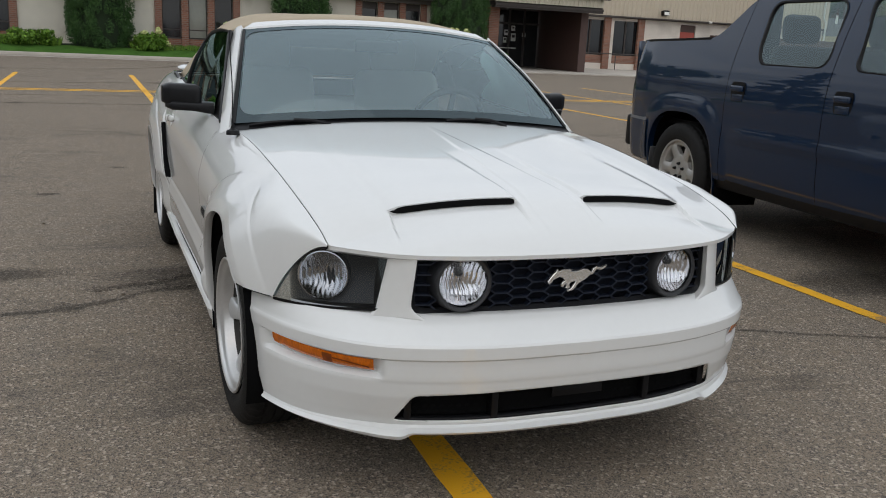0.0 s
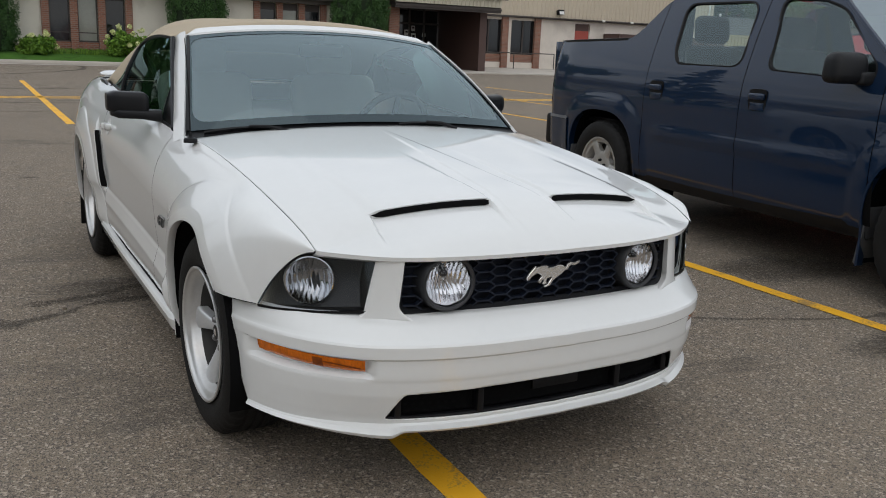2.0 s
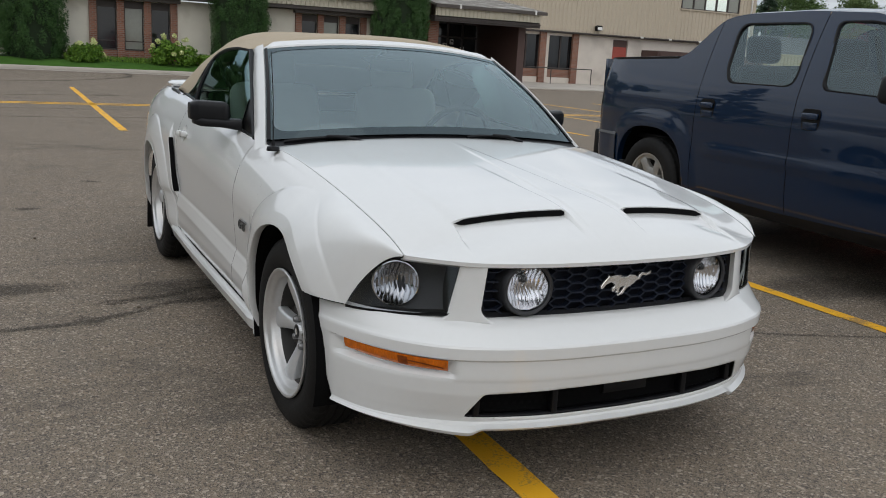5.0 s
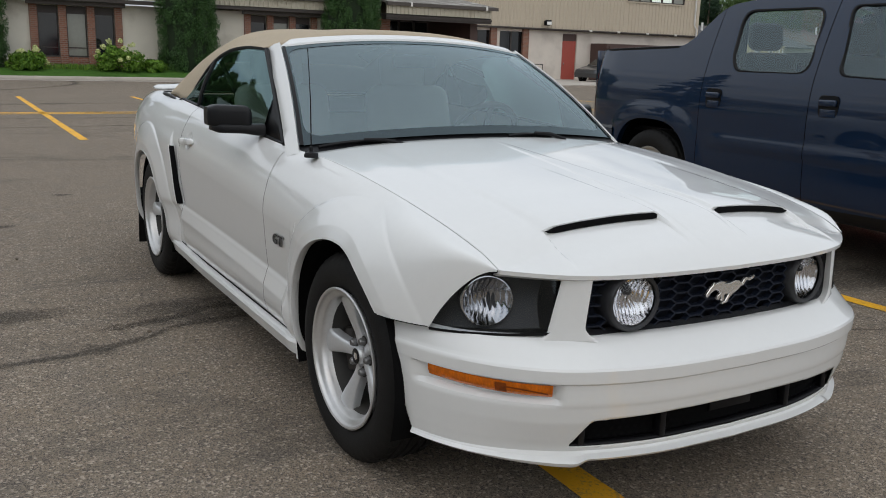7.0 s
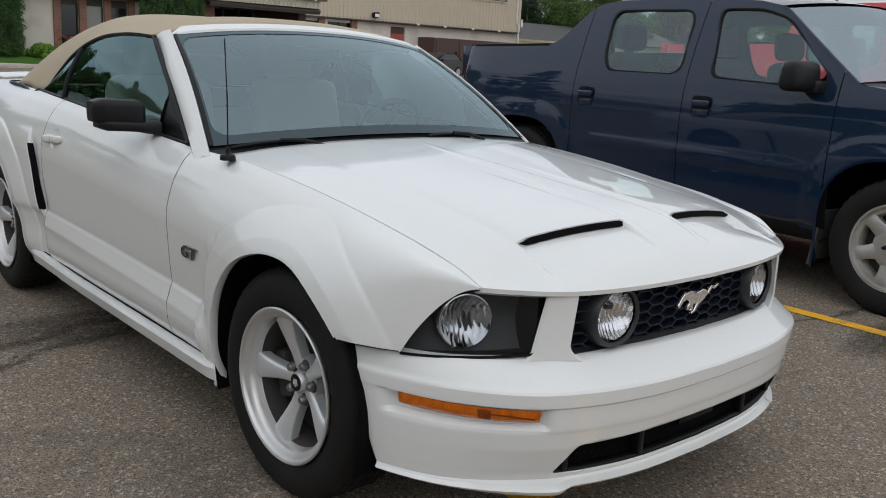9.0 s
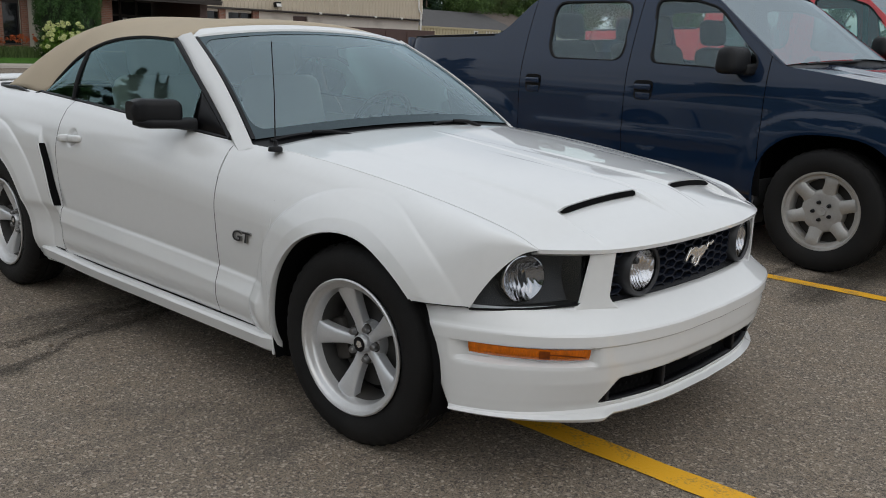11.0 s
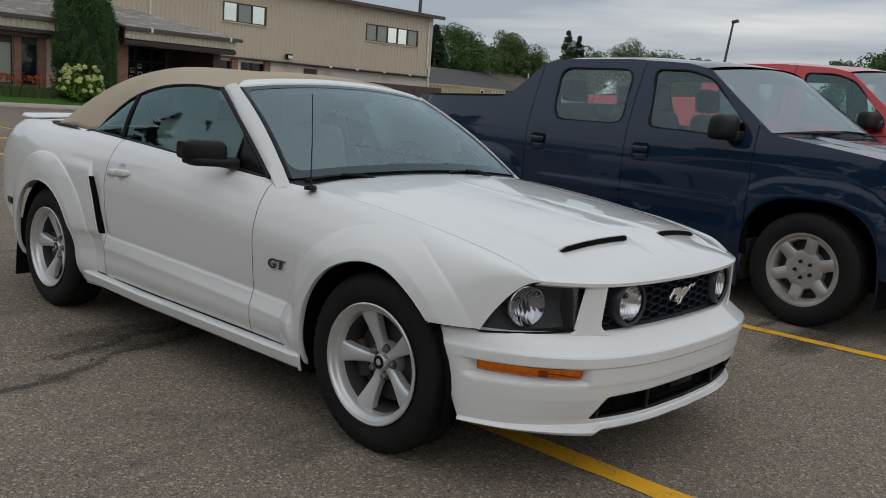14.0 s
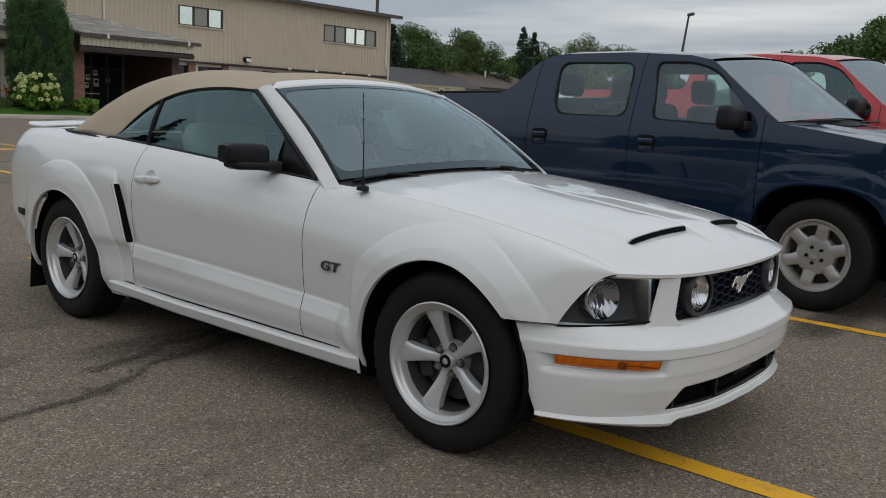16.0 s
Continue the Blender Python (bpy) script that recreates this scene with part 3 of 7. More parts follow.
# small stones lying on the asphalt
rng = np.random.default_rng(77)
for i, (x, y) in enumerate(((-1.17, 1.60), (-2.05, 2.55), (-1.6, 3.4), (2.9, -1.2), (2.1, -1.9), (-0.6, -1.6))):
    bm = bmesh.new()
    bmesh.ops.create_icosphere(bm, subdivisions=2, radius=0.011)
    for v in bm.verts:
        v.co *= 1 + 0.35 * noise.noise(v.co * 60 + Vector((i, 0, 0)))
        v.co.z *= 0.6
    ob = part("pebble", bm, BARK, None)
    ob.location = (x, y, 0.005)
    tagged(ob, "small dark pebble lying on the asphalt", "pebble", "pebbles")


# ---- the white convertible: x across, front axle at y = 0, nose towards -y ----
AX_F, AX_R, HUB_Z, ARCH = 0.0, 2.72, 0.345, 0.392
convertible = thing("convertible_car", "white two-door convertible with a raised tan canvas soft top", "car")

plan_low = curve([0, 0.30, 0.50, 0.62, 0.72, 0.80, 0.855, 0.885], [-0.885, -0.868, -0.820, -0.762, -0.668, -0.545, -0.40, -0.28])
plan_up = curve([0, 0.30, 0.50, 0.56, 0.70, 0.805, 0.865, 0.895], [-0.795, -0.780, -0.742, -0.712, -0.622, -0.505, -0.39, -0.28])

YF = [-0.625, -0.56, -0.505, -0.39, -0.28]
YK = [0.0, 0.40, 0.80, 1.40, 2.10, 2.72, 3.20, 3.55, 3.74]
c_max = curve(YF + YK, [0.703, 0.762, 0.808, 0.868, 0.893, 0.905, 0.893, 0.892, 0.893, 0.905, 0.925, 0.896, 0.825, 0.72])
c_low = curve(YF + YK, [0.703, 0.762, 0.806, 0.864, 0.888, 0.900, 0.875, 0.868, 0.868, 0.872, 0.905, 0.880, 0.80, 0.70])
c_sill = curve([-0.36] + YK, [0.83, 0.845, 0.835, 0.830, 0.830, 0.830, 0.850, 0.840, 0.80, 0.74])
c_bx = curve([-0.625, -0.50, -0.36, 0.0, 0.40, 0.80, 1.40, 2.10, 2.72, 3.20, 3.55, 3.74], [0.700, 0.712, 0.722, 0.735, 0.748, 0.782, 0.795, 0.79, 0.772, 0.758, 0.70, 0.62])
c_bz = curve([-0.625, -0.56, -0.50, -0.36, 0.0, 0.40, 0.80, 1.40, 2.10, 2.72, 3.20, 3.55, 3.74], [0.760, 0.788, 0.806, 0.838, 0.893, 0.932, 0.950, 0.985, 1.022, 1.045, 1.045, 1.03, 1.005])
crease_z = curve([0.3, 0.43, 0.75, 2.03, 2.2], [0.446, 0.452, 0.466, 0.505, 0.510])
HANDLE_Y, HANDLE_Z = 1.905, 0.860


lamp_inv = np.linspace(0.56, 0.88, 60)
lamp_y = np.array([float(plan_up(x)) for x in lamp_inv])


def lamp_top(x):
    """The upper outline of the headlamp: level, then bending down towards the wheel."""
    t = max(0.0, (x - 0.690) / 0.132)
    return 0.757 - 0.004 * min(1, t) - 0.176 * min(1, t) ** 2.6


def fender_edge(y):
    """Lower edge of the fender: the lamp's outline, the bumper's seam, the wheel arch."""
    if y < -0.315:
        return max(0.578, min(lamp_top(float(np.interp(y, lamp_y, lamp_inv))), c_bz(y) - 0.004))
    return HUB_Z + math.sqrt(max(0, ARCH**2 - y * y)) if y < ARCH else 0.205


def swell(y, z):
    """Wheel flares with a sharp outer edge, the door's crease, the handle's cup and the scoop's shoulder."""
    bz, d = c_bz(y), 0.0
    for w, R in ((AX_F, 0.522), (AX_R, 0.555)):
        r = math.hypot(y - w, z - HUB_Z)
        fade = ss((bz - 0.015 - z) / 0.05) * (1 - 0.55 * ss((-0.16 - y) / 0.28)) * (1 - 0.6 * ss((HUB_Z + 0.06 - z) / 0.20))
        d += fade * (0.0035 * ss((R - r) / 0.012) + 0.022 * min(1, max(0, (R - 0.002 - r) / (R - ARCH - 0.042))) ** 0.85)
    cz = crease_z(y)
    on = ss((y - 0.425) / 0.030) * ss((2.085 - y) / 0.05)
    d += on * (0.022 * min(1, max(0, (cz - z) / 0.052)) * ss((z - 0.25) / 0.13) - 0.010 * ss((z - cz) / 0.02) * ss((cz + 0.30 - z) / 0.25))
    d -= 0.014 * ss((0.044 - math.hypot(y - HANDLE_Y + 0.010, (z - HANDLE_Z - 0.004) * 1.05)) / 0.014)
    slot = 2.060 + 0.36 * (z - 0.535)
    d -= 0.007 * ss((slot - y) / 0.008) * ss((y - slot + 0.085) / 0.07) * ss((z - 0.50) / 0.05) * ss((0.85 - z) / 0.05)
    return d + 0.010 * ss((y - slot - 0.004) / 0.014) * ss((2.6 - y) / 0.4) * ss((z - 0.48) / 0.05) * ss((bz - 0.13 - z) / 0.06)


LEAN = np.linspace(0, 1, 101)
LEAN_W = 0.05 + 0.22 * ss(LEAN / 0.45) + 0.30 * ss((LEAN - 0.42) / 0.35) + 0.75 * ss((LEAN - 0.78) / 0.22)
LEAN_C = np.concatenate([[0], np.cumsum((LEAN_W[1:] + LEAN_W[:-1]) / 2)])
LEAN_C = LEAN_C / LEAN_C[-1]


def side_column(y, z_lo, n, z_hi=None):
    """Half a cross-section of the body's side, from z_lo up over the shoulder to the belt or the bonnet."""
    bx, bz, mx, lw, sl = c_bx(y), c_bz(y), c_max(y), c_low(y), c_sill(y)
    H = 0.25
    z0 = bz - H
    low = curve([0.205, 0.30, 0.42, 0.54, max(z0, 0.60)], [sl, lw - 0.003, lw + 0.004, mx - 0.004, mx])
    t0 = (z_lo - z0) / (H * math.pi / 2) if z_lo < z0 else math.asin(min(1, (z_lo - z0) / H)) * 2 / math.pi
    t1 = 1 if z_hi is None else (z_hi - z0) / (H * math.pi / 2)
    out = []
    for t in np.linspace(t0, t1, n):
        if t < 0:
            z = z0 + t * H * math.pi / 2
            x = low(z) if y > -0.36 else mx
        else:
            z = z0 + H * math.sin(t * math.pi / 2)
            x = bx + (mx - bx) * math.cos(t * math.pi / 2) ** (0.66 - 0.42 * ss((-0.34 - y) / 0.2)) if t < 1 else bx
            k = ss((y + 0.34) / 0.3)
            x = x * (1 - k) + k * (mx - (mx - bx) * float(np.interp((z - z0) / H, LEAN, LEAN_C)))
        out.append((x + swell(y, z) * ss((1 - t) / 0.12), y, z))
    return out


@functools.lru_cache(None)
def side_profile(y):
    return np.array(side_column(y, 0.205, 90))


def side_x(y, z):
    s = side_profile(round(y, 4))
    return float(np.interp(z, s[:, 2], s[:, 0]))


def arch_steps(w, a, b, n):
    """Places along the car, close together where the arch is steep."""
    ta, tb = (math.asin(max(-1, min(1, (q - w) / ARCH))) for q in (a, b))
    return [w + ARCH * math.sin(t) for t in np.linspace(ta, tb, n)]


def side_panel(name, stretches, label=""):
    """A panel out of stretches (places along y, lower edge there)."""
    V, F = [], []
    for ys, edge, upto in stretches:
        v, f = sheet(np.array([side_column(y, edge(y), 24 if upto else 130, upto) for y in ys]))
        F += [tuple(k + len(V) for k in q) for q in f]
        V += [tuple(q) for q in v]
    for sgn in (-1, 1):
        bm = bmesh.new()
        vs = [bm.verts.new((q[0] * sgn, q[1], q[2])) for q in V]
        for q in F:
            bm.faces.new([vs[k] for k in (q if sgn < 0 else q[::-1])])
        bmesh.ops.remove_doubles(bm, verts=bm.verts, dist=0.0003)
        part(name, bm, WHITE, convertible, label, angle=55)


def plain(y):
    return HUB_Z


def sill_edge(y):
    return 0.205


def tail_edge(y):
    """Lower edge of the rear bumper's side, rising to the tail."""
    return min(0.60, 0.36 + 0.45 * (y - AX_R - ARCH))


def rear_edge(y):
    return HUB_Z + math.sqrt(max(0, ARCH**2 - (y - AX_R) ** 2))


DOOR_F, DOOR_R = 0.742, 2.035
fy, dy, qy, ty = np.linspace(ARCH, DOOR_F - 0.002, 44), np.linspace(DOOR_F + 0.002, DOOR_R - 0.002, 150), np.linspace(DOOR_R + 0.002, AX_R - ARCH, 60), np.linspace(AX_R + ARCH, 3.74, 40)
side_panel("front_fender", [(np.r_[np.linspace(-0.623, -0.316, 50), arch_steps(AX_F, -0.315, ARCH, 90)], fender_edge, None), (fy, plain, None), (fy, sill_edge, HUB_Z)])
side_panel("car_door", [(dy, plain, None), (dy, sill_edge, HUB_Z)], "white car door with a sculpted lower crease")
side_panel("quarter_panel", [(qy, plain, None), (qy, sill_edge, HUB_Z), (arch_steps(AX_R, AX_R - ARCH, AX_R + ARCH, 90), rear_edge, None), (ty, tail_edge, None)])

# arch lips, and wheel wells whose shade is put into a near-black colour
for w in (AX_F, AX_R):
    for sgn in (-1, 1):
        R = []
        for a in np.linspace(-0.32, math.pi + 0.30, 60):
            y, z = w + ARCH * math.cos(a), HUB_Z + ARCH * math.sin(a)
            if z < HUB_Z:
                y = w + math.copysign(ARCH, math.cos(a))
            x = side_x(max(min(y, 3.7), -0.355), z)
            if y < -0.2 and z < 0.583:
                continue
            u = Vector((math.cos(a), math.sin(a)))
            R.append([(sgn * (x + 0.001), y + u.x * 0.004, z + u.y * 0.004), (sgn * (x + 0.003), y - u.x * 0.004, z - u.y * 0.004), (sgn * (x - 0.010), y - u.x * 0.008, z - u.y * 0.008), (sgn * (x - 0.024), y - u.x * 0.002, z - u.y * 0.002)])
        part("arch_lip", sheet(R, flip=sgn > 0), WHITE, convertible, angle=60)
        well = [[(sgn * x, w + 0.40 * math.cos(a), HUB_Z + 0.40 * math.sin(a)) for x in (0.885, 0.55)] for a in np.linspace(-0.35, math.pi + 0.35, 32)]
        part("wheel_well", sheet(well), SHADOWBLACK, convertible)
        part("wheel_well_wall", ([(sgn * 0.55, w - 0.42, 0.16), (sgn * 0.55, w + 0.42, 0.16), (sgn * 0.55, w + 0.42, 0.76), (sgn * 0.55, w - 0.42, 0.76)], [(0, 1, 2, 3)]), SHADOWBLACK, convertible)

# dark gap between the fender and the bumper
for sgn in (-1, 1):
    tube("panel_gap", [(sgn * (c_max(y) + 0.0005 + swell(y, 0.5795)), y, 0.5795) for y in np.linspace(-0.322, -0.476, 14)], 0.0015, SHADOWBLACK, convertible, 6)

# dark structure inside the skin, near black to stop light and paint shade
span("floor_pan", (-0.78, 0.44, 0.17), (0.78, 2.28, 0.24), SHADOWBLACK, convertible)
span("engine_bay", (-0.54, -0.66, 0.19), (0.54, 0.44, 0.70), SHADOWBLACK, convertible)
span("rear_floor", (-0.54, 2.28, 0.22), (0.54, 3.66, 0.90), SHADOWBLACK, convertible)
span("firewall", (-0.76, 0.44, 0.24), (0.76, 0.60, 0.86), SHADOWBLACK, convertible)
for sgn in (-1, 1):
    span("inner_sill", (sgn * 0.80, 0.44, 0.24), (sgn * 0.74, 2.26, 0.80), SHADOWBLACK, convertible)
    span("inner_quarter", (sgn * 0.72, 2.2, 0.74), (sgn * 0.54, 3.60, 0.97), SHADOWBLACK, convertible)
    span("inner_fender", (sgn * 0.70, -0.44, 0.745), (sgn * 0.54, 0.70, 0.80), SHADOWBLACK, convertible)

# sills
for sgn in (-1, 1):
    S = []
    for y in np.linspace(0.395, 2.315, 40):
        e = ss((y - 0.395) / 0.05) * ss((2.315 - y) / 0.05)
        g = 0.012 * ss((y - 1.6) / 0.7)
        S.append([(sgn * 0.80, y, 0.212 + g), (sgn * (0.862 + 0.008 * e), y, 0.214 + g), (sgn * (0.876 + 0.010 * e), y, 0.226 + g), (sgn * (0.884 + 0.014 * e), y, 0.270 + g), (sgn * (0.878 + 0.013 * e), y, 0.281 + g), (sgn * 0.860, y, 0.290 + g)])
    part("side_skirt", sheet(S, flip=sgn > 0), WHITE, convertible, angle=30)
    tube("panel_gap", [(sgn * 0.870, y, 0.2915 + 0.012 * ss((y - 1.6) / 0.7)) for y in np.linspace(0.42, 2.29, 24)], 0.003, SHADOWBLACK, convertible, 6)

# bonnet
hood_front = curve([0, 0.30, 0.50, 0.56, 0.66, 0.697], [-0.812, -0.796, -0.756, -0.728, -0.655, -0.620])
hood_rise = curve([0, 0.022, 0.072, 0.132, 0.22, 0.51, 0.81, 1.11, 1.42], [0, 0.021, 0.056, 0.084, 0.116, 0.152, 0.182, 0.210, 0.240])
SLOT_IN, SLOT_OUT = 0.115, 0.500


def hood_z(x, y, behind):
    ax = abs(x)
    ex, ez = c_bx(max(y, -0.625)), c_bz(max(y, -0.625))
    s = max(0, y - hood_front(min(ax, 0.697)))
    e = min(1, ax / ex) ** 2.4
    z = (0.752 + hood_rise(y + 0.812 - 0.35 * (hood_front(min(ax, 0.697)) + 0.812) if y > -0.3 else s + (hood_front(min(ax, 0.697)) + 0.812) * 0.65 * ss(s / 0.3))) * (1 - e) + ez * e
    # low raised spine, wider at its front end
    w = 0.006 + 0.070 * min(1, max(0, (0.50 - y) / 1.05)) + 0.012 * ss((-0.45 - y) / 0.25) * ss((y + 0.76) / 0.12)
    z += 0.0028 * ss((w + 0.005 - ax) / 0.010) * ss((y + 0.775) / 0.12) * ss((0.50 - y) / 0.25)
    # scoop bulges behind the slots, hollow ramps ahead of them
    across = ss((ax - SLOT_IN + 0.012) / 0.024) * ss((SLOT_OUT + 0.02 - ax) / 0.05)
    if not behind:
        across = ss((ax - SLOT_IN - 0.02 * (-0.585 - y) + 0.005) / 0.010) * ss((SLOT_OUT + 0.006 + 0.10 * (-0.55 - y) - ax) / 0.012)
    if behind:
        z += 0.008 * across * ss((0.15 - y) / 0.7)
    else:
        z -= 0.015 * across * min(1, max(0, (y + 0.735) / 0.15))
    # shoulders of the bonnet
    z += 0.0012 * ss((ax - 0.50) / 0.06) * ss((0.68 - ax) / 0.08) * ss((y + 0.6) / 0.5)
    return z


xs = sorted(set(np.round(np.r_[np.linspace(-1, 1, 281), [SLOT_IN / 0.72 + d for d in (-0.015, 0.015)], [-SLOT_IN / 0.72 + d for d in (-0.015, 0.015)]], 5)))
rows_f, rows_b = [], []
for v in np.linspace(0, 1, 20):
    r = []
    for u in xs:
        ax = abs(u)
        slot = -0.585 + 0.10 * max(0, ax * 0.70 - 0.11)
        y = hood_front(ax * 0.697) + (slot - hood_front(ax * 0.697)) * v
        x = u * (c_bx(max(y, -0.625)) - 0.003)
        z = hood_z(x, y, False)
        r.append((x, y, z))
    rows_f.append(r)
lip = [[(x, y + 0.002, z - 0.012) for x, y, z in rows_f[0]], [(x, y + 0.022, z - 0.020) for x, y, z in rows_f[0]]][::-1]
for v in np.linspace(0, 1, 46):
    r = []
    for u in xs:
        ax = abs(u)
        slot = -0.585 + 0.10 * max(0, ax * 0.70 - 0.11)
        rear = 0.556 + 0.022 * ax**2
        y = slot + 0.001 + (rear - slot) * v
        x = u * (c_bx(max(y, -0.625)) - 0.003)
        r.append((x, y, hood_z(x, y, True)))
    rows_b.append(r)
thicken(part("bonnet", sheet(lip + rows_f + rows_b), WHITE, convertible, "white bonnet with two front slots", angle=28), 0.004)
# The opening's shade is a near-black sheet across the slot
for sgn in (-1, 1):
    S = []
    for ax in np.linspace(SLOT_IN + 0.004, SLOT_OUT, 30):
        y = -0.585 + 0.10 * max(0, ax - 0.11)
        z0, z1 = hood_z(ax, y, False), hood_z(ax, y, True)
        e = ss((ax - SLOT_IN + 0.012) / 0.026) * ss((SLOT_OUT + 0.012 - ax) / 0.05)
        zm, h = (z0 + z1) / 2, (z1 - z0) / 2
        S.append([(sgn * ax, y - 0.006, zm - h * e * 0.86), (sgn * ax, y - 0.003, zm + h * e * 0.78)])
    part("bonnet_slot", sheet(S, flip=sgn > 0), SHADOWBLACK, convertible, "black slot in the bonnet")

# front bumper
BUMP = [(0.222, 0.10, 0.07), (0.226, 0.040, 0.012), (0.235, 0.034, 0.004), (0.246, 0.052, 0.010), (0.264, 0.058, 0.014), (0.30, 0.042, 0.010), (0.36, 0.022, 0.006), (0.405, 0.015, 0.004), (0.413, 0.0125, 0.004), (0.426, 0.011, 0.003), (0.460, 0.009, 0.002), (0.4735, 0.0075, 0.001), (0.480, 0.001, 0.0), (0.511, 0.0, 0.0), (0.516, 0.003, 0.002), (0.521, 0.011, 0.005), (0.540, 0.036, 0.010), (0.563, 0.068, 0.017), (0.583, 0.100, 0.024)]
sx = np.r_[np.linspace(0, 0.44, 16), np.linspace(0.45, 0.60, 26), np.linspace(0.61, 0.83, 30), np.linspace(0.832, 0.885, 50)]


def bumper_point(x, k):
    z, fi, si = BUMP[k]
    w = ss((0.86 - x) / 0.26)
    y0 = plan_low(x)
    d = (plan_low(min(x + 0.01, 0.885)) - plan_low(max(x - 0.01, 0))) / (min(x + 0.01, 0.885) - max(x - 0.01, 0))
    nx, ny = d / math.hypot(d, 1), -1 / math.hypot(d, 1)
    ins = fi * w + si * (1 - w)
    # recess round the marker lamp
    if 0.41 < z < 0.478:
        ins += 0.022 * ss((x - 0.575) / 0.034) * ss((0.850 - x) / 0.02) * (1 if z > 0.42 else 0.12)
    if z < 0.262:
        z += (0.024 * ss((0.540 - x) / 0.045) + 0.030 * ss((x - 0.50) / 0.36)) * (0.264 - z) / 0.050 if z < 0.25 else 0.004 * ss((0.54 - x) / 0.045)
    return (x - nx * ins, y0 - ny * ins, z)


def fine_levels(x, n=46):
    pts = [bumper_point(x, k) for k in range(len(BUMP))]
    zs = [b[0] for b in BUMP]
    out = []
    for i in range(len(pts) - 1):
        m = 2 if zs[i + 1] - zs[i] < 0.03 else 8
        for s in range(m):
            out.append(tuple(np.array(pts[i]) * (1 - s / m) + np.array(pts[i + 1]) * (s / m)))
    return out + [pts[-1]]


P = np.array([fine_levels(x) for x in sx])
base_in, base_on = round_hole(AX_F, HUB_Z, ARCH)


def flared_in(y, z):
    return base_in(y, z) or (z < HUB_Z and abs(y) < ARCH + 0.32 * (HUB_Z - z))


def flared_on(y, z):
    return (math.copysign(ARCH + 0.32 * (HUB_Z - z), y), z) if z < HUB_Z else base_on(y, z)


ARC_F = [(flared_in, flared_on)]
keep = carve(P, ARC_F)
keep &= carve(P, [poly_hole(rounded([(-0.2, 0.278), (0.540, 0.280), (0.497, 0.367), (0.25, 0.376), (-0.2, 0.380)], 0.016, 4))], (0, 2))
full = np.concatenate([mirrored(P[::-1]), P[1:]])
kk = np.concatenate([keep[::-1], keep])
thicken(part("front_bumper", sheet(full, kk), WHITE, convertible, "white front bumper with a lower lip", angle=24), 0.004)

# lower intake
# Near-black backing paints the shade inside the intake
S = [[(x, plan_low(abs(x)) + 0.085, z) for z in (0.24, 0.41)] for x in np.linspace(-0.56, 0.56, 40)]
part("intake_backing", sheet(S), SHADOWBLACK, convertible)
for z in (0.281, 0.384):
    S = [[(x, plan_low(abs(x)) + d, z - 0.013 * (x / 0.5) ** 2 * (z > 0.3)) for d in (0.054, 0.09)] for x in np.linspace(-0.54 + (z > 0.3) * 0.04, 0.54 - (z > 0.3) * 0.04, 40)]
    thicken(part("intake_edge", sheet(S), BLACK, convertible), 0.008, 0)
for x in (-0.255, 0.255, -0.50, 0.50):
    rbox("intake_strut", (0.022, 0.03, 0.100), (x, plan_low(abs(x)) + 0.066, 0.331), BLACK, convertible, 0.004)
v, f = [], []
for i, x in enumerate(np.linspace(-0.52, 0.52, 44)):
    for j, z in enumerate(np.linspace(0.272, 0.377, 6)):
        o = 0.011 if j % 2 else 0
        b = len(v)
        v += [(x + o + a * 0.009, plan_low(abs(x)) + 0.078, z + c * 0.005) for a, c in ((-1, 0), (-0.5, 1), (0.5, 1), (1, 0), (0.5, -1), (-0.5, -1))]
        f.append(tuple(range(b, b + 6)))
part("intake_mesh", (v, f), SHADOWBLACK, convertible)["kind"] = "stuff"
rbox("intake_plate", (0.17, 0.004, 0.032), (0.02, plan_low(0) + 0.076, 0.335), BLACK, convertible, 0.001)

def fluted_dish(radius, depth, front, pitch, seed):
    """A bowl with wavy upright flutes, opening towards -x."""
    S = []
    for r in np.linspace(1.0, 0.02, 18):
        row = []
        for a in np.linspace(0, 2 * math.pi, 73):
            y, z = radius * r * math.cos(a), radius * r * math.sin(a)
            w = math.sin(2 * math.pi * y / pitch + 1.3 * math.sin(z * 70 + seed) + 0.8 * math.sin(z * 160))
            row.append((front + depth * (1 - r**2) + 0.0022 * w * ss((1 - r) / 0.12), y, z))
        S.append(row)
    return sheet(S)


# grille
GX = 0.497


def grille_y(x):
    return float(plan_up(abs(x))) + 0.022


S = [[(x, grille_y(x) + 0.03 + 0.02 * (z < 0.6), z) for z in (0.565, 0.66, 0.775)] for x in np.linspace(-0.515, 0.515, 40)]
part("grille_backing", sheet(S), GRILLEBACK, convertible)
v, f = [], []


def bar(x0, z0, x1, z1, t=0.0021, deep=0.020):
    y0, y1 = grille_y(x0), grille_y(x1)
    L = math.hypot(x1 - x0, z1 - z0) or 1
    nx, nz = -(z1 - z0) / L * t, (x1 - x0) / L * t
    b = len(v)
    for x, y, z in ((x0, y0, z0), (x1, y1, z1)):
        v.extend([(x - nx, y, z - nz), (x + nx, y, z + nz), (x + nx, y + deep, z + nz), (x - nx, y + deep, z - nz)])
    f.extend([(b, b + 1, b + 5, b + 4), (b + 1, b + 2, b + 6, b + 5), (b + 3, b, b + 4, b + 7)])


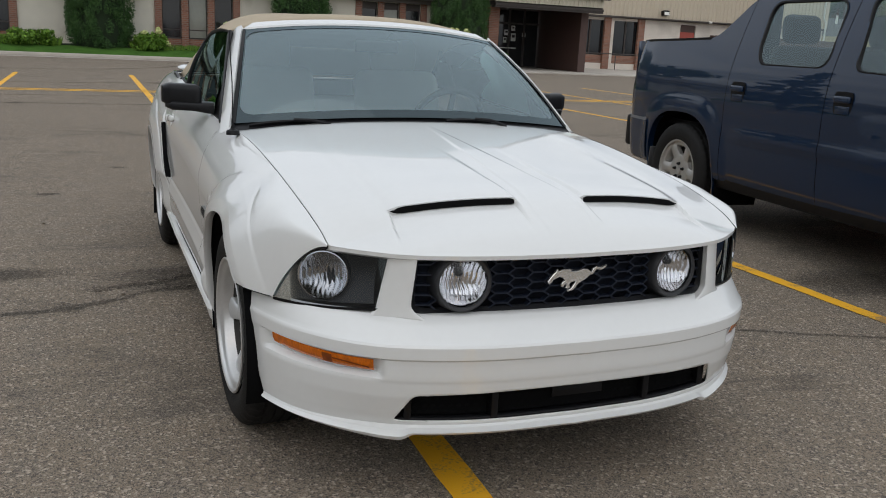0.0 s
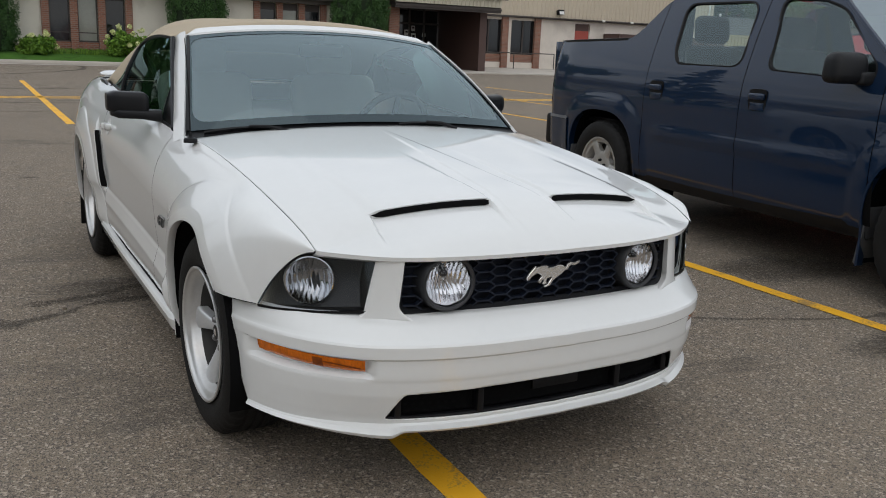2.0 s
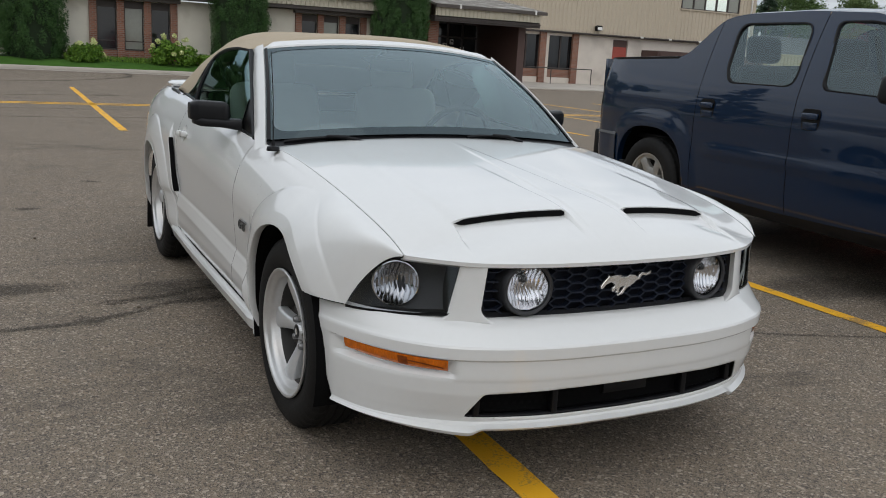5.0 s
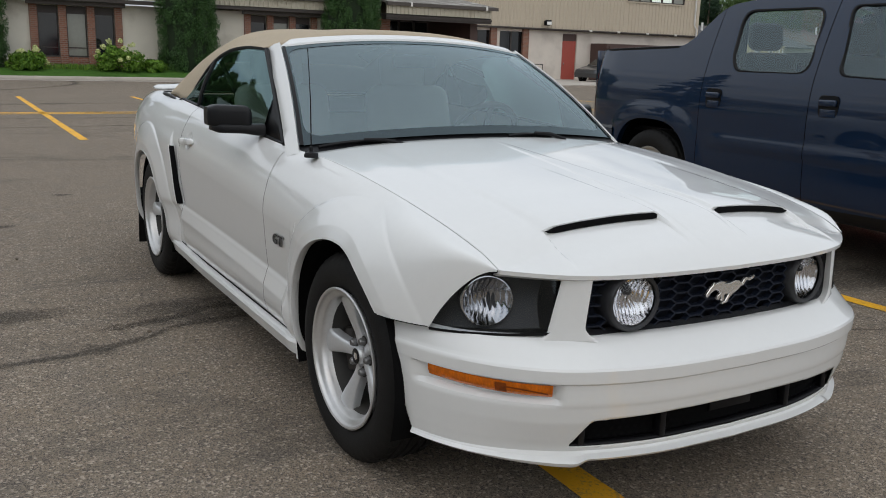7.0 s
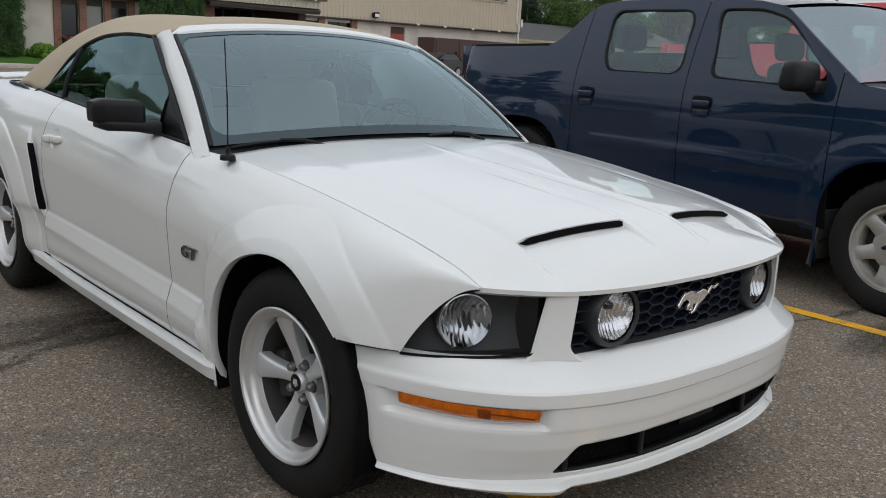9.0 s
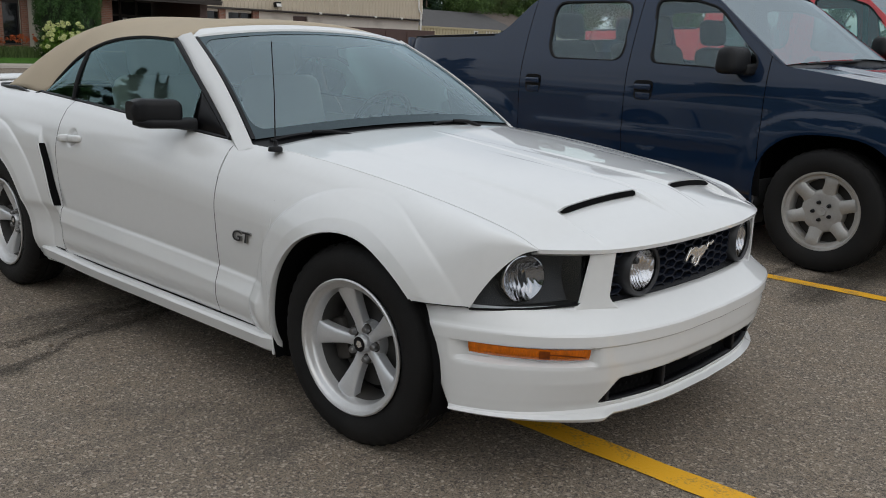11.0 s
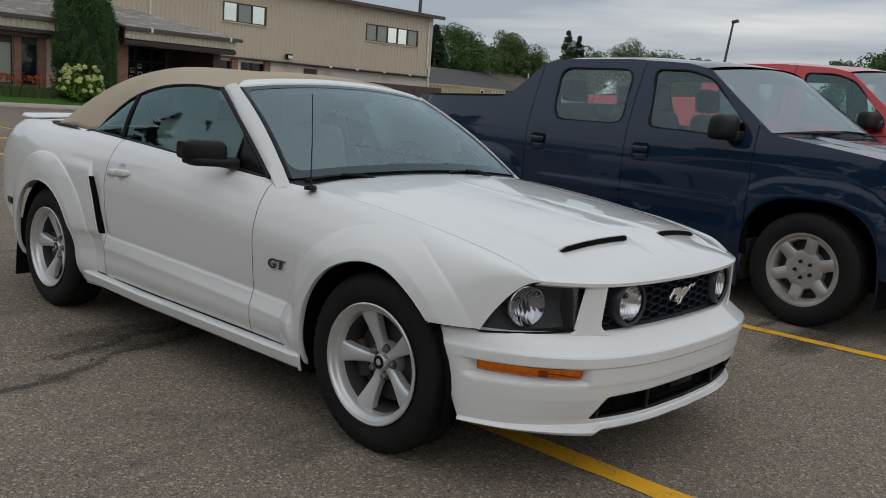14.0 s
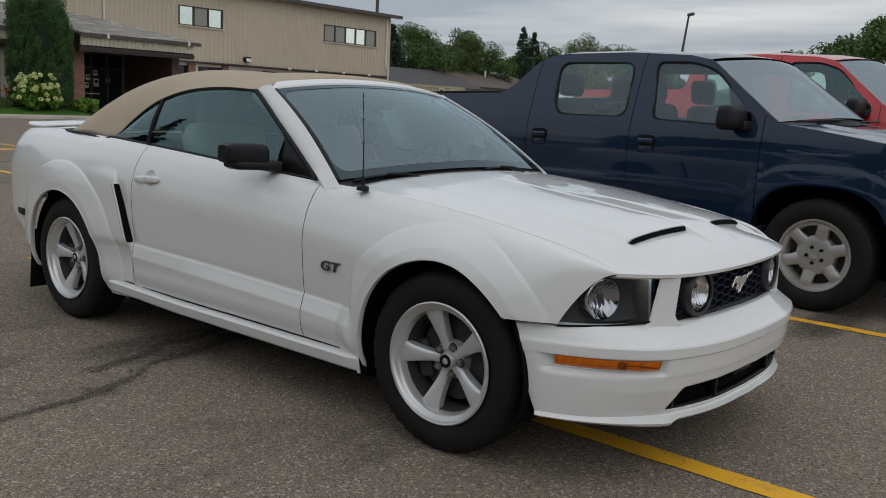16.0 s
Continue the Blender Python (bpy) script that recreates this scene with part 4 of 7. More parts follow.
HW, HH = 0.076, 0.0290
for i in range(-10, 11):
    for j in range(-1, 8):
        cx, cz = i * HW * 0.75, 0.590 + j * HH + (HH / 2 if i % 2 else 0)
        q = [(cx - HW / 2, cz), (cx - HW / 4, cz + HH / 2), (cx + HW / 4, cz + HH / 2), (cx + HW / 2, cz)]
        for a, b_ in zip(q, q[1:]):
            mid = ((a[0] + b_[0]) / 2, (a[1] + b_[1]) / 2)
            if 0.572 < mid[1] < 0.765 and abs(mid[0]) < GX - 0.01 and math.hypot(abs(mid[0]) - 0.352, mid[1] - 0.672) > 0.088:
                bar(*a, *b_)
part("grille_mesh", (v, f), GRILLE, convertible, "black honeycomb grille", smooth=False)["kind"] = "stuff"
# black frame with rounded corners, and the white body corners outside it
R = []
for (a, b), (c, d) in zip(*[rounded([(-0.494 + i, 0.579 + i), (0.494 - i, 0.579 + i), (0.486 - i, 0.772 - i * 0.4), (-0.486 + i, 0.772 - i * 0.4)], r, 8) for i, r in ((0.0, 0.042), (0.017, 0.032))]):
    R.append([(a, grille_y(a) - 0.004, b), (a + (c - a) * 0.4, grille_y(a) - 0.009, b + (d - b) * 0.4), (c, grille_y(c) + 0.006, d)])
dense = []
for p, q in zip(R, R[1:] + R[:1]):
    m = max(1, int(abs(p[0][0] - q[0][0]) / 0.04))
    for s in range(m):
        row = [tuple(np.array(i) * (1 - s / m) + np.array(j) * (s / m)) for i, j in zip(p, q)]
        dense.append([(x, grille_y(x) + (-0.004, -0.009, 0.006)[k], z) for k, (x, y, z) in enumerate(row)])
part("grille_frame", sheet(dense + dense[:1]), GRAINED, convertible)
for sgn in (-1, 1):
    # white upright between grille and headlamp
    S = []
    for z in np.r_[np.linspace(0.568, 0.616, 12), np.linspace(0.625, 0.756, 10)]:
        t = (z - 0.568) / 0.188
        xi, xo = 0.500 - 0.018 * t - 0.050 * max(0.0, 1 - t / 0.26) ** 2, 0.582 - 0.034 * t + 0.020 * max(0.0, 1 - t / 0.16) ** 2
        S.append([(sgn * (xi - 0.002), plan_up(xi) + 0.045, z), (sgn * xi, plan_up(xi) - 0.004, z), (sgn * (xi + 0.012), plan_up(xi + 0.012) - 0.008, z), (sgn * (xo - 0.008), plan_up(xo) - 0.004, z), (sgn * xo, plan_up(xo) + 0.004, z), (sgn * (xo + 0.002), plan_up(xo) + 0.010, z)])
    part("grille_surround", sheet(S, flip=sgn < 0), WHITE, convertible, angle=50)
    # round lamps in the grille
    fx, fz = sgn * 0.348, 0.672
    fy = grille_y(fx)
    ring = part("grille_lamp", lathe([(0.069, -0.030), (0.071, -0.036), (0.078, -0.038), (0.084, -0.030), (0.087, -0.010), (0.092, 0.012), (0.094, 0.05)], 48), LAMPRING, convertible, "round driving lamp with a fluted clear lens")
    turn = pose(fx, fy + 0.012, fz, 0, 0, 90 + sgn * 6)
    ring.matrix_basis = turn
    part("reflector", fluted_dish(0.070, 0.030, -0.022, 0.0125, sgn), REFLECTOR, ring, angle=80)
    part("bulb", lathe([(0.001, -0.016), (0.010, -0.014), (0.014, 0.0)], 16), LAMPHOUSE, ring).location = (0, 0.008, 0.026)
    part("lens", lathe([(0.070, -0.026), (0.055, -0.031), (0.03, -0.036), (0.001, -0.038)], 40), CLEAR, ring)

# chrome running-animal emblem as a plain silhouette
EMB = [(-48, -2), (-42, 7), (-36, 13), (-33, 18), (-31, 14), (-27, 16), (-19, 17), (-9, 16), (-12, 13), (0, 13), (9, 16), (17, 15), (23, 10), (26, 16), (31, 19), (40, 17), (48, 21), (47, 16), (39, 12), (32, 14), (29, 11), (26, 6), (21, 5), (16, 0), (3, -8), (-2, -14), (-5, -19), (-14, -21), (-15, -18), (-9, -16), (-4, -8), (-1, -3), (-11, -6), (-12, -10), (-11, -14), (-15, -16), (-19, -14), (-17, -12), (-17, -6), (-20, -9), (-22, -13), (-26, -12), (-25, -6), (-20, -2), (-23, 2), (-29, 5), (-39, 0), (-43, -6), (-46, -6)]
bm = bmesh.new()
front = bm.faces.new([bm.verts.new((x * 0.00201, -0.004, z * 0.00180)) for x, z in EMB])
rim_edge = bmesh.ops.extrude_face_region(bm, geom=[front])
bmesh.ops.translate(bm, vec=(0, 0.006, 0), verts=[g for g in rim_edge["geom"] if isinstance(g, bmesh.types.BMVert)])
bm.faces.ensure_lookup_table()
bmesh.ops.inset_region(bm, faces=[min(bm.faces, key=lambda f: f.calc_center_median().y)], thickness=0.0016, depth=0.0016)
bmesh.ops.recalc_face_normals(bm, faces=bm.faces)
emb = part("emblem", bm, EMBLEM, convertible, "chrome animal-shaped emblem", smooth=False)
emb.matrix_basis = pose(0.005, grille_y(0) - 0.004, 0.668)

# headlamps
for sgn in (-1, 1):
    xs_h = np.r_[np.linspace(0.572, 0.76, 14), np.linspace(0.765, 0.822, 18)]
    C = []
    for x in xs_h:
        t = (x - 0.572) / 0.25
        zb = 0.590 - 0.016 * t
        zt = lamp_top(x)
        y = plan_up(x)
        C.append([(sgn * (x - 0.030 * s * max(0.0, 1 - 4 * t)), y + 0.006 + 0.014 * s * max(0.05, (zt - zb) / 0.17), zb + (max(zt, zb + 0.003) - zb) * s) for s in np.linspace(0, 1, 8)])
    lamp = part("headlamp", sheet(C, flip=sgn < 0), SMOKED, convertible, "headlamp with a smoked cover and black housing")
    H = [[(p[0] * 0.995, p[1] + 0.055 + 0.03 * math.sin(math.pi * s / 7), p[2]) for s, p in enumerate(col)] for col in C]
    part("housing", sheet(H, flip=sgn < 0), LAMPHOUSE, lamp)
    for edge in (0, -1):
        part("housing_edge", sheet([[c[edge], h[edge]] for c, h in zip(C, H)]), BLACK, lamp)
    part("housing_edge", sheet([[a, b] for a, b in zip(C[0], H[0])]), BLACK, lamp)
    E = []
    for c in C:
        E.append([(c[0][0], c[0][1] - 0.001, c[0][2] - 0.004), (c[0][0], c[0][1] - 0.003, c[0][2] + 0.004)])
    part("cover_edge", sheet(E), BLACK, lamp)
    bowl = part("reflector_bowl", fluted_dish(0.070, 0.044, -0.006, 0.014, 3 * sgn), BOWL, lamp, angle=80)
    bowl.matrix_basis = pose(sgn * 0.698, plan_up(0.698) + 0.052, 0.664, 0, 0, 90 + sgn * 22)
    part("bowl_rim", lathe([(0.068, -0.008), (0.071, -0.007), (0.075, 0.004), (0.077, 0.03)], 40), BOWL, lamp).matrix_basis = pose(sgn * 0.698, plan_up(0.698) + 0.052, 0.664, 0, 0, 90 + sgn * 22)
    # amber marker lamps
    A = []
    for x in np.linspace(0.608, 0.828, 22):
        t = (x - 0.608) / 0.220
        d = (plan_low(min(x + 0.01, 0.885)) - plan_low(x - 0.01)) / (min(x + 0.01, 0.885) - x + 0.01)
        nx, ny = d / math.hypot(d, 1), -1 / math.hypot(d, 1)
        b = 0.004 * math.sin(math.pi * t)
        z0, z1 = 0.433 + 0.004 * t, 0.471 + 0.005 * t
        A.append([(sgn * (x - nx * (i - b)), plan_low(x) - ny * (i - b), z0 + (z1 - z0) * s) for s, i in ((0, 0.022), (0.15, 0.012 + 0.004 * (1 - t)), (0.5, 0.006 + 0.004 * (1 - t)), (0.85, 0.004 + 0.003 * (1 - t)), (1, 0.005))])
    lens = part("marker_lamp", sheet(A, flip=sgn < 0), AMBER, convertible, "amber marker lamp in the bumper")
    out = np.array((sgn * 0.0012, -0.0016, 0))
    part("bulb_shade", sheet([[np.array(A[i][j]) + out for j in (1, 2, 3)] for i in (9, 10, 11)], flip=sgn < 0), AMBERDARK, lens)
    W = [[np.array(A[i][1]) * (1 - q) + np.array(A[i][3]) * q + out for q in (0.62 - 0.50 * ((9 - i) / 9) ** 1.6 - 0.13, 0.62 - 0.50 * ((9 - i) / 9) ** 1.6 + 0.05)] for i in range(1, 10)]
    part("lens_swirl", sheet(W, flip=sgn < 0), AMBERDARK, lens)

# windscreen, header and pillars
def ws_low(u):
    return np.array((0.765 * u, 0.585 + 0.090 * abs(u) ** 2.2, 1.000 - 0.042 * u * u))


def ws_high(u):
    return np.array((0.622 * u, 1.205 + 0.060 * u * u, 1.370 - 0.044 * abs(u) ** 2.2))


def ws_at(u, v):
    p = ws_low(u) * (1 - v) + ws_high(u) * v
    return p + np.array((0, -0.25, 0.45)) * 0.09 * math.sin(math.pi * v) * (1 - 0.5 * u * u)


G = np.array([[ws_at(u, v) for u in np.linspace(-1, 1, 161)] for v in np.linspace(0, 1, 61)])
wsc = part("windscreen", sheet(G), GLASS, convertible, "tinted windscreen with a black border")
for sgn in (-1, 1):
    S = [[ws_at(sgn * u, v) + np.array((0, -0.0035, 0.0045)) for u in (1.0, 0.992, 0.980)] for v in np.linspace(0, 1, 24)]
    part("glass_seal", sheet(S, flip=sgn > 0), BLACK, wsc, "black rubber seal")
# printed black border with rounded inner corners
R, inner = [], []
for a, b in rounded([(-1.258, 0.060), (1.258, 0.060), (1.262, 0.950), (-1.262, 0.950)], 0.12, 12):
    inner.append((a / 1.30, b))
dense = []
for (a, b), (c, d) in zip(inner, inner[1:] + inner[:1]):
    m = max(1, int(math.hypot(c - a, d - b) / 0.04))
    dense += [(a + (c - a) * s / m, b + (d - b) * s / m) for s in range(m)]
for a, b in dense + dense[:1]:
    k = 1 / max(abs(a), abs(2 * b - 1))
    R.append([ws_at(np.clip(a * (1 + (k - 1) * s), -1, 1), np.clip(0.5 + (b - 0.5) * (1 + (k - 1) * s), 0, 1)) + np.array((0, -0.0012, 0.0016)) for s in np.linspace(0, 1, 5)])
part("glass_border", sheet(R), FRIT, wsc)
# cowl and wipers
S = [[(0.765 * u, 0.49 + 0.03 * u * u, 0.962 - 0.045 * u * u), (0.770 * u, 0.55 + 0.070 * abs(u) ** 2.2, 0.972 - 0.044 * u * u), ws_low(u) + (0, 0.02, 0.004)] for u in np.linspace(-1, 1, 30)]
part("cowl", sheet(S), BLACK, convertible)
for xa, xb in ((-0.70, -0.40), (0.12, 0.36)):
    pts = []
    for s in np.linspace(0, 1, 8):
        u = (xa + (xb - xa) * s) / 0.765
        pts.append(ws_at(u, 0.004 + 0.014 * math.sin(math.pi * s)) + np.array((0, -0.018, -0.011)))
    w = tube("wiper", pts, [0.007, 0.009, 0.009, 0.008, 0.007, 0.006, 0.006, 0.005], BLACK, convertible, 6, "black wiper")
    tube("wiper_arm", [pts[4] + np.array((0, -0.01, 0.006)), pts[5] + np.array((0.03, -0.035, 0.006)), pts[6] + np.array((0.06, -0.06, -0.012))], 0.008, BLACK, w, 6)
for sgn in (-1, 1):
    PIL = []
    for v in np.linspace(-0.09, 1.04, 18):
        a = ws_at(1, v) * np.array((sgn, 1, 1))
        o = np.array((sgn * (0.034 + 0.006 * v), 0.064 + 0.020 * v, -0.006 - 0.018 * v))
        PIL.append([a + np.array((0, 0, -0.002)), a + np.array((sgn * 0.006, 0.0, 0.010)), a + o * 0.5 + np.array((0, 0, 0.013)), a + o, a + o + np.array((-sgn * 0.012, 0.02, -0.03)), a + np.array((-sgn * 0.02, 0.035, -0.03))])
    part("windscreen_pillar", sheet(PIL, flip=sgn < 0), WHITE, convertible, "white windscreen pillar", angle=50)
HD = []
for u in np.linspace(-1.012, 1.012, 64):
    a = ws_high(u)
    e = 1 - 0.8 * ss((abs(u) - 0.90) / 0.10)
    k = 1 - 0.55 * ss((abs(u) - 0.85) / 0.15)
    HD.append([a + np.array((0, -0.004, -0.004)), a + np.array((0, 0.000, 0.006 + 0.004 * e)), a + np.array((0, 0.030 * k, 0.020 * e)), a + np.array((0, 0.075 * k, 0.028 * e)), a + np.array((0, 0.085 * k, -0.01))])
part("windscreen_header", sheet(HD), WHITE, convertible, "white header rail", angle=50)

# soft top
YT = [1.30, 1.60, 1.90, 2.15, 2.34, 2.44, 2.70, 2.93, 3.04]
t_ex = curve(YT, [0.668, 0.680, 0.690, 0.704, 0.728, 0.748, 0.752, 0.735, 0.700])
t_ez = curve(YT, [1.318, 1.325, 1.296, 1.222, 1.112, 1.038, 1.048, 1.046, 1.045])
t_cz = curve([1.26, 1.60, 1.90, 2.15, 2.28, 2.36, 2.50, 2.70, 2.90, 3.04], [1.402, 1.424, 1.426, 1.420, 1.413, 1.405, 1.380, 1.312, 1.198, 1.052])


def top_point(y, u):
    ax = abs(u)
    p = 2.8 + 2.8 * ss((y - 1.65) / 0.6)
    yy = y - 0.055 * (1 - ax**2) * ss((1.7 - y) / 0.4)
    x = t_ex(y) * (1 - (1 - ax) ** 1.25) ** 0.9 if ax < 1 else t_ex(y)
    z = t_ez(y) + (max(t_cz(yy), t_ez(y) + 0.004) - t_ez(y)) * (1 - (x / t_ex(y)) ** p)
    sag = 0.007 * math.sin((y - 1.3) * 9.5) * ss((2.5 - y) / 0.4) * (1 - ax) ** 0.5
    return (math.copysign(x, u), yy, z + sag)


us = np.r_[-np.linspace(1, 0, 26), np.linspace(0, 1, 26)[1:]]
ys = np.linspace(1.350, 3.04, 60)
T = np.array([[top_point(y, u) for u in us] for y in ys])
T[0] = T[1] + np.array([(0, -0.029 + 0.030 * abs(u) ** 6, -0.018 * (1 - abs(u) ** 6)) for u in us])
keep = np.ones((59, 50), bool)
for i in range(59):
    for j in range(50):
        c = T[i : i + 2, j : j + 2].reshape(4, 3).mean(0)
        if 2.44 < c[1] < 2.84 and abs(c[0]) < 0.50:
            keep[i, j] = False
top = thicken(part("soft_top", sheet(T, keep), CANVAS, convertible, "raised tan canvas soft top", angle=60), 0.008)
part("rear_window", sheet(T - np.array((0, 0.004, 0.004)), ~keep), REARGLASS, top)
for sgn in (-1, 1):
    # thin seal along the hem over the side windows
    E = [[(sgn * (t_ex(y) + 0.003), y, t_ez(y) + 0.003), (sgn * (t_ex(y) + 0.004), y, t_ez(y) - 0.006), (sgn * (t_ex(y) - 0.01), y, t_ez(y) - 0.016)] for y in np.linspace(1.31, 2.46, 40)]
    part("window_seal", sheet(E, flip=sgn > 0), BLACK, convertible)
    tube("belt_seal", [(sgn * (c_bx(y) - 0.008), y, c_bz(y) + 0.003) for y in np.linspace(0.78, 2.44, 24)], 0.008, BLACK, convertible, 6)
W = []
for a in np.linspace(-1, 1, 50):
    if abs(a) > 0.35:
        y = 2.44 + (1 - (abs(a) - 0.35) / 0.65) * 0.52
        p = np.array((math.copysign(t_ex(y) + 0.01, a), y, t_ez(y) - 0.006))
    else:
        p = np.array((a / 0.35 * 0.74, 2.96 + 0.09 * (1 - (a / 0.35) ** 2), 1.045))
    out = np.array((0.030 * np.sign(a) * min(1, abs(a) / 0.35), 0.045 * (1 - min(1, abs(a) / 0.6)), 0))
    W.append([p, p + out * 0.5 + (0, 0, 0.010), p + out + (0, 0, -0.004)])
part("boot_well_trim", sheet(W), GRAINED, convertible)
tube("well_bead", [(w[1] + (w[2] - w[1]) * 0.4) + np.array((0, 0, 0.000)) for w in W], 0.009, GRAINED, convertible, 8)

# side glass
def glass_top(y):
    if y < 1.33:
        s = (y - 0.765) / 0.565
        return np.array((0.792 - 0.122 * s, y, 0.955 + 0.360 * s))
    return np.array((t_ex(y) - 0.004, y, t_ez(y) - 0.004))


for sgn in (-1, 1):
    for name, a, b in (("door_glass", 1.04, 2.05), ("quarter_glass", 2.075, 2.43)):
        S = []
        for y in np.linspace(a, b, 26):
            lo, hi = np.array((c_bx(y) - 0.006, y, c_bz(y) - 0.004)), glass_top(y)
            S.append([(lo * (1 - s) + hi * s + (0.012 * math.sin(math.pi * s), 0, 0)) * (sgn, 1, 1) for s in np.linspace(0, 1, 8)])
        part(name, sheet(S, flip=sgn > 0), SIDEGLASS, convertible, "dark tinted side window")
    lo, hi = np.array((c_bx(2.0625) - 0.003, 2.0625, c_bz(2.06))), glass_top(2.0625)
    tube("glass_divider", [(lo * (1 - s) + hi * s + (0.014 * math.sin(math.pi * s), 0, 0)) * (sgn, 1, 1) for s in np.linspace(0, 1, 8)], 0.010, BLACK, convertible, 6)
    S = []
    for y in np.linspace(0.760, 1.06, 8):
        lo, hi = np.array((c_bx(y) - 0.004, y, c_bz(y) - 0.004)), glass_top(y) + (0.003, 0, 0)
        S.append([(lo * (1 - s) + hi * s) * (sgn, 1, 1) for s in (0, 0.5, 1)])
    thicken(part("mirror_sail", sheet(S, flip=sgn > 0), BLACK, convertible), 0.006)
    tube("pillar_seal", [glass_top(y) * (sgn, 1, 1) for y in np.linspace(0.77, 1.34, 12)], 0.011, BLACK, convertible, 6)
    # door mirrors: a wedge-shaped foot that runs out under a rounded housing
    def block(rows):
        M = [[(sgn * x, yc + d * math.copysign(abs(math.cos(a)) ** 0.5, math.cos(a)), zc + h * math.copysign(abs(math.sin(a)) ** 0.5, math.sin(a))) for a in np.linspace(0, 2 * math.pi, 33)] for x, yc, zc, d, h in rows]
        return sheet([[np.mean(M[0][:-1], 0)] * 33] + M + [[np.mean(M[-1][:-1], 0)] * 33], flip=sgn < 0)

    along = np.linspace(0, 1, 16)
    foot = []
    for q in along:
        e = 1 - 0.5 * ss((q - 0.85) / 0.15)
        foot.append((0.790 + 0.190 * q, 1.035 + 0.095 * q, 0.990 + 0.004 * ss(q / 0.5), (0.040 + 0.014 * ss(q / 0.4)) * e, (0.026 - 0.006 * ss(q / 0.45)) * e))
    hs = part("door_mirror", block(foot), GRAINED, convertible, "black door mirror", angle=60)
    case = []
    for q in along:
        e = 0.72 + 0.28 * ss(q / 0.10) - 0.24 * ss((q - 0.80) / 0.20)
        case.append((0.838 + 0.155 * q, 1.060 + 0.084 * q, 1.037 + 0.004 * q, 0.050 * e, (0.051 - 0.003 * q) * e))
    part("mirror_case", block(case), GRAINED, hs, angle=60)
    rbox("mirror_glass", (0.110, 0.006, 0.074), (sgn * 0.912, 1.146, 1.038), CHROME, hs, 0.002, 2, (0, 0, sgn * 28))
    # door handle across its cup
    hx = side_x(1.80, 0.862)
    G = []
    for q in np.linspace(0, 1, 18):
        y = HANDLE_Y - 0.100 + 0.200 * q
        h = (0.0150 + 0.003 * math.sin(math.pi * q)) * (0.45 if q in (0, 1) else 1)
        o = 0.010 + 0.017 * ss(q / 0.12) * ss((1 - q) / 0.12)
        x0 = side_x(min(y, 1.99) if y > 1.96 else (1.80 if y < 1.87 else 1.80 + (y - 1.87) * 2), HANDLE_Z)
        G.append([(sgn * (x0 + o * (0.45 + 0.55 * math.copysign(abs(math.cos(a)) ** 0.6, math.cos(a)))), y, HANDLE_Z - 0.012 * (q - 0.5) + h * math.copysign(abs(math.sin(a)) ** 0.6, math.sin(a))) for a in np.linspace(0, 2 * math.pi, 17)])
    G = [[np.mean(G[0][:-1], 0)] * 17] + G + [[np.mean(G[-1][:-1], 0)] * 17]
    part("door_handle", sheet(G, flip=sgn < 0), WHITE, convertible, "white pull handle", angle=60)
    tube("lock", [(sgn * (hx + 0.004), HANDLE_Y + 0.072, HANDLE_Z - 0.002), (sgn * (hx + 0.029), HANDLE_Y + 0.072, HANDLE_Z - 0.002)], 0.006, EMBLEM, convertible, 10)
    # side scoop: narrow black slot, its shade painted as a sheet, under a white blade with a flat top
    B, K = [], []
    for q in np.linspace(0, 1, 22):
        z = 0.525 + 0.290 * q
        y = 2.060 + 0.36 * (z - 0.535) - 0.012 * math.sin(math.pi * q)
        w = 0.0075 + 0.0075 * math.sin(math.pi * min(1, 0.12 + q * 0.76))
        x0, x1 = side_x(y - 0.03, z), side_x(y + 0.06, z)
        K.append([(sgn * (side_x(y - w, z) + 0.0025), y - w, z), (sgn * (max(side_x(y, z), x0) + 0.006), y, z), (sgn * (x1 + 0.005), y + w, z)])
        B.append([(sgn * (x1 + 0.0045), y + w - 0.001, z), (sgn * (x1 + 0.008), y + w + 0.004, z), (sgn * (x1 + 0.006), y + w + 0.016, z), (sgn * (x1 + 0.001), y + w + 0.030, z), (sgn * (x1 - 0.006), y + w + 0.040, z)])
    part("side_scoop_bezel", sheet(B, flip=sgn > 0), WHITE, convertible, angle=50)
    part("side_scoop", sheet(K, flip=sgn > 0), SHADOWBLACK, convertible, "narrow black air-scoop slot")
    # mud flaps
    rbox("mud_flap", (0.22, 0.012, 0.36), (sgn * 0.80, AX_R + 0.410, 0.285), BLACK, convertible, 0.004, 2, (8, 0, 0))
    rbox("mud_flap", (0.07, 0.014, 0.10), (sgn * 0.850, AX_F + 0.402, 0.262), WHITE, convertible, 0.005, 2, (-6, 0, 0), label="small white mud flap")
    # rear side marker
    rbox("rear_side_marker", (0.012, 0.15, 0.040), (sgn * (side_x(3.28, 0.55) + 0.001), 3.28, 0.548), BLACK, convertible, 0.004, 2, (0, 0, sgn * 10))

# aerial on the right-hand fender
base = part("aerial", lathe([(0.001, 0.040), (0.006, 0.039), (0.008, 0.024), (0.013, 0.019), (0.022, 0.017), (0.0255, 0.012), (0.026, 0.0)], 20), BLACK, convertible, "black mast aerial on the fender")
base.matrix_basis = pose(-0.785, 0.50, 0.936, 0, -90, 0)
tube("mast", [(0.03, 0, 0), (0.20, 0, 0.002), (0.385, 0.0, 0.012)], [0.0028, 0.0021, 0.0017], BLACK, base, 6)

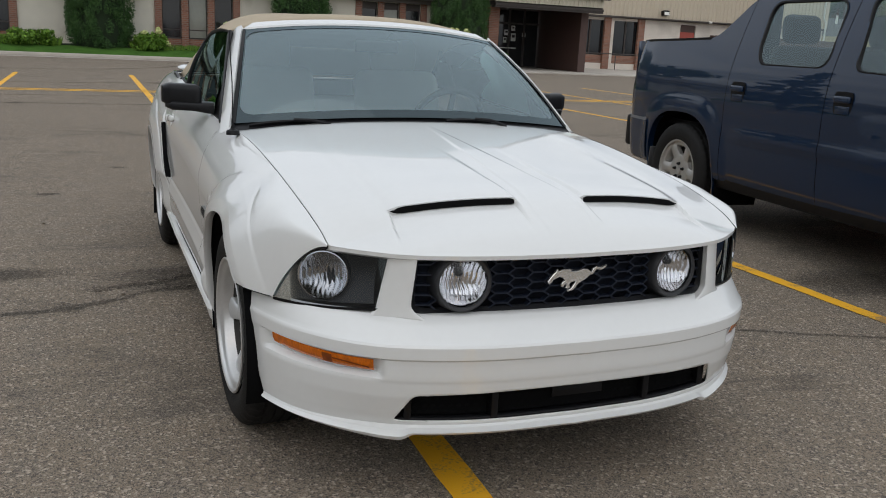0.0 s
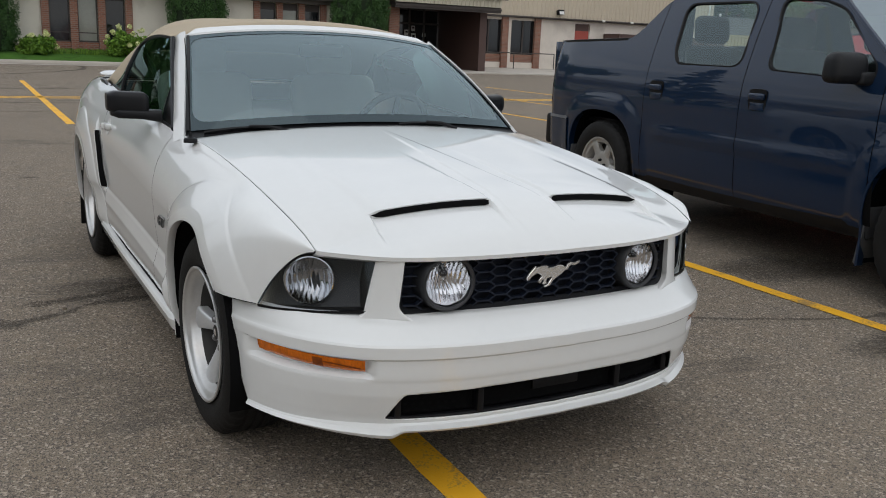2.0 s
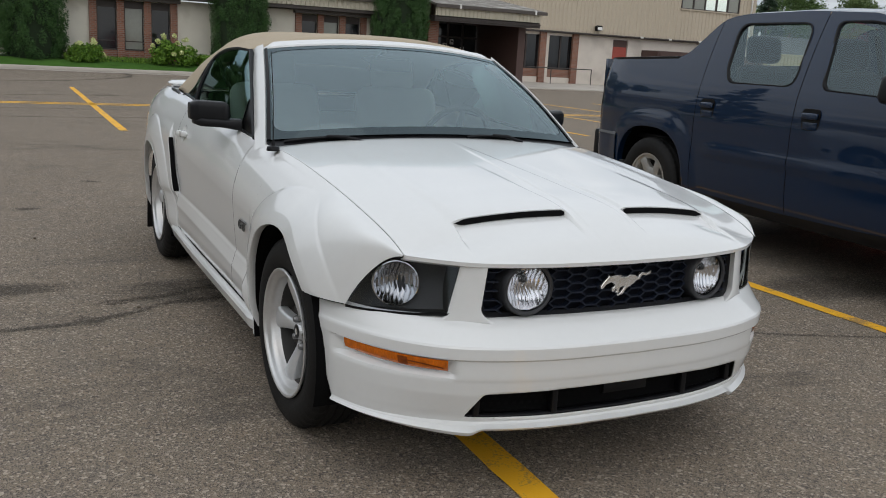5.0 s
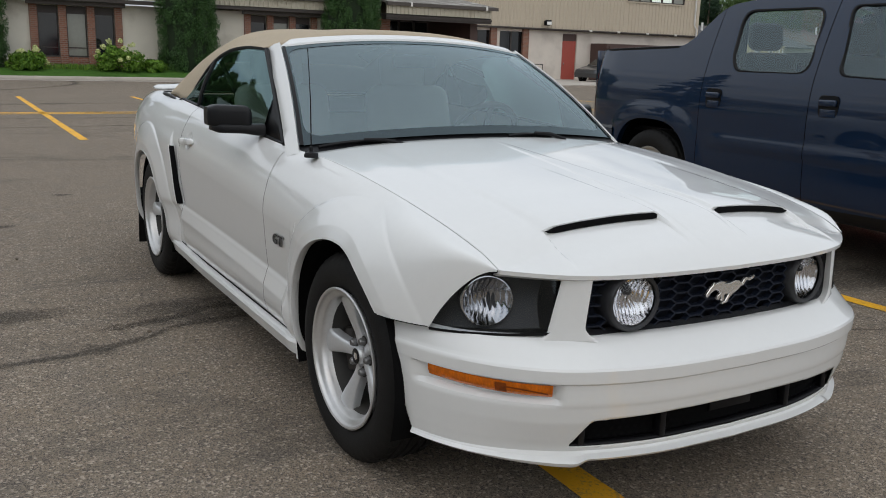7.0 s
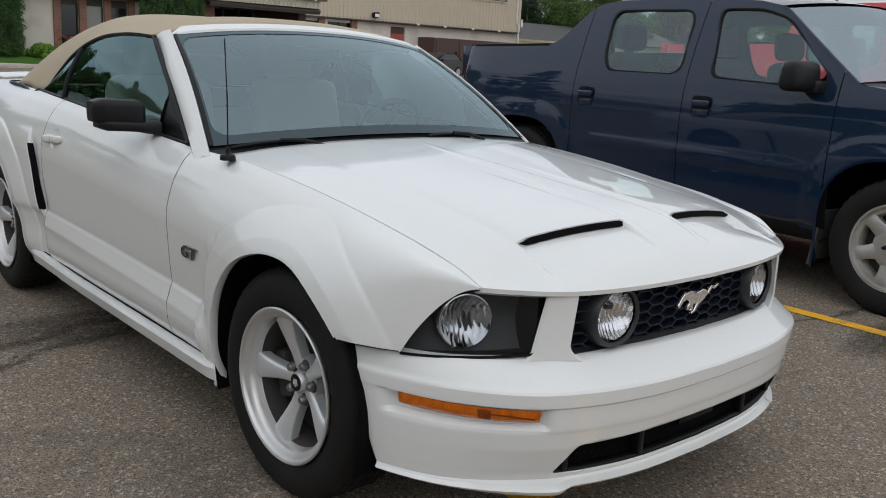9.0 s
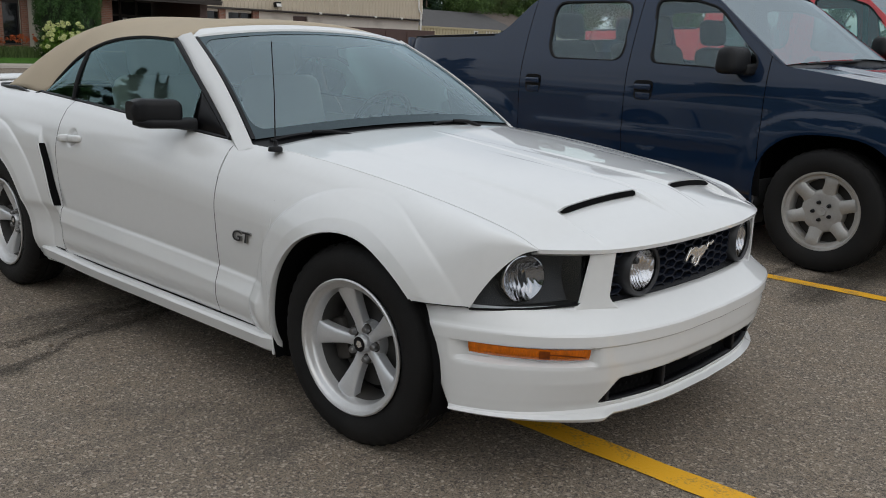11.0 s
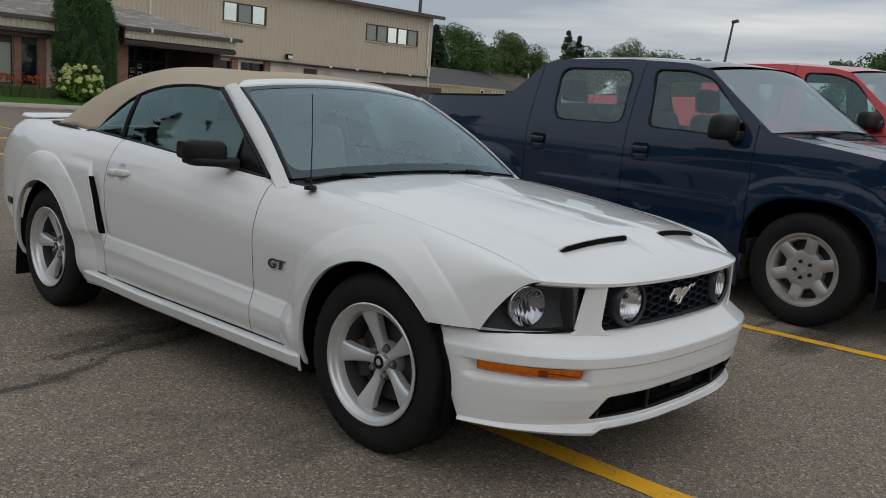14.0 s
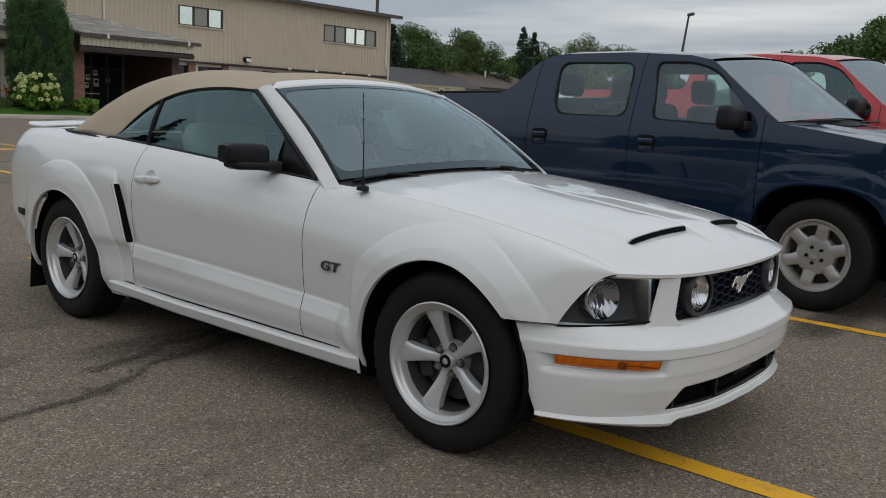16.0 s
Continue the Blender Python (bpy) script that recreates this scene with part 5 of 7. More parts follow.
# rear deck, spoiler, tail
D = []
for y in np.linspace(2.90, 3.74, 26):
    ex, ez = c_bx(y) - 0.003, c_bz(y)
    D.append([(ex * u, y + 0.05 * (1 - u * u) * ss((y - 3.3) / 0.4), ez + 0.018 * (1 - abs(u) ** 2.4)) for u in np.linspace(-1, 1, 30)])
thicken(part("boot_lid", sheet(D), WHITE, convertible, "white boot lid"), 0.004)
sp = []
for u in np.linspace(-1, 1, 41):
    e = 0.35 + 0.65 * ss((1 - abs(u)) / 0.05)
    x, y, z = 0.700 * u, 3.53 + 0.14 * (1 - u * u), 1.066 - 0.012 * abs(u) ** 3
    sp.append([(x, y + 0.095 * e * math.cos(a), z + 0.016 * e * math.copysign(abs(math.sin(a)) ** 0.7, math.sin(a)) + 0.05 * e * 0.1 * math.cos(a)) for a in np.linspace(0, 2 * math.pi, 21)])
sp = [[np.mean(sp[0][:-1], 0)] * 21] + sp + [[np.mean(sp[-1][:-1], 0)] * 21]
part("spoiler", sheet(sp), WHITE, convertible, "white boot spoiler", angle=60)
for sgn in (-1, 1):
    rbox("spoiler_post", (0.05, 0.12, 0.06), (sgn * 0.50, 3.62, 1.04), WHITE, convertible, 0.01)
TL = []
for z in np.linspace(0.56, 1.0, 16):
    t = (z - 0.56) / 0.44
    TL.append([((0.70 - 0.08 * t) * u, 3.735 + 0.10 * (1 - u * u) + 0.05 * math.sin(math.pi * t), z) for u in np.linspace(-1, 1, 24)])
part("tail_panel", sheet(TL), WHITE, convertible)

# cabin
# Unseen dark panels added to stop daylight showing behind the rear seat
span("rear_bulkhead", (-0.70, 2.68, 0.45), (0.70, 2.73, 1.04), DASH, convertible)
span("parcel_shelf", (-0.66, 2.731, 1.00), (0.66, 2.98, 1.035), DASH, convertible)
rbox("dashboard", (1.40, 0.42, 0.20), (0, 0.94, 0.85), DASH, convertible, 0.06, 4)
for x in (-0.37, 0.37):
    st = rbox("front_seat", (0.50, 0.52, 0.20), (x, 1.62, 0.50), SEAT, convertible, 0.06, 4, label="pale leather front seat")
    rbox("backrest", (0.50, 0.16, 0.62), (0, 0.30, 0.34), SEAT, st, 0.07, 4, (-16, 0, 0))
    rbox("headrest", (0.27, 0.10, 0.19), (0, 0.435, 0.72), SEAT, st, 0.045, 4, (-10, 0, 0))
rbox("rear_seat", (1.24, 0.50, 0.62), (0, 2.42, 0.64), SEAT, convertible, 0.08, 4)
wheel_rim = part("steering_wheel", lathe([(0.185 + 0.016 * math.cos(a), 0.016 * math.sin(a)) for a in np.linspace(0, 2 * math.pi, 11)], 36), DASH, convertible, "dark steering wheel")
wheel_rim.matrix_basis = pose(0.37, 1.17, 0.92, 0, 0, 90) @ pose(0, 0, 0, 0, -24, 0)
rbox("wheel_hub", (0.05, 0.16, 0.12), (0.01, 0, 0), DASH, wheel_rim, 0.02)
for a in (90, 210, 330):
    rbox("wheel_spoke", (0.014, 0.03, 0.16), (0, 0.09 * math.cos(radians(a)), 0.09 * math.sin(radians(a))), DASH, wheel_rim, 0.004, 2, (a - 90, 0, 0))
rbox("rear_view_mirror", (0.22, 0.03, 0.06), (0, 1.20, 1.28), DASH, convertible, 0.014, 3)
for sgn in (-1, 1):
    rbox("door_card", (0.03, 1.2, 0.40), (sgn * 0.755, 1.45, 0.72), SEAT, convertible, 0.01)
for x in (-0.16, 0.16):
    tube("belt_strap", [(x * 4.2, 2.06, 1.26), (x * 3.6, 1.98, 1.0), (x * 3.0, 1.9, 0.66)], 0.012, DASH, convertible, 6)

def letters(offset, extrude):
    cu = bpy.data.curves.new("badge", "FONT")
    cu.body, cu.size, cu.extrude, cu.shear, cu.offset = "GT", 0.058, extrude, 0.12, offset
    tmp = bpy.data.objects.new("badge_text", cu)
    scene.collection.objects.link(tmp)
    bpy.context.view_layer.update()
    me = bpy.data.meshes.new_from_object(tmp.evaluated_get(bpy.context.evaluated_depsgraph_get()))
    bpy.data.objects.remove(tmp)
    me.materials.clear()
    me.transform(Matrix.Diagonal((1.40, 0.95, 1, 1)))
    return me


# badge on the front fenders: silver rims round dark faces
for sgn in (-1, 1):
    bd = link("badge", letters(0.0018, 0.003), BADGE, convertible, "grey metal letters GT", smooth=False)
    link("badge_face", letters(-0.0003, 0.0042), LAMPHOUSE, bd, "dark letter faces", smooth=False)
    bx = max(side_x(y, z) for y in (0.50, 0.53, 0.56, 0.59, 0.62) for z in (0.61, 0.65))
    if sgn < 0:
        bd.matrix_basis = Matrix(((0, 0, -1, -bx - 0.004), (-1, 0, 0, 0.625), (0, 1, 0, 0.606), (0, 0, 0, 1)))
    else:
        bd.matrix_basis = Matrix(((0, 0, 1, bx + 0.004), (1, 0, 0, 0.53), (0, 1, 0, 0.606), (0, 0, 0, 1)))


# ---- wheels ----
def tyre_mesh(r, rim, width):
    h = width / 2
    prof = [(rim - 0.008, -h + 0.018), (rim + 0.010, -h + 0.004), (rim + (r - rim) * 0.45, -h - 0.004), (r - 0.030, -h + 0.004), (r - 0.010, -h + 0.018), (r - 0.001, -h + 0.040)]
    for x in np.linspace(-h + 0.045, h - 0.045, 5):
        prof += [(r, x - 0.010), (r, x + 0.010), (r - 0.006, x + 0.012), (r - 0.006, x + 0.020)]
    prof += [(r - 0.002, h - 0.034), (r - 0.012, h - 0.016), (r - 0.04, h - 0.002), (rim, h - 0.014)]
    v, f = lathe(prof, 132)
    # cross grooves in the shoulders of the tread
    k = len(prof)
    for i, (x, y, z) in enumerate(v):
        if prof[i % k][0] > r - 0.012 and abs(x) > width * 0.22 and (i // k) % 3 == 0:
            v[i] = (x, y * 0.984, z * 0.984)
    return v, f


def spoke_mesh(r0, r1, shape, face, deep, n=12, crown=0.0):
    """A rounded spoke along +z. shape(s): its half width; face(s): how far out (-x) its front lies; crown: its roundness."""
    S = []
    for s in np.linspace(0, 1, n):
        r, w, fx = r0 + (r1 - r0) * s, shape(s), face(s)
        if crown:
            S.append([(fx + deep, -w, r)] + [(fx + crown * (1 - math.cos(a)), w * math.sin(a), r) for a in np.linspace(-math.pi / 2, math.pi / 2, 13)] + [(fx + deep, w, r)])
            continue
        S.append([(fx + deep, -w, r), (fx + 0.010, -w, r), (fx + 0.002, -w * 0.72, r), (fx - 0.003, 0, r), (fx + 0.002, w * 0.72, r), (fx + 0.010, w, r), (fx + deep, w, r)])
    return sheet(S)


def car_wheel(parent):
    """Built with its outer face towards -x, centred on the tyre's middle plane."""
    RL = 0.2260
    rim = part("wheel", lathe([(RL - 0.002, -0.094), (RL + 0.005, -0.097), (RL + 0.0065, -0.103), (RL + 0.002, -0.106), (RL - 0.004, -0.103), (RL - 0.007, -0.096), (RL - 0.011, -0.092), (RL - 0.022, -0.088), (RL - 0.0265, -0.082), (RL - 0.029, -0.066), (RL - 0.034, -0.050)], 96), RIMLIP, parent, "five-spoke silver alloy wheel with a polished lip")
    part("barrel", lathe([(RL - 0.034, -0.051), (RL - 0.040, -0.02), (RL - 0.040, 0.10)], 60), BARREL, rim)
    part("tyre", tyre_mesh(0.345, RL + 0.004, 0.222), RUBBER, rim, "black road tyre").location.x = 0.010
    sp = part("spoke", spoke_mesh(0.040, RL - 0.026, curve([0, 0.22, 0.5, 0.8, 1], [0.0215, 0.0205, 0.026, 0.036, 0.044]), curve([0, 0.2, 0.55, 0.85, 1], [-0.036, -0.040, -0.054, -0.064, -0.066]), 0.040, 18, 0.011), ALLOY, rim)
    for k in range(1, 5):
        again(sp, rim, pose(0, 0, 0, 72 * k, 0, 0))
    part("hub", lathe([(0.001, -0.028), (0.034, -0.029), (0.060, -0.030), (0.070, -0.026), (0.074, -0.006), (0.074, 0.02)], 40), ALLOY, rim)
    part("hub_cap", lathe([(0.001, -0.052), (0.020, -0.052), (0.026, -0.050), (0.031, -0.043), (0.033, -0.025)], 32), ALLOY, rim)
    part("cap_disc", lathe([(0.001, -0.0535), (0.0260, -0.0520)], 24), BLACK, rim)
    part("cap_emblem", lathe([(0.001, -0.0555), (0.014, -0.0535)], 5), EMBLEM, rim)
    ln = part("lug_nut", lathe([(0.001, -0.050), (0.009, -0.049), (0.0130, -0.043), (0.0140, -0.026)], 12), LUG, rim)
    # Flat dark discs paint the shade of the recesses round the nuts
    pk = part("lug_pocket", lathe([(0.001, -0.0312), (0.0175, -0.0315), (0.0190, -0.029)], 20), IRON, rim)
    for k in range(5):
        m = pose(0, 0, 0, 36 + 72 * k, 0, 0) @ pose(0, 0, 0.055)
        if k == 0:
            pk.matrix_basis = m
        else:
            again(pk, rim, m)
        if k == 0:
            ln.matrix_basis = m
        else:
            again(ln, rim, m)
    part("brake_disc", lathe([(0.06, 0.012), (0.158, 0.012), (0.160, 0.026)], 40), DISC, rim)
    rbox("brake_caliper", (0.05, 0.07, 0.15), (0.014, 0.140, 0.02), IRON, rim, 0.014, 2)
    # Near-black disc paints the shade behind the spokes
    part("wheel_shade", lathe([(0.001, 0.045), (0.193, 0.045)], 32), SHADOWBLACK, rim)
    return rim


proto = car_wheel(convertible)
proto.matrix_basis = pose(-0.779, AX_F - 0.006, HUB_Z, -18, 0, 2.0)
again(proto, convertible, pose(-0.800, AX_R, HUB_Z, -14, 0, 0), "wheel")
again(proto, convertible, pose(0.795, AX_F, HUB_Z, 10, 0, 182.5), "wheel")
again(proto, convertible, pose(0.800, AX_R, HUB_Z, 55, 0, 180), "wheel")


# ---- the navy pickup and its red neighbour ----
def pickup(name, label, paint, m, rough_wheel, tall=1.0, buttress=True, seats=DARKSEAT, pane=CABGLASS):
    tr = thing(name, label, "pickup truck", m=m)
    WB, HZ, RT, AR, AZ = 3.10, 0.395, 0.388, 0.480, 0.478
    K = tall
    top_z = curve([-0.93, -0.84, -0.60, -0.30, 0.10, 0.34], [1.04, 1.09, 1.135, 1.182, 1.238, 1.268])

    def ztop(y):
        if y <= 0.34:
            return float(top_z(y)) * K
        pts = [(0.34, 1.268), (0.95, 1.712), (1.15, 1.752), (1.70, 1.778), (2.30, 1.770), (2.46, 1.752)]
        pts += [(2.54, 1.728), (2.60, 1.688), (2.68, 1.608), (2.78, 1.512), (2.85, 1.460), (2.92, 1.438), (3.9, 1.408), (4.06, 1.395)] if buttress else [(2.52, 1.66), (2.56, 1.437), (2.66, 1.437), (3.9, 1.408), (4.06, 1.395)]
        return float(np.interp(y, *zip(*pts))) * K

    end_in = curve([-0.93, -0.86, -0.72, -0.45, 0.0, 3.4, 3.8, 3.98, 4.06], [0.26, 0.15, 0.065, 0.015, 0, 0, 0.014, 0.055, 0.13])

    section = curve([0.36, 0.42, 0.52, 0.68, 0.86, 1.00, 1.12, 1.21, 1.28, 1.45, 1.62, 1.76, 1.80], [0.900, 0.930, 0.950, 0.962, 0.971, 0.972, 0.963, 0.948, 0.930, 0.880, 0.820, 0.762, 0.742])

    def xat(y, z):
        zz = z / K
        x = float(section(zz))
        x -= end_in(y)
        for w in (0.0, WB):
            r = (abs(y - w) ** 3 + max(0.0, z - HZ) ** 3) ** (1 / 3)
            x += (0.007 * ss((0.610 - r) / 0.03) + 0.015 * min(1, max(0, (0.60 - r) / 0.11))) * ss((1.03 - zz) / 0.05)
        x += 0.010 * ss((zz - 0.70) / 0.02) * ss((0.82 - zz) / 0.05) * ss((y - 0.5) / 0.2) * ss((2.5 - y) / 0.2)
        return x

    win_f = rounded([(1.335, 1.262 * K), (0.545, 1.232 * K), (0.545, 1.315 * K), (0.900, 1.628 * K), (1.10, 1.690 * K), (1.405, 1.698 * K)], 0.06)
    win_r = rounded([(2.24, 1.268 * K), (1.595, 1.268 * K), (1.615, 1.690 * K), (2.335, 1.690 * K), (2.30, 1.36 * K)], 0.10)
    holes = [squared_hole(0.0, HZ, AR, AZ), squared_hole(WB, HZ, AR, AZ), poly_hole(win_f), poly_hole(win_r)]

    def panel(nm, y0, y1):
        n = max(5, int((y1 - y0) / 0.028))
        P = []
        for y in np.linspace(y0, y1, n):
            z1 = ztop(y)
            P.append([(0, y, z) for z in np.linspace(0.40, z1, 56)])
        P = np.array(P)
        keep = carve(P, holes)
        for i in range(P.shape[0]):
            for j in range(P.shape[1]):
                P[i, j, 0] = xat(P[i, j, 1], P[i, j, 2])
        for sgn in (-1, 1):
            Q = P.copy()
            Q[..., 0] *= sgn
            part(nm, sheet(Q, keep, flip=sgn > 0), paint, tr, angle=40)

    panel("front_fender", -0.93, 0.447)
    panel("front_door", 0.453, 1.522)
    panel("rear_door", 1.528, 2.547)
    panel("bed_side", 2.553, 4.06)
    for sgn in (-1, 1):
        for y in (0.45, 1.525, 2.55):
            J = [[(sgn * (xat(q, z) - 0.010), q, z) for q in (y - 0.03, y, y + 0.03)] for z in np.linspace(0.42, ztop(y) - 0.02, 30)]
            part("door_jamb", sheet(J), SHADOWBLACK, tr)
        for nm, outline in (("front_window", win_f), ("rear_window", win_r)):
            v = [(sgn * (xat(y, z) - 0.010), y, z) for y, z in outline]
            part(nm, (v, [tuple(range(len(v)))]), pane, tr, smooth=False)
            E = []
            c = np.mean(outline, 0)
            for y, z in outline + outline[:1]:
                d = np.array((y, z)) - c
                d = d / np.linalg.norm(d) * 0.016
                E.append([(sgn * (xat(y, z) + 0.002), y + d[0], z + d[1]), (sgn * (xat(y, z) + 0.003), y, z), (sgn * (xat(y, z) - 0.016), y - d[0] * 0.5, z - d[1] * 0.5)])
            part("window_seal", sheet(E, flip=sgn > 0), BLACK, tr)
        for w in (0.0, WB):
            R = []
            for a in np.linspace(-0.35, math.pi + 0.35, 36):
                y, z = w + math.copysign(AR * abs(math.cos(a)) ** (2 / 2.7), math.cos(a)), HZ + math.copysign(AZ * abs(math.sin(a)) ** (2 / 2.7), math.sin(a))
                if z < HZ:
                    y = w + math.copysign(AR, math.cos(a))
                x = xat(max(y, -0.9), max(z, 0.40))
                R.append([(sgn * (x + 0.002), y + 0.006 * math.cos(a), z + 0.006 * math.sin(a)), (sgn * x, y - 0.010 * math.cos(a), z - 0.010 * math.sin(a)), (sgn * (x - 0.06), y, z)])
            part("arch_lip", sheet(R, flip=sgn > 0), paint, tr)
            # Well and its wall: shade put into a near-black colour
            W = [[(sgn * x, w + math.copysign(0.495 * abs(math.cos(a)) ** 0.74, math.cos(a)), HZ + math.copysign(0.495 * abs(math.sin(a)) ** 0.74, math.sin(a))) for x in (0.94, 0.55)] for a in np.linspace(-0.3, math.pi + 0.3, 20)]
            part("wheel_well", sheet(W), SHADOWBLACK, tr)
            part("wheel_well_wall", ([(sgn * 0.55, w - 0.5, 0.25), (sgn * 0.55, w + 0.5, 0.25), (sgn * 0.55, w + 0.5, 0.90), (sgn * 0.55, w - 0.5, 0.90)], [(0, 1, 2, 3)]), SHADOWBLACK, tr)
            rbox("mud_flap", (0.22, 0.02, 0.34), (sgn * 0.84, w + AR - 0.005, 0.36), GREYPLASTIC, tr, 0.006, 2, (7, 0, 0), label="dusty plastic mud guard")
        # handles in their cups, mirror, sill
        for y in (1.365, 2.405):
            cx, cz = xat(y, 1.09 * K), 1.075 * K
            # Black plate paints the shade of the body-coloured hollow behind the handle
            cup = part("handle_cup", prism(rounded([(-0.075, -0.075), (0.075, -0.085), (0.080, 0.060), (-0.080, 0.060)], 0.04), 0.008), BLACK, tr, angle=30)
            cup.matrix_basis = Matrix(((0, sgn * -1, 0, sgn * (cx - 0.002)), (1, 0, 0, y), (0, 0, 1, cz), (0, 0, 0, 1)))
            rbox("door_handle", (0.135, 0.030, 0.044), (0, -0.016, 0.012), paint, cup, 0.013, 3)
            rbox("cup_lip", (0.12, 0.010, 0.050), (0, -0.008, -0.052), paint, cup, 0.004, 2)
        mr = rbox("door_mirror", (0.25, 0.15, 0.175), (sgn * 1.065, 0.64, 1.295 * K), GRAINED, tr, 0.05, 4, (0, 0, sgn * 8), "black door mirror", (0.92, 0.86))
        rbox("mirror_foot", (0.16, 0.08, 0.075), (sgn * -0.125, -0.045, -0.055), GRAINED, mr, 0.02, 3)
        rbox("mirror_glass", (0.15, 0.006, 0.12), (0, 0.071, 0), CHROME, mr, 0.002)
        S = [[(sgn * 0.60, y, 0.40), (sgn * 0.86, y, 0.345), (sgn * 0.915, y, 0.335), (sgn * 0.932, y, 0.355), (sgn * 0.940, y, 0.425)] for y in np.linspace(AR - 0.02, WB - AR + 0.02, 8)]
        part("sill", sheet(S, flip=sgn > 0), BLACK, tr)
        L = [[(sgn * (xat(y, z * K) + 0.004), y, z * K) for z in (0.86, 1.0, 1.15, 1.28)] for y in (3.955, 4.0, 4.05)]
        part("tail_lamp", sheet(L, flip=sgn > 0), REDLENS, tr, "red tail lamp")
        H = [[(sgn * (xat(y, z * K) + 0.005), y, z * K) for z in (0.80, 0.88, 0.98)] for y in (-0.90, -0.82, -0.70)]
        part("headlamp", sheet(H, flip=sgn > 0), CLEAR, tr)
        B = [[(sgn * (xat(y, z) + 0.012), y, z) for z in np.linspace(0.42, 0.74, 8)] + [(sgn * (xat(y, 0.74) - 0.05), y, 0.77)] for y in np.linspace(WB + AR + 0.02, 4.08, 12)]
        part("rear_bumper_corner", sheet(B, flip=sgn > 0), paint, tr, "dark bumper corner")
        S = [[(sgn * (xat(y, 0.74) + 0.014), y, 0.742), (sgn * (xat(y, 0.74) - 0.01), y, 0.785)] for y in np.linspace(WB + AR + 0.03, 4.10, 12)]
        part("bumper_step", sheet(S, flip=sgn > 0), GREYPLASTIC, tr, "grey bumper step")
    # bonnet, windscreen, roof
    Hd = []
    for y in np.linspace(-0.93, 0.30, 24):
        e = xat(y, ztop(y))
        Hd.append([(e * u, y - 0.07 * (1 - u * u) * ss((-0.3 - y) / 0.6), ztop(y) + 0.026 * (1 - abs(u) ** 2.5) + 0.010 * ss((0.62 - abs(u)) / 0.04)) for u in np.linspace(-1, 1, 30)])
    part("bonnet", sheet(Hd), paint, tr, angle=40)
    Wd = []
    for v in np.linspace(0, 1, 12):
        y = 0.36 + 0.62 * v
        zz = ztop(y) - 0.004
        e = xat(y, zz) - 0.03
        Wd.append([(e * u, y - 0.16 * (1 - u * u), zz + (0.05 - 0.004 * v) * (1 - u * u)) for u in np.linspace(-1, 1, 24)])
    part("windscreen", sheet(Wd), SCREEN, tr, "windscreen reflecting the sky")
    for sgn in (-1, 1):
        S = [[(sgn * w[-1][0], w[-1][1], w[-1][2]), (sgn * (w[-1][0] + 0.034), w[-1][1] + 0.02, w[-1][2] + 0.003)] for w in Wd]
        part("pillar_cap", sheet(S, flip=sgn < 0), paint, tr)
    cw = [[(0.93 * u, 0.20 + 0.0 * u, 1.268 * K - 0.02 * u * u), (0.90 * u, 0.38 - 0.16 * (1 - u * u), 1.322 * K - 0.046 * u * u)] for u in np.linspace(-1, 1, 20)]
    part("cowl", sheet(cw), BLACK, tr)
    for xa in (-0.75, 0.05):
        tube("wiper", [(xa, 0.30, 1.285 * K), (xa + 0.35, 0.215, 1.308 * K), (xa + 0.62, 0.205, 1.315 * K)], 0.008, BLACK, tr, 6)
    Rf = []
    for y in np.linspace(0.982, 2.48, 26):
        z0 = ztop(y)
        e = xat(y, z0)
        Rf.append([(e * u, y - 0.16 * (1 - u * u) * ss((1.36 - y) / 0.37), z0 + 0.05 * (1 - abs(u) ** 2.6)) for u in np.linspace(-1, 1, 26)])
    part("roof", sheet(Rf), paint, tr, angle=50)
    # back of the cab, bed and tailgate
    bk = [[(0.74 * u, 2.47, 1.74 * K), (0.86 * u, 2.54, 1.32 * K)] for u in np.linspace(-1, 1, 6)]
    part("rear_glass", sheet(bk), CABGLASS, tr)
    span("cab_back", (-0.90, 2.50, 0.45), (0.90, 2.55, 1.32 * K), paint, tr)
    if buttress:
        for sgn in (-1, 1):
            S = []
            for y in np.linspace(2.46, 2.98, 14):
                z = ztop(y)
                x = xat(y, z)
                S.append([(sgn * x, y, z), (sgn * (x - 0.05), y, z + 0.008), (sgn * (x - 0.16), y + 0.03, z - 0.02), (sgn * (x - 0.17), y + 0.04, z - 0.4)])
            part("buttress", sheet(S, flip=sgn < 0), paint, tr, angle=60)
    for sgn in (-1, 1):
        S = []
        for y in np.linspace(2.6 if not buttress else 2.93, 4.05, 12):
            z = ztop(y)
            x = xat(y, z)
            S.append([(sgn * (x + 0.004), y, z - 0.014), (sgn * (x + 0.004), y, z + 0.006), (sgn * (x - 0.04), y, z + 0.010), (sgn * (x - 0.13), y, z + 0.004), (sgn * (x - 0.13), y, z - 0.5)])
        part("bed_rail", sheet(S, flip=sgn < 0), BLACK, tr, "black bed rail cap")
    span("bed_floor", (-0.82, 2.55, 0.74), (0.82, 3.98, 0.78), BLACK, tr)
    tg = [[((0.965 - end_in(4.06)) * u, 4.035 + 0.05 * (1 - u ** 4), z * K) for u in np.linspace(-1, 1, 12)] for z in np.linspace(0.74, 1.40, 8)]
    thicken(part("tailgate", sheet(tg), paint, tr), 0.05)
    rbox("rear_bumper", (1.76, 0.14, 0.28), (0, 4.06, 0.62), BLACK, tr, 0.03)
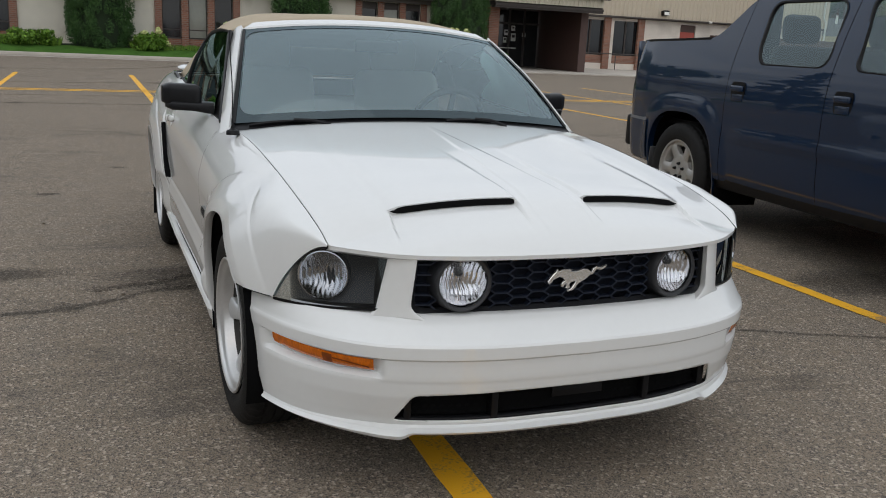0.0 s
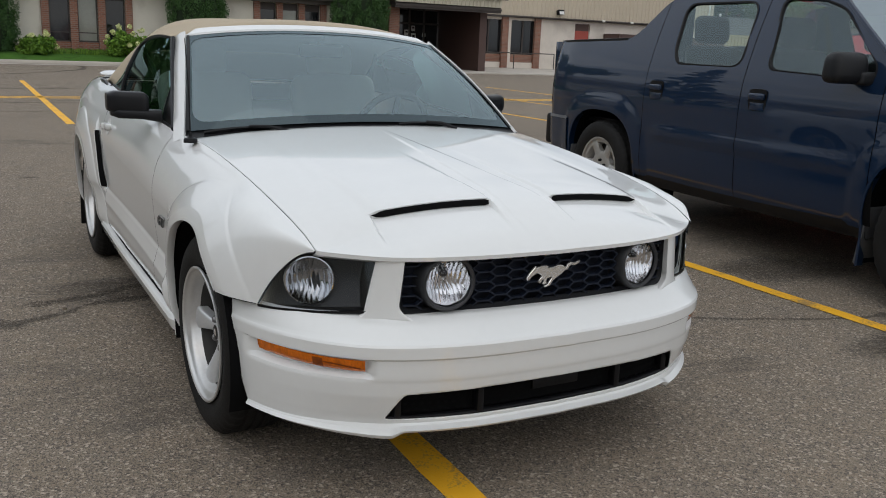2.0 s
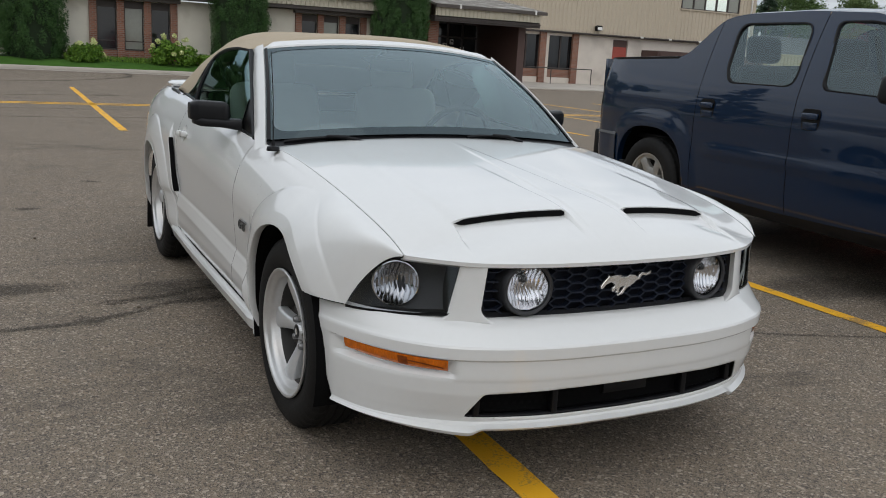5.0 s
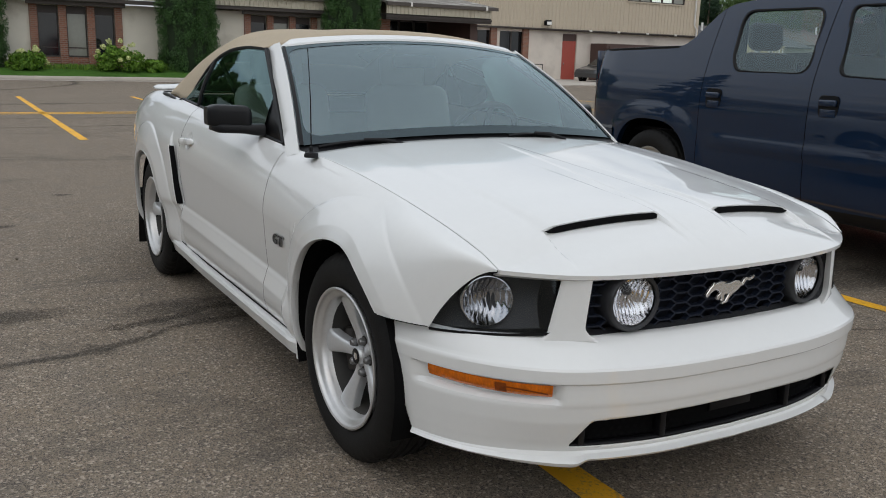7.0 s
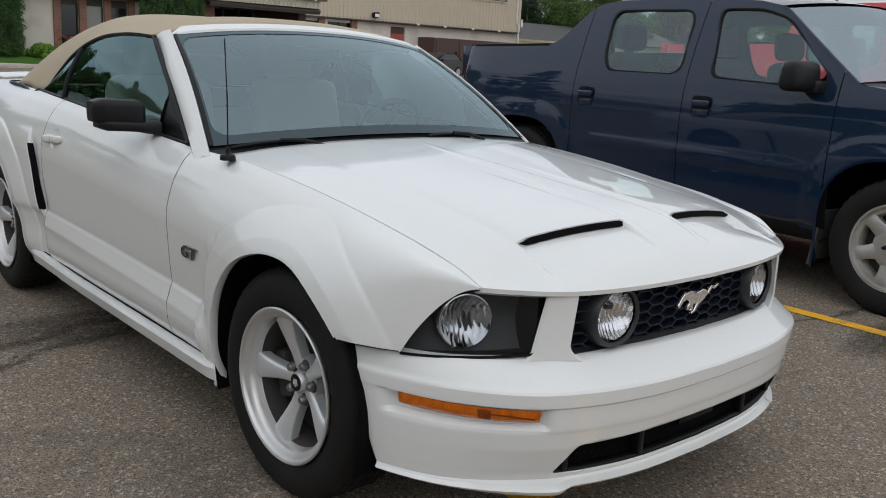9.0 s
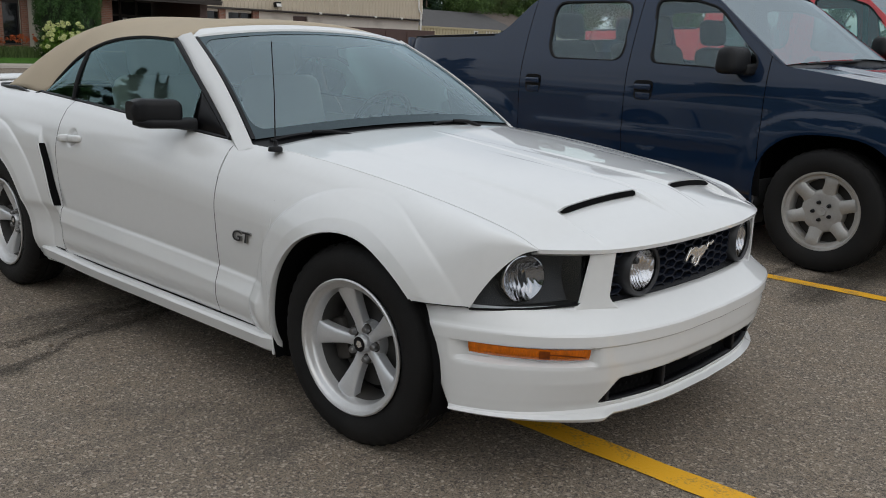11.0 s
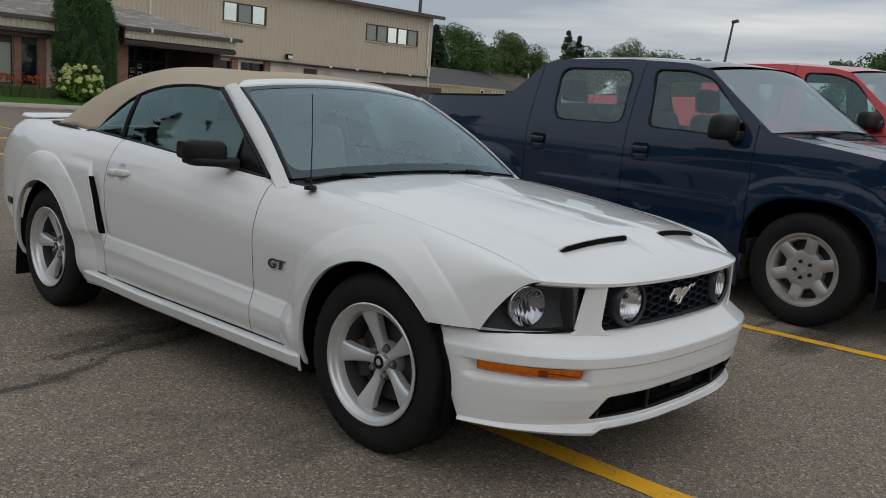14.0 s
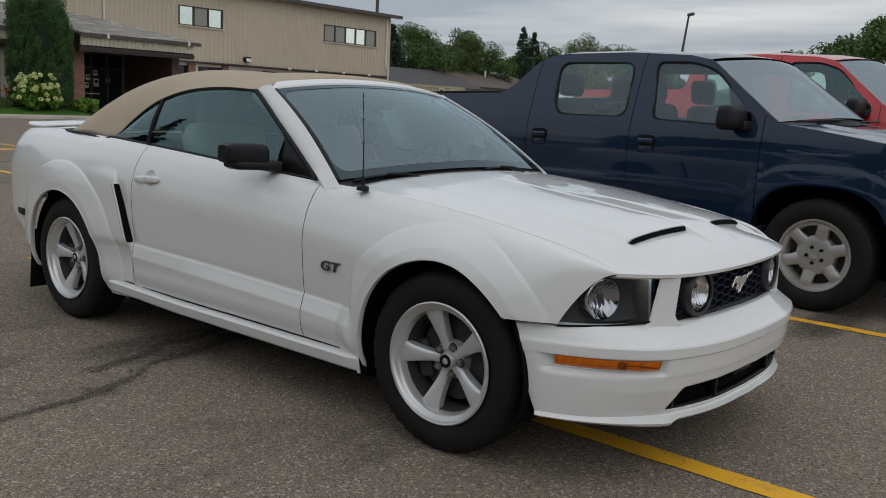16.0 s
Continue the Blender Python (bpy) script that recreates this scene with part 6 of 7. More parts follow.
    fr = [[(0.74 * u, -0.94 - 0.09 * (1 - u * u), z * K) for u in np.linspace(-1, 1, 16)] for z in (0.42, 0.60, 0.72, 0.74, 0.98, 1.05)]
    part("front_panel", sheet(fr), paint, tr)
    for z in (0.80, 0.87, 0.94):
        rbox("grille_bar", (1.10, 0.05, 0.03), (0, -1.03, z * K), CHROME, tr, 0.008)
    rbox("front_bumper", (1.62, 0.16, 0.22), (0, -1.0, 0.55), paint, tr, 0.05, 3)
    # under and inside
    # Near-black blocks added to fill the unseen underside and stop light
    span("chassis", (-0.62, 0.44, 0.36), (0.62, 2.64, 0.46), SHADOWBLACK, tr)
    span("engine_bay", (-0.54, -0.86, 0.36), (0.54, 0.45, 1.0 * K), SHADOWBLACK, tr)
    span("rear_frame", (-0.54, 2.6, 0.40), (0.54, 4.0, 0.72), SHADOWBLACK, tr)
    rbox("dashboard", (1.60, 0.36, 0.24), (0, 0.56, 1.10 * K), DASH, tr, 0.06, 3)
    for sgn in (-1, 1):
        rbox("door_card", (0.04, 1.98, 0.75), (sgn * 0.90, 1.48, 0.84 * K), DASH, tr, 0.01)
    for y, zr in ((1.30, 0.0), (2.15, 0.02)):
        for x in (-0.42, 0.42):
            st = rbox("seat", (0.52, 0.50, 0.20), (x, y, 0.84 * K), seats, tr, 0.06, 3, label="dark cloth seat")
            rbox("backrest", (0.50, 0.16, 0.58), (0, 0.27, 0.26 + zr), seats, st, 0.07, 3, (-12, 0, 0))
            rbox("headrest", (0.30, 0.12, 0.21), (0, 0.36, 0.665 + zr), seats, st, 0.055, 4, (-8, 0, 0))
            for q in (-0.06, 0.06):
                tube("headrest_post", [(q, 0.34, 0.48), (q, 0.355, 0.62)], 0.007, CHROME, st, 6)
    swh = part("steering_wheel", lathe([(0.19 + 0.016 * math.cos(a), 0.016 * math.sin(a)) for a in np.linspace(0, 2 * math.pi, 9)], 28), DASH, tr)
    swh.matrix_basis = pose(0.42, 0.86, 1.16 * K, 0, 0, 90) @ pose(0, 0, 0, 0, -28, 0)
    # wheels with six broad spokes
    RL = 0.243
    rim = part("wheel", lathe([(RL, -0.100), (RL + 0.010, -0.106), (RL + 0.006, -0.114), (RL - 0.006, -0.112), (RL - 0.012, -0.098), (RL - 0.020, -0.094), (RL - 0.034, -0.094), (RL - 0.040, -0.084), (RL - 0.042, 0.10)], 60), DULLALLOY, tr, "dusty silver six-spoke wheel")
    part("tyre", tyre_mesh(RT, RL + 0.006, 0.245), RUBBER, rim)
    spk = part("spoke", spoke_mesh(0.108, RL - 0.026, curve([0, 0.3, 0.7, 1], [0.050, 0.042, 0.040, 0.047]), curve([0, 0.35, 0.75, 1], [-0.084, -0.092, -0.100, -0.098]), 0.045), rough_wheel, rim)
    for k in range(1, 6):
        again(spk, rim, pose(0, 0, 0, 60 * k, 0, 0))
    part("hub", lathe([(0.001, -0.090), (0.028, -0.092), (0.030, -0.084), (0.085, -0.082), (0.112, -0.086), (0.130, -0.080), (0.136, -0.066), (0.137, -0.03)], 48), rough_wheel, rim)
    nut = part("lug_nut", lathe([(0.001, -0.106), (0.009, -0.104), (0.012, -0.09), (0.014, -0.08)], 10), BLACK, rim)
    for k in range(5):
        mm = pose(0, 0, 0, 36 + 72 * k, 0, 0) @ pose(0, 0, 0.057)
        if k == 0:
            nut.matrix_basis = mm
        else:
            again(nut, rim, mm)
    # Dark disc painted as the shade seen between the broad spokes
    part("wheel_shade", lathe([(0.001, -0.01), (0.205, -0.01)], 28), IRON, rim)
    rim.matrix_basis = pose(-0.86, 0, HZ - 0.006, 12, 0, 0)
    again(rim, tr, pose(-0.86, WB, HZ - 0.006, 33, 0, 0), "wheel")
    again(rim, tr, pose(0.86, 0, HZ - 0.006, 50, 0, 180), "wheel")
    again(rim, tr, pose(0.86, WB, HZ - 0.006, 5, 0, 180), "wheel")
    return tr


pickup("pickup_truck", "glossy navy crew-cab pickup truck with black mirrors", NAVY, pose(3.86, -0.24, 0, 0, 0, -3.9), DULLALLOY)
pickup("pickup_truck", "bright red pickup truck parked beyond the navy one", RED, pose(6.95, -0.20, 0, 0, 0, -2.5), DULLALLOY, 1.115, False, DARKSEAT, SIDEGLASS)


def hatchback(m):
    """A small dark car far off: body, cabin, glass, wheels."""
    c = thing("parked_car", "dark grey hatchback parked in front of a shed", "car", m=m)
    body = []
    for x in np.linspace(-0.90, 0.90, 14):
        e = 1 - (abs(x) / 0.90) ** 6
        body.append([(x, y * (0.97 + 0.03 * e), z) for y, z in ((-2.1, 0.30), (-2.15, 0.55), (-2.0, 0.78), (-1.2, 0.95), (-0.9, 0.98), (1.7, 1.02), (2.05, 0.95), (2.1, 0.35))])
    part("body", sheet(body), GREYCAR, c)
    for sgn in (-1, 1):
        part("body_side", ([(sgn * 0.90, y, z) for y, z in ((-2.06, 0.30), (-2.10, 0.55), (-1.95, 0.78), (-1.2, 0.95), (-0.9, 0.98), (1.7, 1.02), (2.0, 0.95), (2.05, 0.35))], [tuple(range(8))]), GREYCAR, c, smooth=False)
        part("side_window", ([(sgn * (0.86 - 0.2 * (z - 1.0)), y, z) for y, z in ((-0.75, 1.0), (-0.1, 1.40), (1.1, 1.42), (1.6, 1.06))], [(0, 1, 2, 3)]), DARKGLASS, c, smooth=False)
        for y in (-1.35, 1.3):
            w = part("wheel", lathe([(0.001, -0.10), (0.20, -0.11), (0.22, -0.115)], 24), DULLALLOY, c)
            part("tyre", lathe([(0.215, -0.11), (0.26, -0.12), (0.325, -0.10), (0.33, 0.0), (0.325, 0.1), (0.2, 0.1)], 28), RUBBER, w)
            w.matrix_basis = pose(sgn * 0.82, y, 0.33, 0, 0, 0 if sgn < 0 else 180)
        rbox("door_mirror", (0.18, 0.10, 0.13), (sgn * 0.98, -0.55, 1.04), BLACK, c, 0.03)
    cab = [[(x * (1 - 0.10 * (z - 1) / 0.45), y, z + 0.04 * (1 - (x / 0.88) ** 2)) for y, z in ((-1.0, 0.97), (-0.15, 1.42), (1.15, 1.45), (1.85, 1.0))] for x in np.linspace(-0.86, 0.86, 10)]
    part("cabin", sheet(cab), GREYCAR, c)
    ws = [[(x * 0.9, y, z + 0.04) for y, z in ((-0.93, 1.01), (-0.22, 1.40))] for x in np.linspace(-0.86, 0.86, 6)]
    part("windscreen", sheet(ws), DARKGLASS, c)


hatchback(pose(35.0, 41.5, 0, 0, 0, -78))


# ---- the office and shop building ----
WALL_Y, STEEL_Y = 38.0, 45.0


def wall_with_holes(name, x0, x1, z0, z1, y, thick, holes, material, label="", rib=0.0):
    """An upright wall along x, with openings (x0, x1, z0, z1) right through it; ribbed if wanted."""
    xs = sorted({x0, x1, *[h[0] for h in holes], *[h[1] for h in holes]})
    v, f, ribs, shared = [], [], [], {}

    def block(a, b, c, d):
        k = len(v)
        v.extend([(p, q, r) for p in (a, b) for q in (y, y + thick) for r in (c, d)])
        f.extend([tuple(k + i for i in q) for q in ((0, 1, 3, 2), (4, 6, 7, 5), (0, 4, 5, 1), (2, 3, 7, 6), (0, 2, 6, 4), (1, 5, 7, 3))])
        if rib:
            x = a + rib * 0.3
            while x + rib * 0.5 < b:
                ribs.append((x, c, d))
                x += rib

    for a, b in zip(xs, xs[1:]):
        cuts = sorted([h for h in holes if h[0] <= a and h[1] >= b], key=lambda h: h[2])
        z = z0
        for h in cuts:
            if h[2] > z:
                block(a, b, z, h[2])
            z = h[3]
        if z < z1:
            block(a, b, z, z1)
    ob = part(name, (v, f), material, smooth=False)
    for x, c, d in ribs:
        key = round(d - c, 3)
        if key not in shared:
            q = [(p, s, z) for z in (0, d - c) for p, s in ((0, 0), (rib * 0.12, -0.034), (rib * 0.38, -0.034), (rib * 0.5, 0))]
            shared[key] = part("rib", (q, [(i, i + 1, i + 5, i + 4) for i in range(3)]), material, ob, smooth=False)
            shared[key].location = (x, y - 0.001, c)
        else:
            again(shared[key], ob, Matrix.Translation((x, y - 0.001, c)))
    return tagged(ob, label, "wall", kind="structure")


groups = [(-7.35, -3.75), (1.6, 5.22), (10.55, 14.08)]
holes = []
for a, b in groups:
    w = (b - a - 4 * 0.30) / 3
    for k in range(3):
        x = a + 0.30 + k * (w + 0.30)
        holes.append((x, x + w, 0.35, 2.92))
wall_with_holes("wall_front", -72, 17.2, 0, 3.05, WALL_Y, 0.30, holes, STUCCO, "cream stucco wall with grey and rusty stains")
for g, (a, b) in enumerate(groups):
    w = (b - a - 4 * 0.30) / 3
    for k in range(4):
        x = a + k * (w + 0.30)
        p = span("brick_pier", (x, WALL_Y - 0.10, 0), (x + 0.30, WALL_Y + 0.02, 3.0), BRICK)
        tagged(p, "red brick pier between office windows", "pier", "brick piers", kind="structure")
    for k in range(3):
        x = a + 0.30 + k * (w + 0.30)
        win = thing("window", "tall dark office window in a brown frame above a brick panel", "window", "office windows", kind="structure")
        span("brick_panel", (x, WALL_Y + 0.06, 0.35), (x + w, WALL_Y + 0.20, 0.84), BRICK, win)
        span("pane", (x + 0.05, WALL_Y + 0.14, 0.90), (x + w - 0.05, WALL_Y + 0.16, 2.60), BLIND if k == 1 else DARKGLASS, win, label="pane with pale blinds behind" if k == 1 else "")
        span("top_panel", (x, WALL_Y + 0.10, 2.60), (x + w, WALL_Y + 0.18, 2.92), BROWN, win)
        for q in (x, x + w - 0.05):
            span("window_frame", (q, WALL_Y + 0.08, 0.84), (q + 0.05, WALL_Y + 0.18, 2.60), BROWN, win)
        span("window_sill", (x, WALL_Y + 0.04, 0.84), (x + w, WALL_Y + 0.18, 0.90), BROWN, win)
        span("mullion", (x + 0.05, WALL_Y + 0.12, 1.20), (x + w - 0.05, WALL_Y + 0.17, 1.24), BROWN, win)
    t = span("trim", (a - 0.1, WALL_Y - 0.35, 2.93), (b + 0.1, WALL_Y - 0.02, 3.16), GUTTER)
    tagged(t, "grey metal hood above office windows", "trim", kind="structure")
t = span("trim", (-72, WALL_Y - 0.7, 3.10), (23.0, WALL_Y + 0.1, 3.24), BROWN)
tagged(t, "dark brown soffit under the eaves", "soffit", kind="structure")
for a, b, y in ((-72, 17.1, WALL_Y - 0.72), (17.1, 23.05, WALL_Y - 1.42)):
    wall_with_holes("trim_band", a, b, 3.26, 3.64, y, 0.05, [], STEELPALE, "pale ribbed steel band under the gutter", 0.22)
for z, y in ((3.02, -1.34), (3.12, -1.40)):
    t = span("trim", (17.1, WALL_Y + y, z - 0.03), (23.1, WALL_Y - 0.9, z + 0.07), BROWN)
    tagged(t, "dark stepped canopy fascia", "fascia", kind="structure")
c = span("canopy_ceiling", (17.1, WALL_Y - 1.3, 3.20), (23.1, 45.0, 3.27), BROWN)
tagged(c, "dark canopy ceiling over the entrance", "ceiling", kind="structure")
g = thing("gutter", "dark brown roof gutter with pale brackets", "gutter", kind="structure")
span("trough", (-72, WALL_Y - 0.92, 3.64), (17.05, WALL_Y - 0.74, 3.80), GUTTER, g)
span("trough", (17.05, WALL_Y - 1.60, 3.64), (23.35, WALL_Y - 1.44, 3.80), GUTTER, g)
for x, y in ((-6, -0.94), (3.0, -0.94), (9.6, -0.94), (18.3, -1.62), (22.6, -1.62)):
    span("bracket", (x, WALL_Y + y, 3.62), (x + 0.10, WALL_Y + y + 0.2, 3.84), WHITEMETAL, g)
# shingled lean-to roof with a hipped end
v = [(-72, WALL_Y - 0.9, 3.80), (17.05, WALL_Y - 0.9, 3.80), (17.05, WALL_Y - 1.6, 3.80), (23.3, WALL_Y - 1.6, 3.80), (23.3, STEEL_Y, 3.80), (20.6, STEEL_Y - 2.2, 5.10), (18.6, STEEL_Y, 5.50), (-72, STEEL_Y, 5.50), (17.05, STEEL_Y, 5.50)]
r = part("roof", (v, [(0, 1, 8, 7), (2, 3, 5, 6, 8), (3, 4, 6, 5)]), SHINGLE, smooth=False)
tagged(r, "weathered grey shingle roof mottled with pale patches", "roof", kind="structure")
thicken(r, 0.10)
t = span("trim", (-72, STEEL_Y - 0.12, 5.46), (19.2, STEEL_Y - 0.002, 5.56), WHITEMETAL)
tagged(t, "pale flashing strip above the shingles", "flashing", kind="structure")
# entrance
w = span("wall_entrance_left", (17.2, WALL_Y - 0.5, 0), (17.75, STEEL_Y, 3.2), BRICK)
tagged(w, "red brick pier beside the entrance", "pier", kind="structure")
w = span("wall_entrance_right", (22.3, WALL_Y - 0.6, 0), (22.72, 43.5, 3.2), BRONZE)
tagged(w, "bronze panelled side wall of the entrance", "wall", kind="structure")
w = span("wall_entrance_pier", (22.72, 40.3, 0), (24.0, STEEL_Y + 0.3, 3.2), BRICK)
tagged(w, "red brick pier at the entrance corner", "pier", kind="structure")
ent = thing("entrance_door", "dark glazed double entrance doors with notices", "door", kind="structure")
for k in range(5):
    x = 17.75 + k * 0.91
    span("glass", (x + 0.06, 42.0, 0.12), (x + 0.85, 42.03, 2.35), DARKGLASS, ent)
    span("transom_glass", (x + 0.06, 42.0, 2.45), (x + 0.85, 42.03, 3.1), DARKGLASS, ent)
    span("mullion", (x - 0.05, 41.94, 0), (x + 0.06, 42.08, 3.2), BROWN, ent)
span("transom", (17.75, 41.94, 2.35), (22.3, 42.08, 2.45), BROWN, ent)
span("kick_rail", (17.75, 41.94, 0.0), (22.3, 42.08, 0.12), BROWN, ent)
span("push_bar", (19.0, 41.86, 1.05), (20.9, 41.90, 1.10), WHITEMETAL, ent)
for x, z, wd, h in ((20.2, 1.75, 0.26, 0.30), (20.62, 2.0, 0.22, 0.28), (20.62, 1.45, 0.28, 0.42), (21.3, 1.7, 0.2, 0.2), (20.15, 1.35, 0.2, 0.3)):
    n = span("notice", (x, 41.965, z), (x + wd, 41.992, z + h), PAPER, ent)
    span("print_bar", (x + wd * 0.2, 41.958, z + h * 0.45), (x + wd * 0.8, 41.964, z + h * 0.8), INK, ent)
sg = thing("wall_sign", "small white sign with a black symbol on brick", "sign")
span("plate", (23.2, 40.26, 1.92), (23.62, 40.296, 2.50), PAPER, sg)
rbox("symbol_bar", (0.20, 0.004, 0.22), (23.41, 40.256, 2.27), INK, sg, 0.0)
span("print_bar", (23.27, 40.254, 2.0), (23.55, 40.259, 2.05), INK, sg)
# lower storey under the steel
wall_with_holes("wall_lower", 24.0, 46.0, 0, 3.25, STEEL_Y + 0.30, 0.3, [(26.7, 28.6, 0.4, 3.0), (29.3, 31.1, 0.4, 3.0), (34.25, 35.45, 0, 3.0)], PINKWALL, "pale painted block wall with faint stains")
for x in (24.0, 26.25, 28.55, 31.0):
    p = span("brick_pier", (x, STEEL_Y + 0.14, 0), (x + 0.45, STEEL_Y + 0.32, 3.2), BRICK)
    tagged(p, "red brick pier under the upper storey", "pier", "brick piers", kind="structure")
for a, b in ((26.7, 28.6), (29.3, 31.1)):
    win = thing("window", "dark window between brick piers", "window", "lower windows", kind="structure")
    span("pane", (a, STEEL_Y + 0.42, 0.9), (b, STEEL_Y + 0.45, 3.0), DARKGLASS, win)
    span("panel", (a, STEEL_Y + 0.36, 0.4), (b, STEEL_Y + 0.46, 0.9), BRICK, win)
    span("mullion", ((a + b) / 2 - 0.05, STEEL_Y + 0.36, 0.9), ((a + b) / 2 + 0.05, STEEL_Y + 0.46, 3.0), BROWN, win)
    for q in (a, b - 0.06):
        span("window_frame", (q, STEEL_Y + 0.36, 0.9), (q + 0.06, STEEL_Y + 0.46, 3.0), BROWN, win)
dr = thing("side_door", "red steel side door with a dark transom", "door", kind="structure")
span("leaf", (34.3, STEEL_Y + 0.36, 0.02), (35.4, STEEL_Y + 0.42, 2.55), REDDOOR, dr)
span("transom", (34.3, STEEL_Y + 0.36, 2.55), (35.4, STEEL_Y + 0.42, 3.0), BRONZE, dr)
rbox("handle", (0.05, 0.08, 0.14), (34.42, STEEL_Y + 0.33, 1.05), CHROME, dr, 0.01)
rl = thing("handrail", "thin dark metal handrail beside the wall", "handrail")
tube("rail", [(25.5, 43.6, 1.0), (31.5, 43.6, 1.0)], 0.03, BROWN, rl, 6)
for x in (25.5, 28.5, 31.5):
    tube("post", [(x, 43.6, 0), (x, 43.6, 1.0)], 0.03, BROWN, rl, 6)
# upper storey
UH = [(27.75, 30.85, 5.36, 6.52), (39.4, 44.5, 5.34, 6.50), (15.6, 18.4, 6.2, 7.1)]
wall_with_holes("wall_steel", 9.0, 46.1, 3.28, 7.65, STEEL_Y, 0.35, UH, STEEL, "tan ribbed steel upper wall", 0.30)
w = span("wall_steel_end", (45.9, STEEL_Y + 0.35, 0), (46.08, 75, 7.6), STEEL)
tagged(w, "tan steel end wall", "wall", kind="structure")
s = span("trim", (24.0, STEEL_Y - 0.05, 3.16), (46.15, STEEL_Y + 0.30, 3.28), BROWN)
tagged(s, "dark soffit edge under the steel wall", "trim", kind="structure")
pp = thing("wall_pipe", "dark pipe run with white clamps under the steel wall", "pipe")
tube("pipe", [(29.5, STEEL_Y - 0.12, 3.22), (45.5, STEEL_Y - 0.12, 3.22)], 0.05, BROWN, pp, 8)
for x in (36.2, 38.6, 41.2, 43.8):
    rbox("clamp", (0.22, 0.12, 0.14), (x, STEEL_Y - 0.14, 3.24), WHITEMETAL, pp, 0.02)
rf = part("roof_main", ([(8.5, STEEL_Y - 0.5, 7.62), (46.7, STEEL_Y - 0.5, 7.62), (46.7, 75, 9.2), (8.5, 75, 9.2)], [(0, 1, 2, 3)]), GUTTER, smooth=False)
thicken(tagged(rf, "shallow brown metal roof", "roof", kind="structure"), 0.12, 1)
t = span("trim", (8.5, STEEL_Y - 0.62, 7.55), (46.75, STEEL_Y - 0.40, 7.78), GUTTER)
tagged(t, "brown roof-edge gutter", "gutter", kind="structure")
for x0, x1, z0, z1, n, pale in ((27.75, 30.85, 5.36, 6.52, 3, (0, 2)), (39.4, 44.5, 5.34, 6.50, 5, (2, 3)), (15.6, 18.4, 6.2, 7.1, 3, (0, 2))):
    win = thing("window", "wide upper window with pale sky-lit and grey panes", "window", "upper windows", kind="structure")
    p = (x1 - x0) / n
    for k in range(n):
        span("pane", (x0 + k * p + 0.05, STEEL_Y + 0.04, z0 + 0.06), (x0 + (k + 1) * p - 0.05, STEEL_Y + 0.07, z1 - 0.06), PALEGLASS if k in pale else BLIND, win)
        span("mullion", (x0 + k * p - 0.05, STEEL_Y - 0.02, z0), (x0 + k * p + 0.05, STEEL_Y + 0.10, z1), BROWN, win)
    span("mullion", (x1 - 0.05, STEEL_Y - 0.02, z0), (x1 + 0.05, STEEL_Y + 0.10, z1), BROWN, win)
    for z in (z0, z1 - 0.06):
        span("window_frame", (x0 - 0.05, STEEL_Y - 0.02, z), (x1 + 0.05, STEEL_Y + 0.10, z + 0.06), BROWN, win)
    span("window_sill", (x0 - 0.1, STEEL_Y - 0.10, z0 - 0.08), (x1 + 0.1, STEEL_Y + 0.05, z0), STEEL, win)
fl = thing("flood_lamp", "small black flood lamp on the steel wall", "lamp")
rbox("head", (0.45, 0.30, 0.30), (32.62, STEEL_Y - 0.22, 3.62), BLACK, fl, 0.04, 2, (-15, 0, 0))
rbox("lens", (0.36, 0.02, 0.20), (32.62, STEEL_Y - 0.385, 3.59), WHITEMETAL, fl, 0.005, 2, (-15, 0, 0))
for x in (45.6, 22.9):
    dp = thing("downpipe", "pale rain downpipe on the steel wall", "pipe")
    tube("pipe", [(x, STEEL_Y - 0.10, 7.5), (x, STEEL_Y - 0.10, 4.0 if x > 40 else 4.6), (x + 0.25 * (x > 40), STEEL_Y - 0.1, 3.7 if x > 40 else 4.3), (x + 0.25 * (x > 40), STEEL_Y - 0.1, 2.4 if x > 40 else 4.2)], 0.06, WHITEMETAL, dp, 8)
vp = tube("vent_pipe", [(45.6, STEEL_Y + 1, 7.6), (45.6, STEEL_Y + 1, 9.4)], 0.13, GUTTER, None, 10)
tagged(vp, "grey metal vent pipe on the roof", "vent")
# brown shed and container beside the building
sh = thing("shed", "brown metal shed with double doors", "shed")
span("body", (36.6, 43.6, 0), (46.0, 45.25, 2.45), BRONZE, sh)
for x in (36.8, 38.9, 41.0, 43.1):
    span("door", (x, 43.55, 0.1), (x + 1.9, 43.61, 2.3), BRONZE, sh)
    rbox("latch", (0.12, 0.06, 0.2), (x + 1.75, 43.5, 1.5), BLACK, sh, 0.01)
cn = thing("shipping_container", "beige ribbed steel shipping container", "container")
v, f = [], []
for i in range(60):
    x = 46.6 + i * 0.175
    d = 0.05 if i % 2 else 0
    v += [(x, 46.4 - d, 0.1), (x + 0.12, 46.4 - d, 0.1), (x + 0.12, 46.4 - d, 2.75), (x, 46.4 - d, 2.75)]
    f.append((4 * i, 4 * i + 1, 4 * i + 2, 4 * i + 3))
    if i:
        f.append((4 * i - 3, 4 * i, 4 * i + 3, 4 * i - 2))
part("side", (v, f), CONTAINER, cn, smooth=False)
span("box", (46.5, 46.42, 0.0), (57.0, 48.8, 2.85), CONTAINER, cn)
span("top_rail", (46.5, 46.32, 2.72), (57.1, 46.45, 2.88), CONTAINER, cn)
span("notice", (53.6, 46.28, 2.2), (54.1, 46.31, 2.7), PAPER, cn)
span("print_bar", (53.7, 46.26, 2.4), (54.0, 46.275, 2.6), INK, cn)
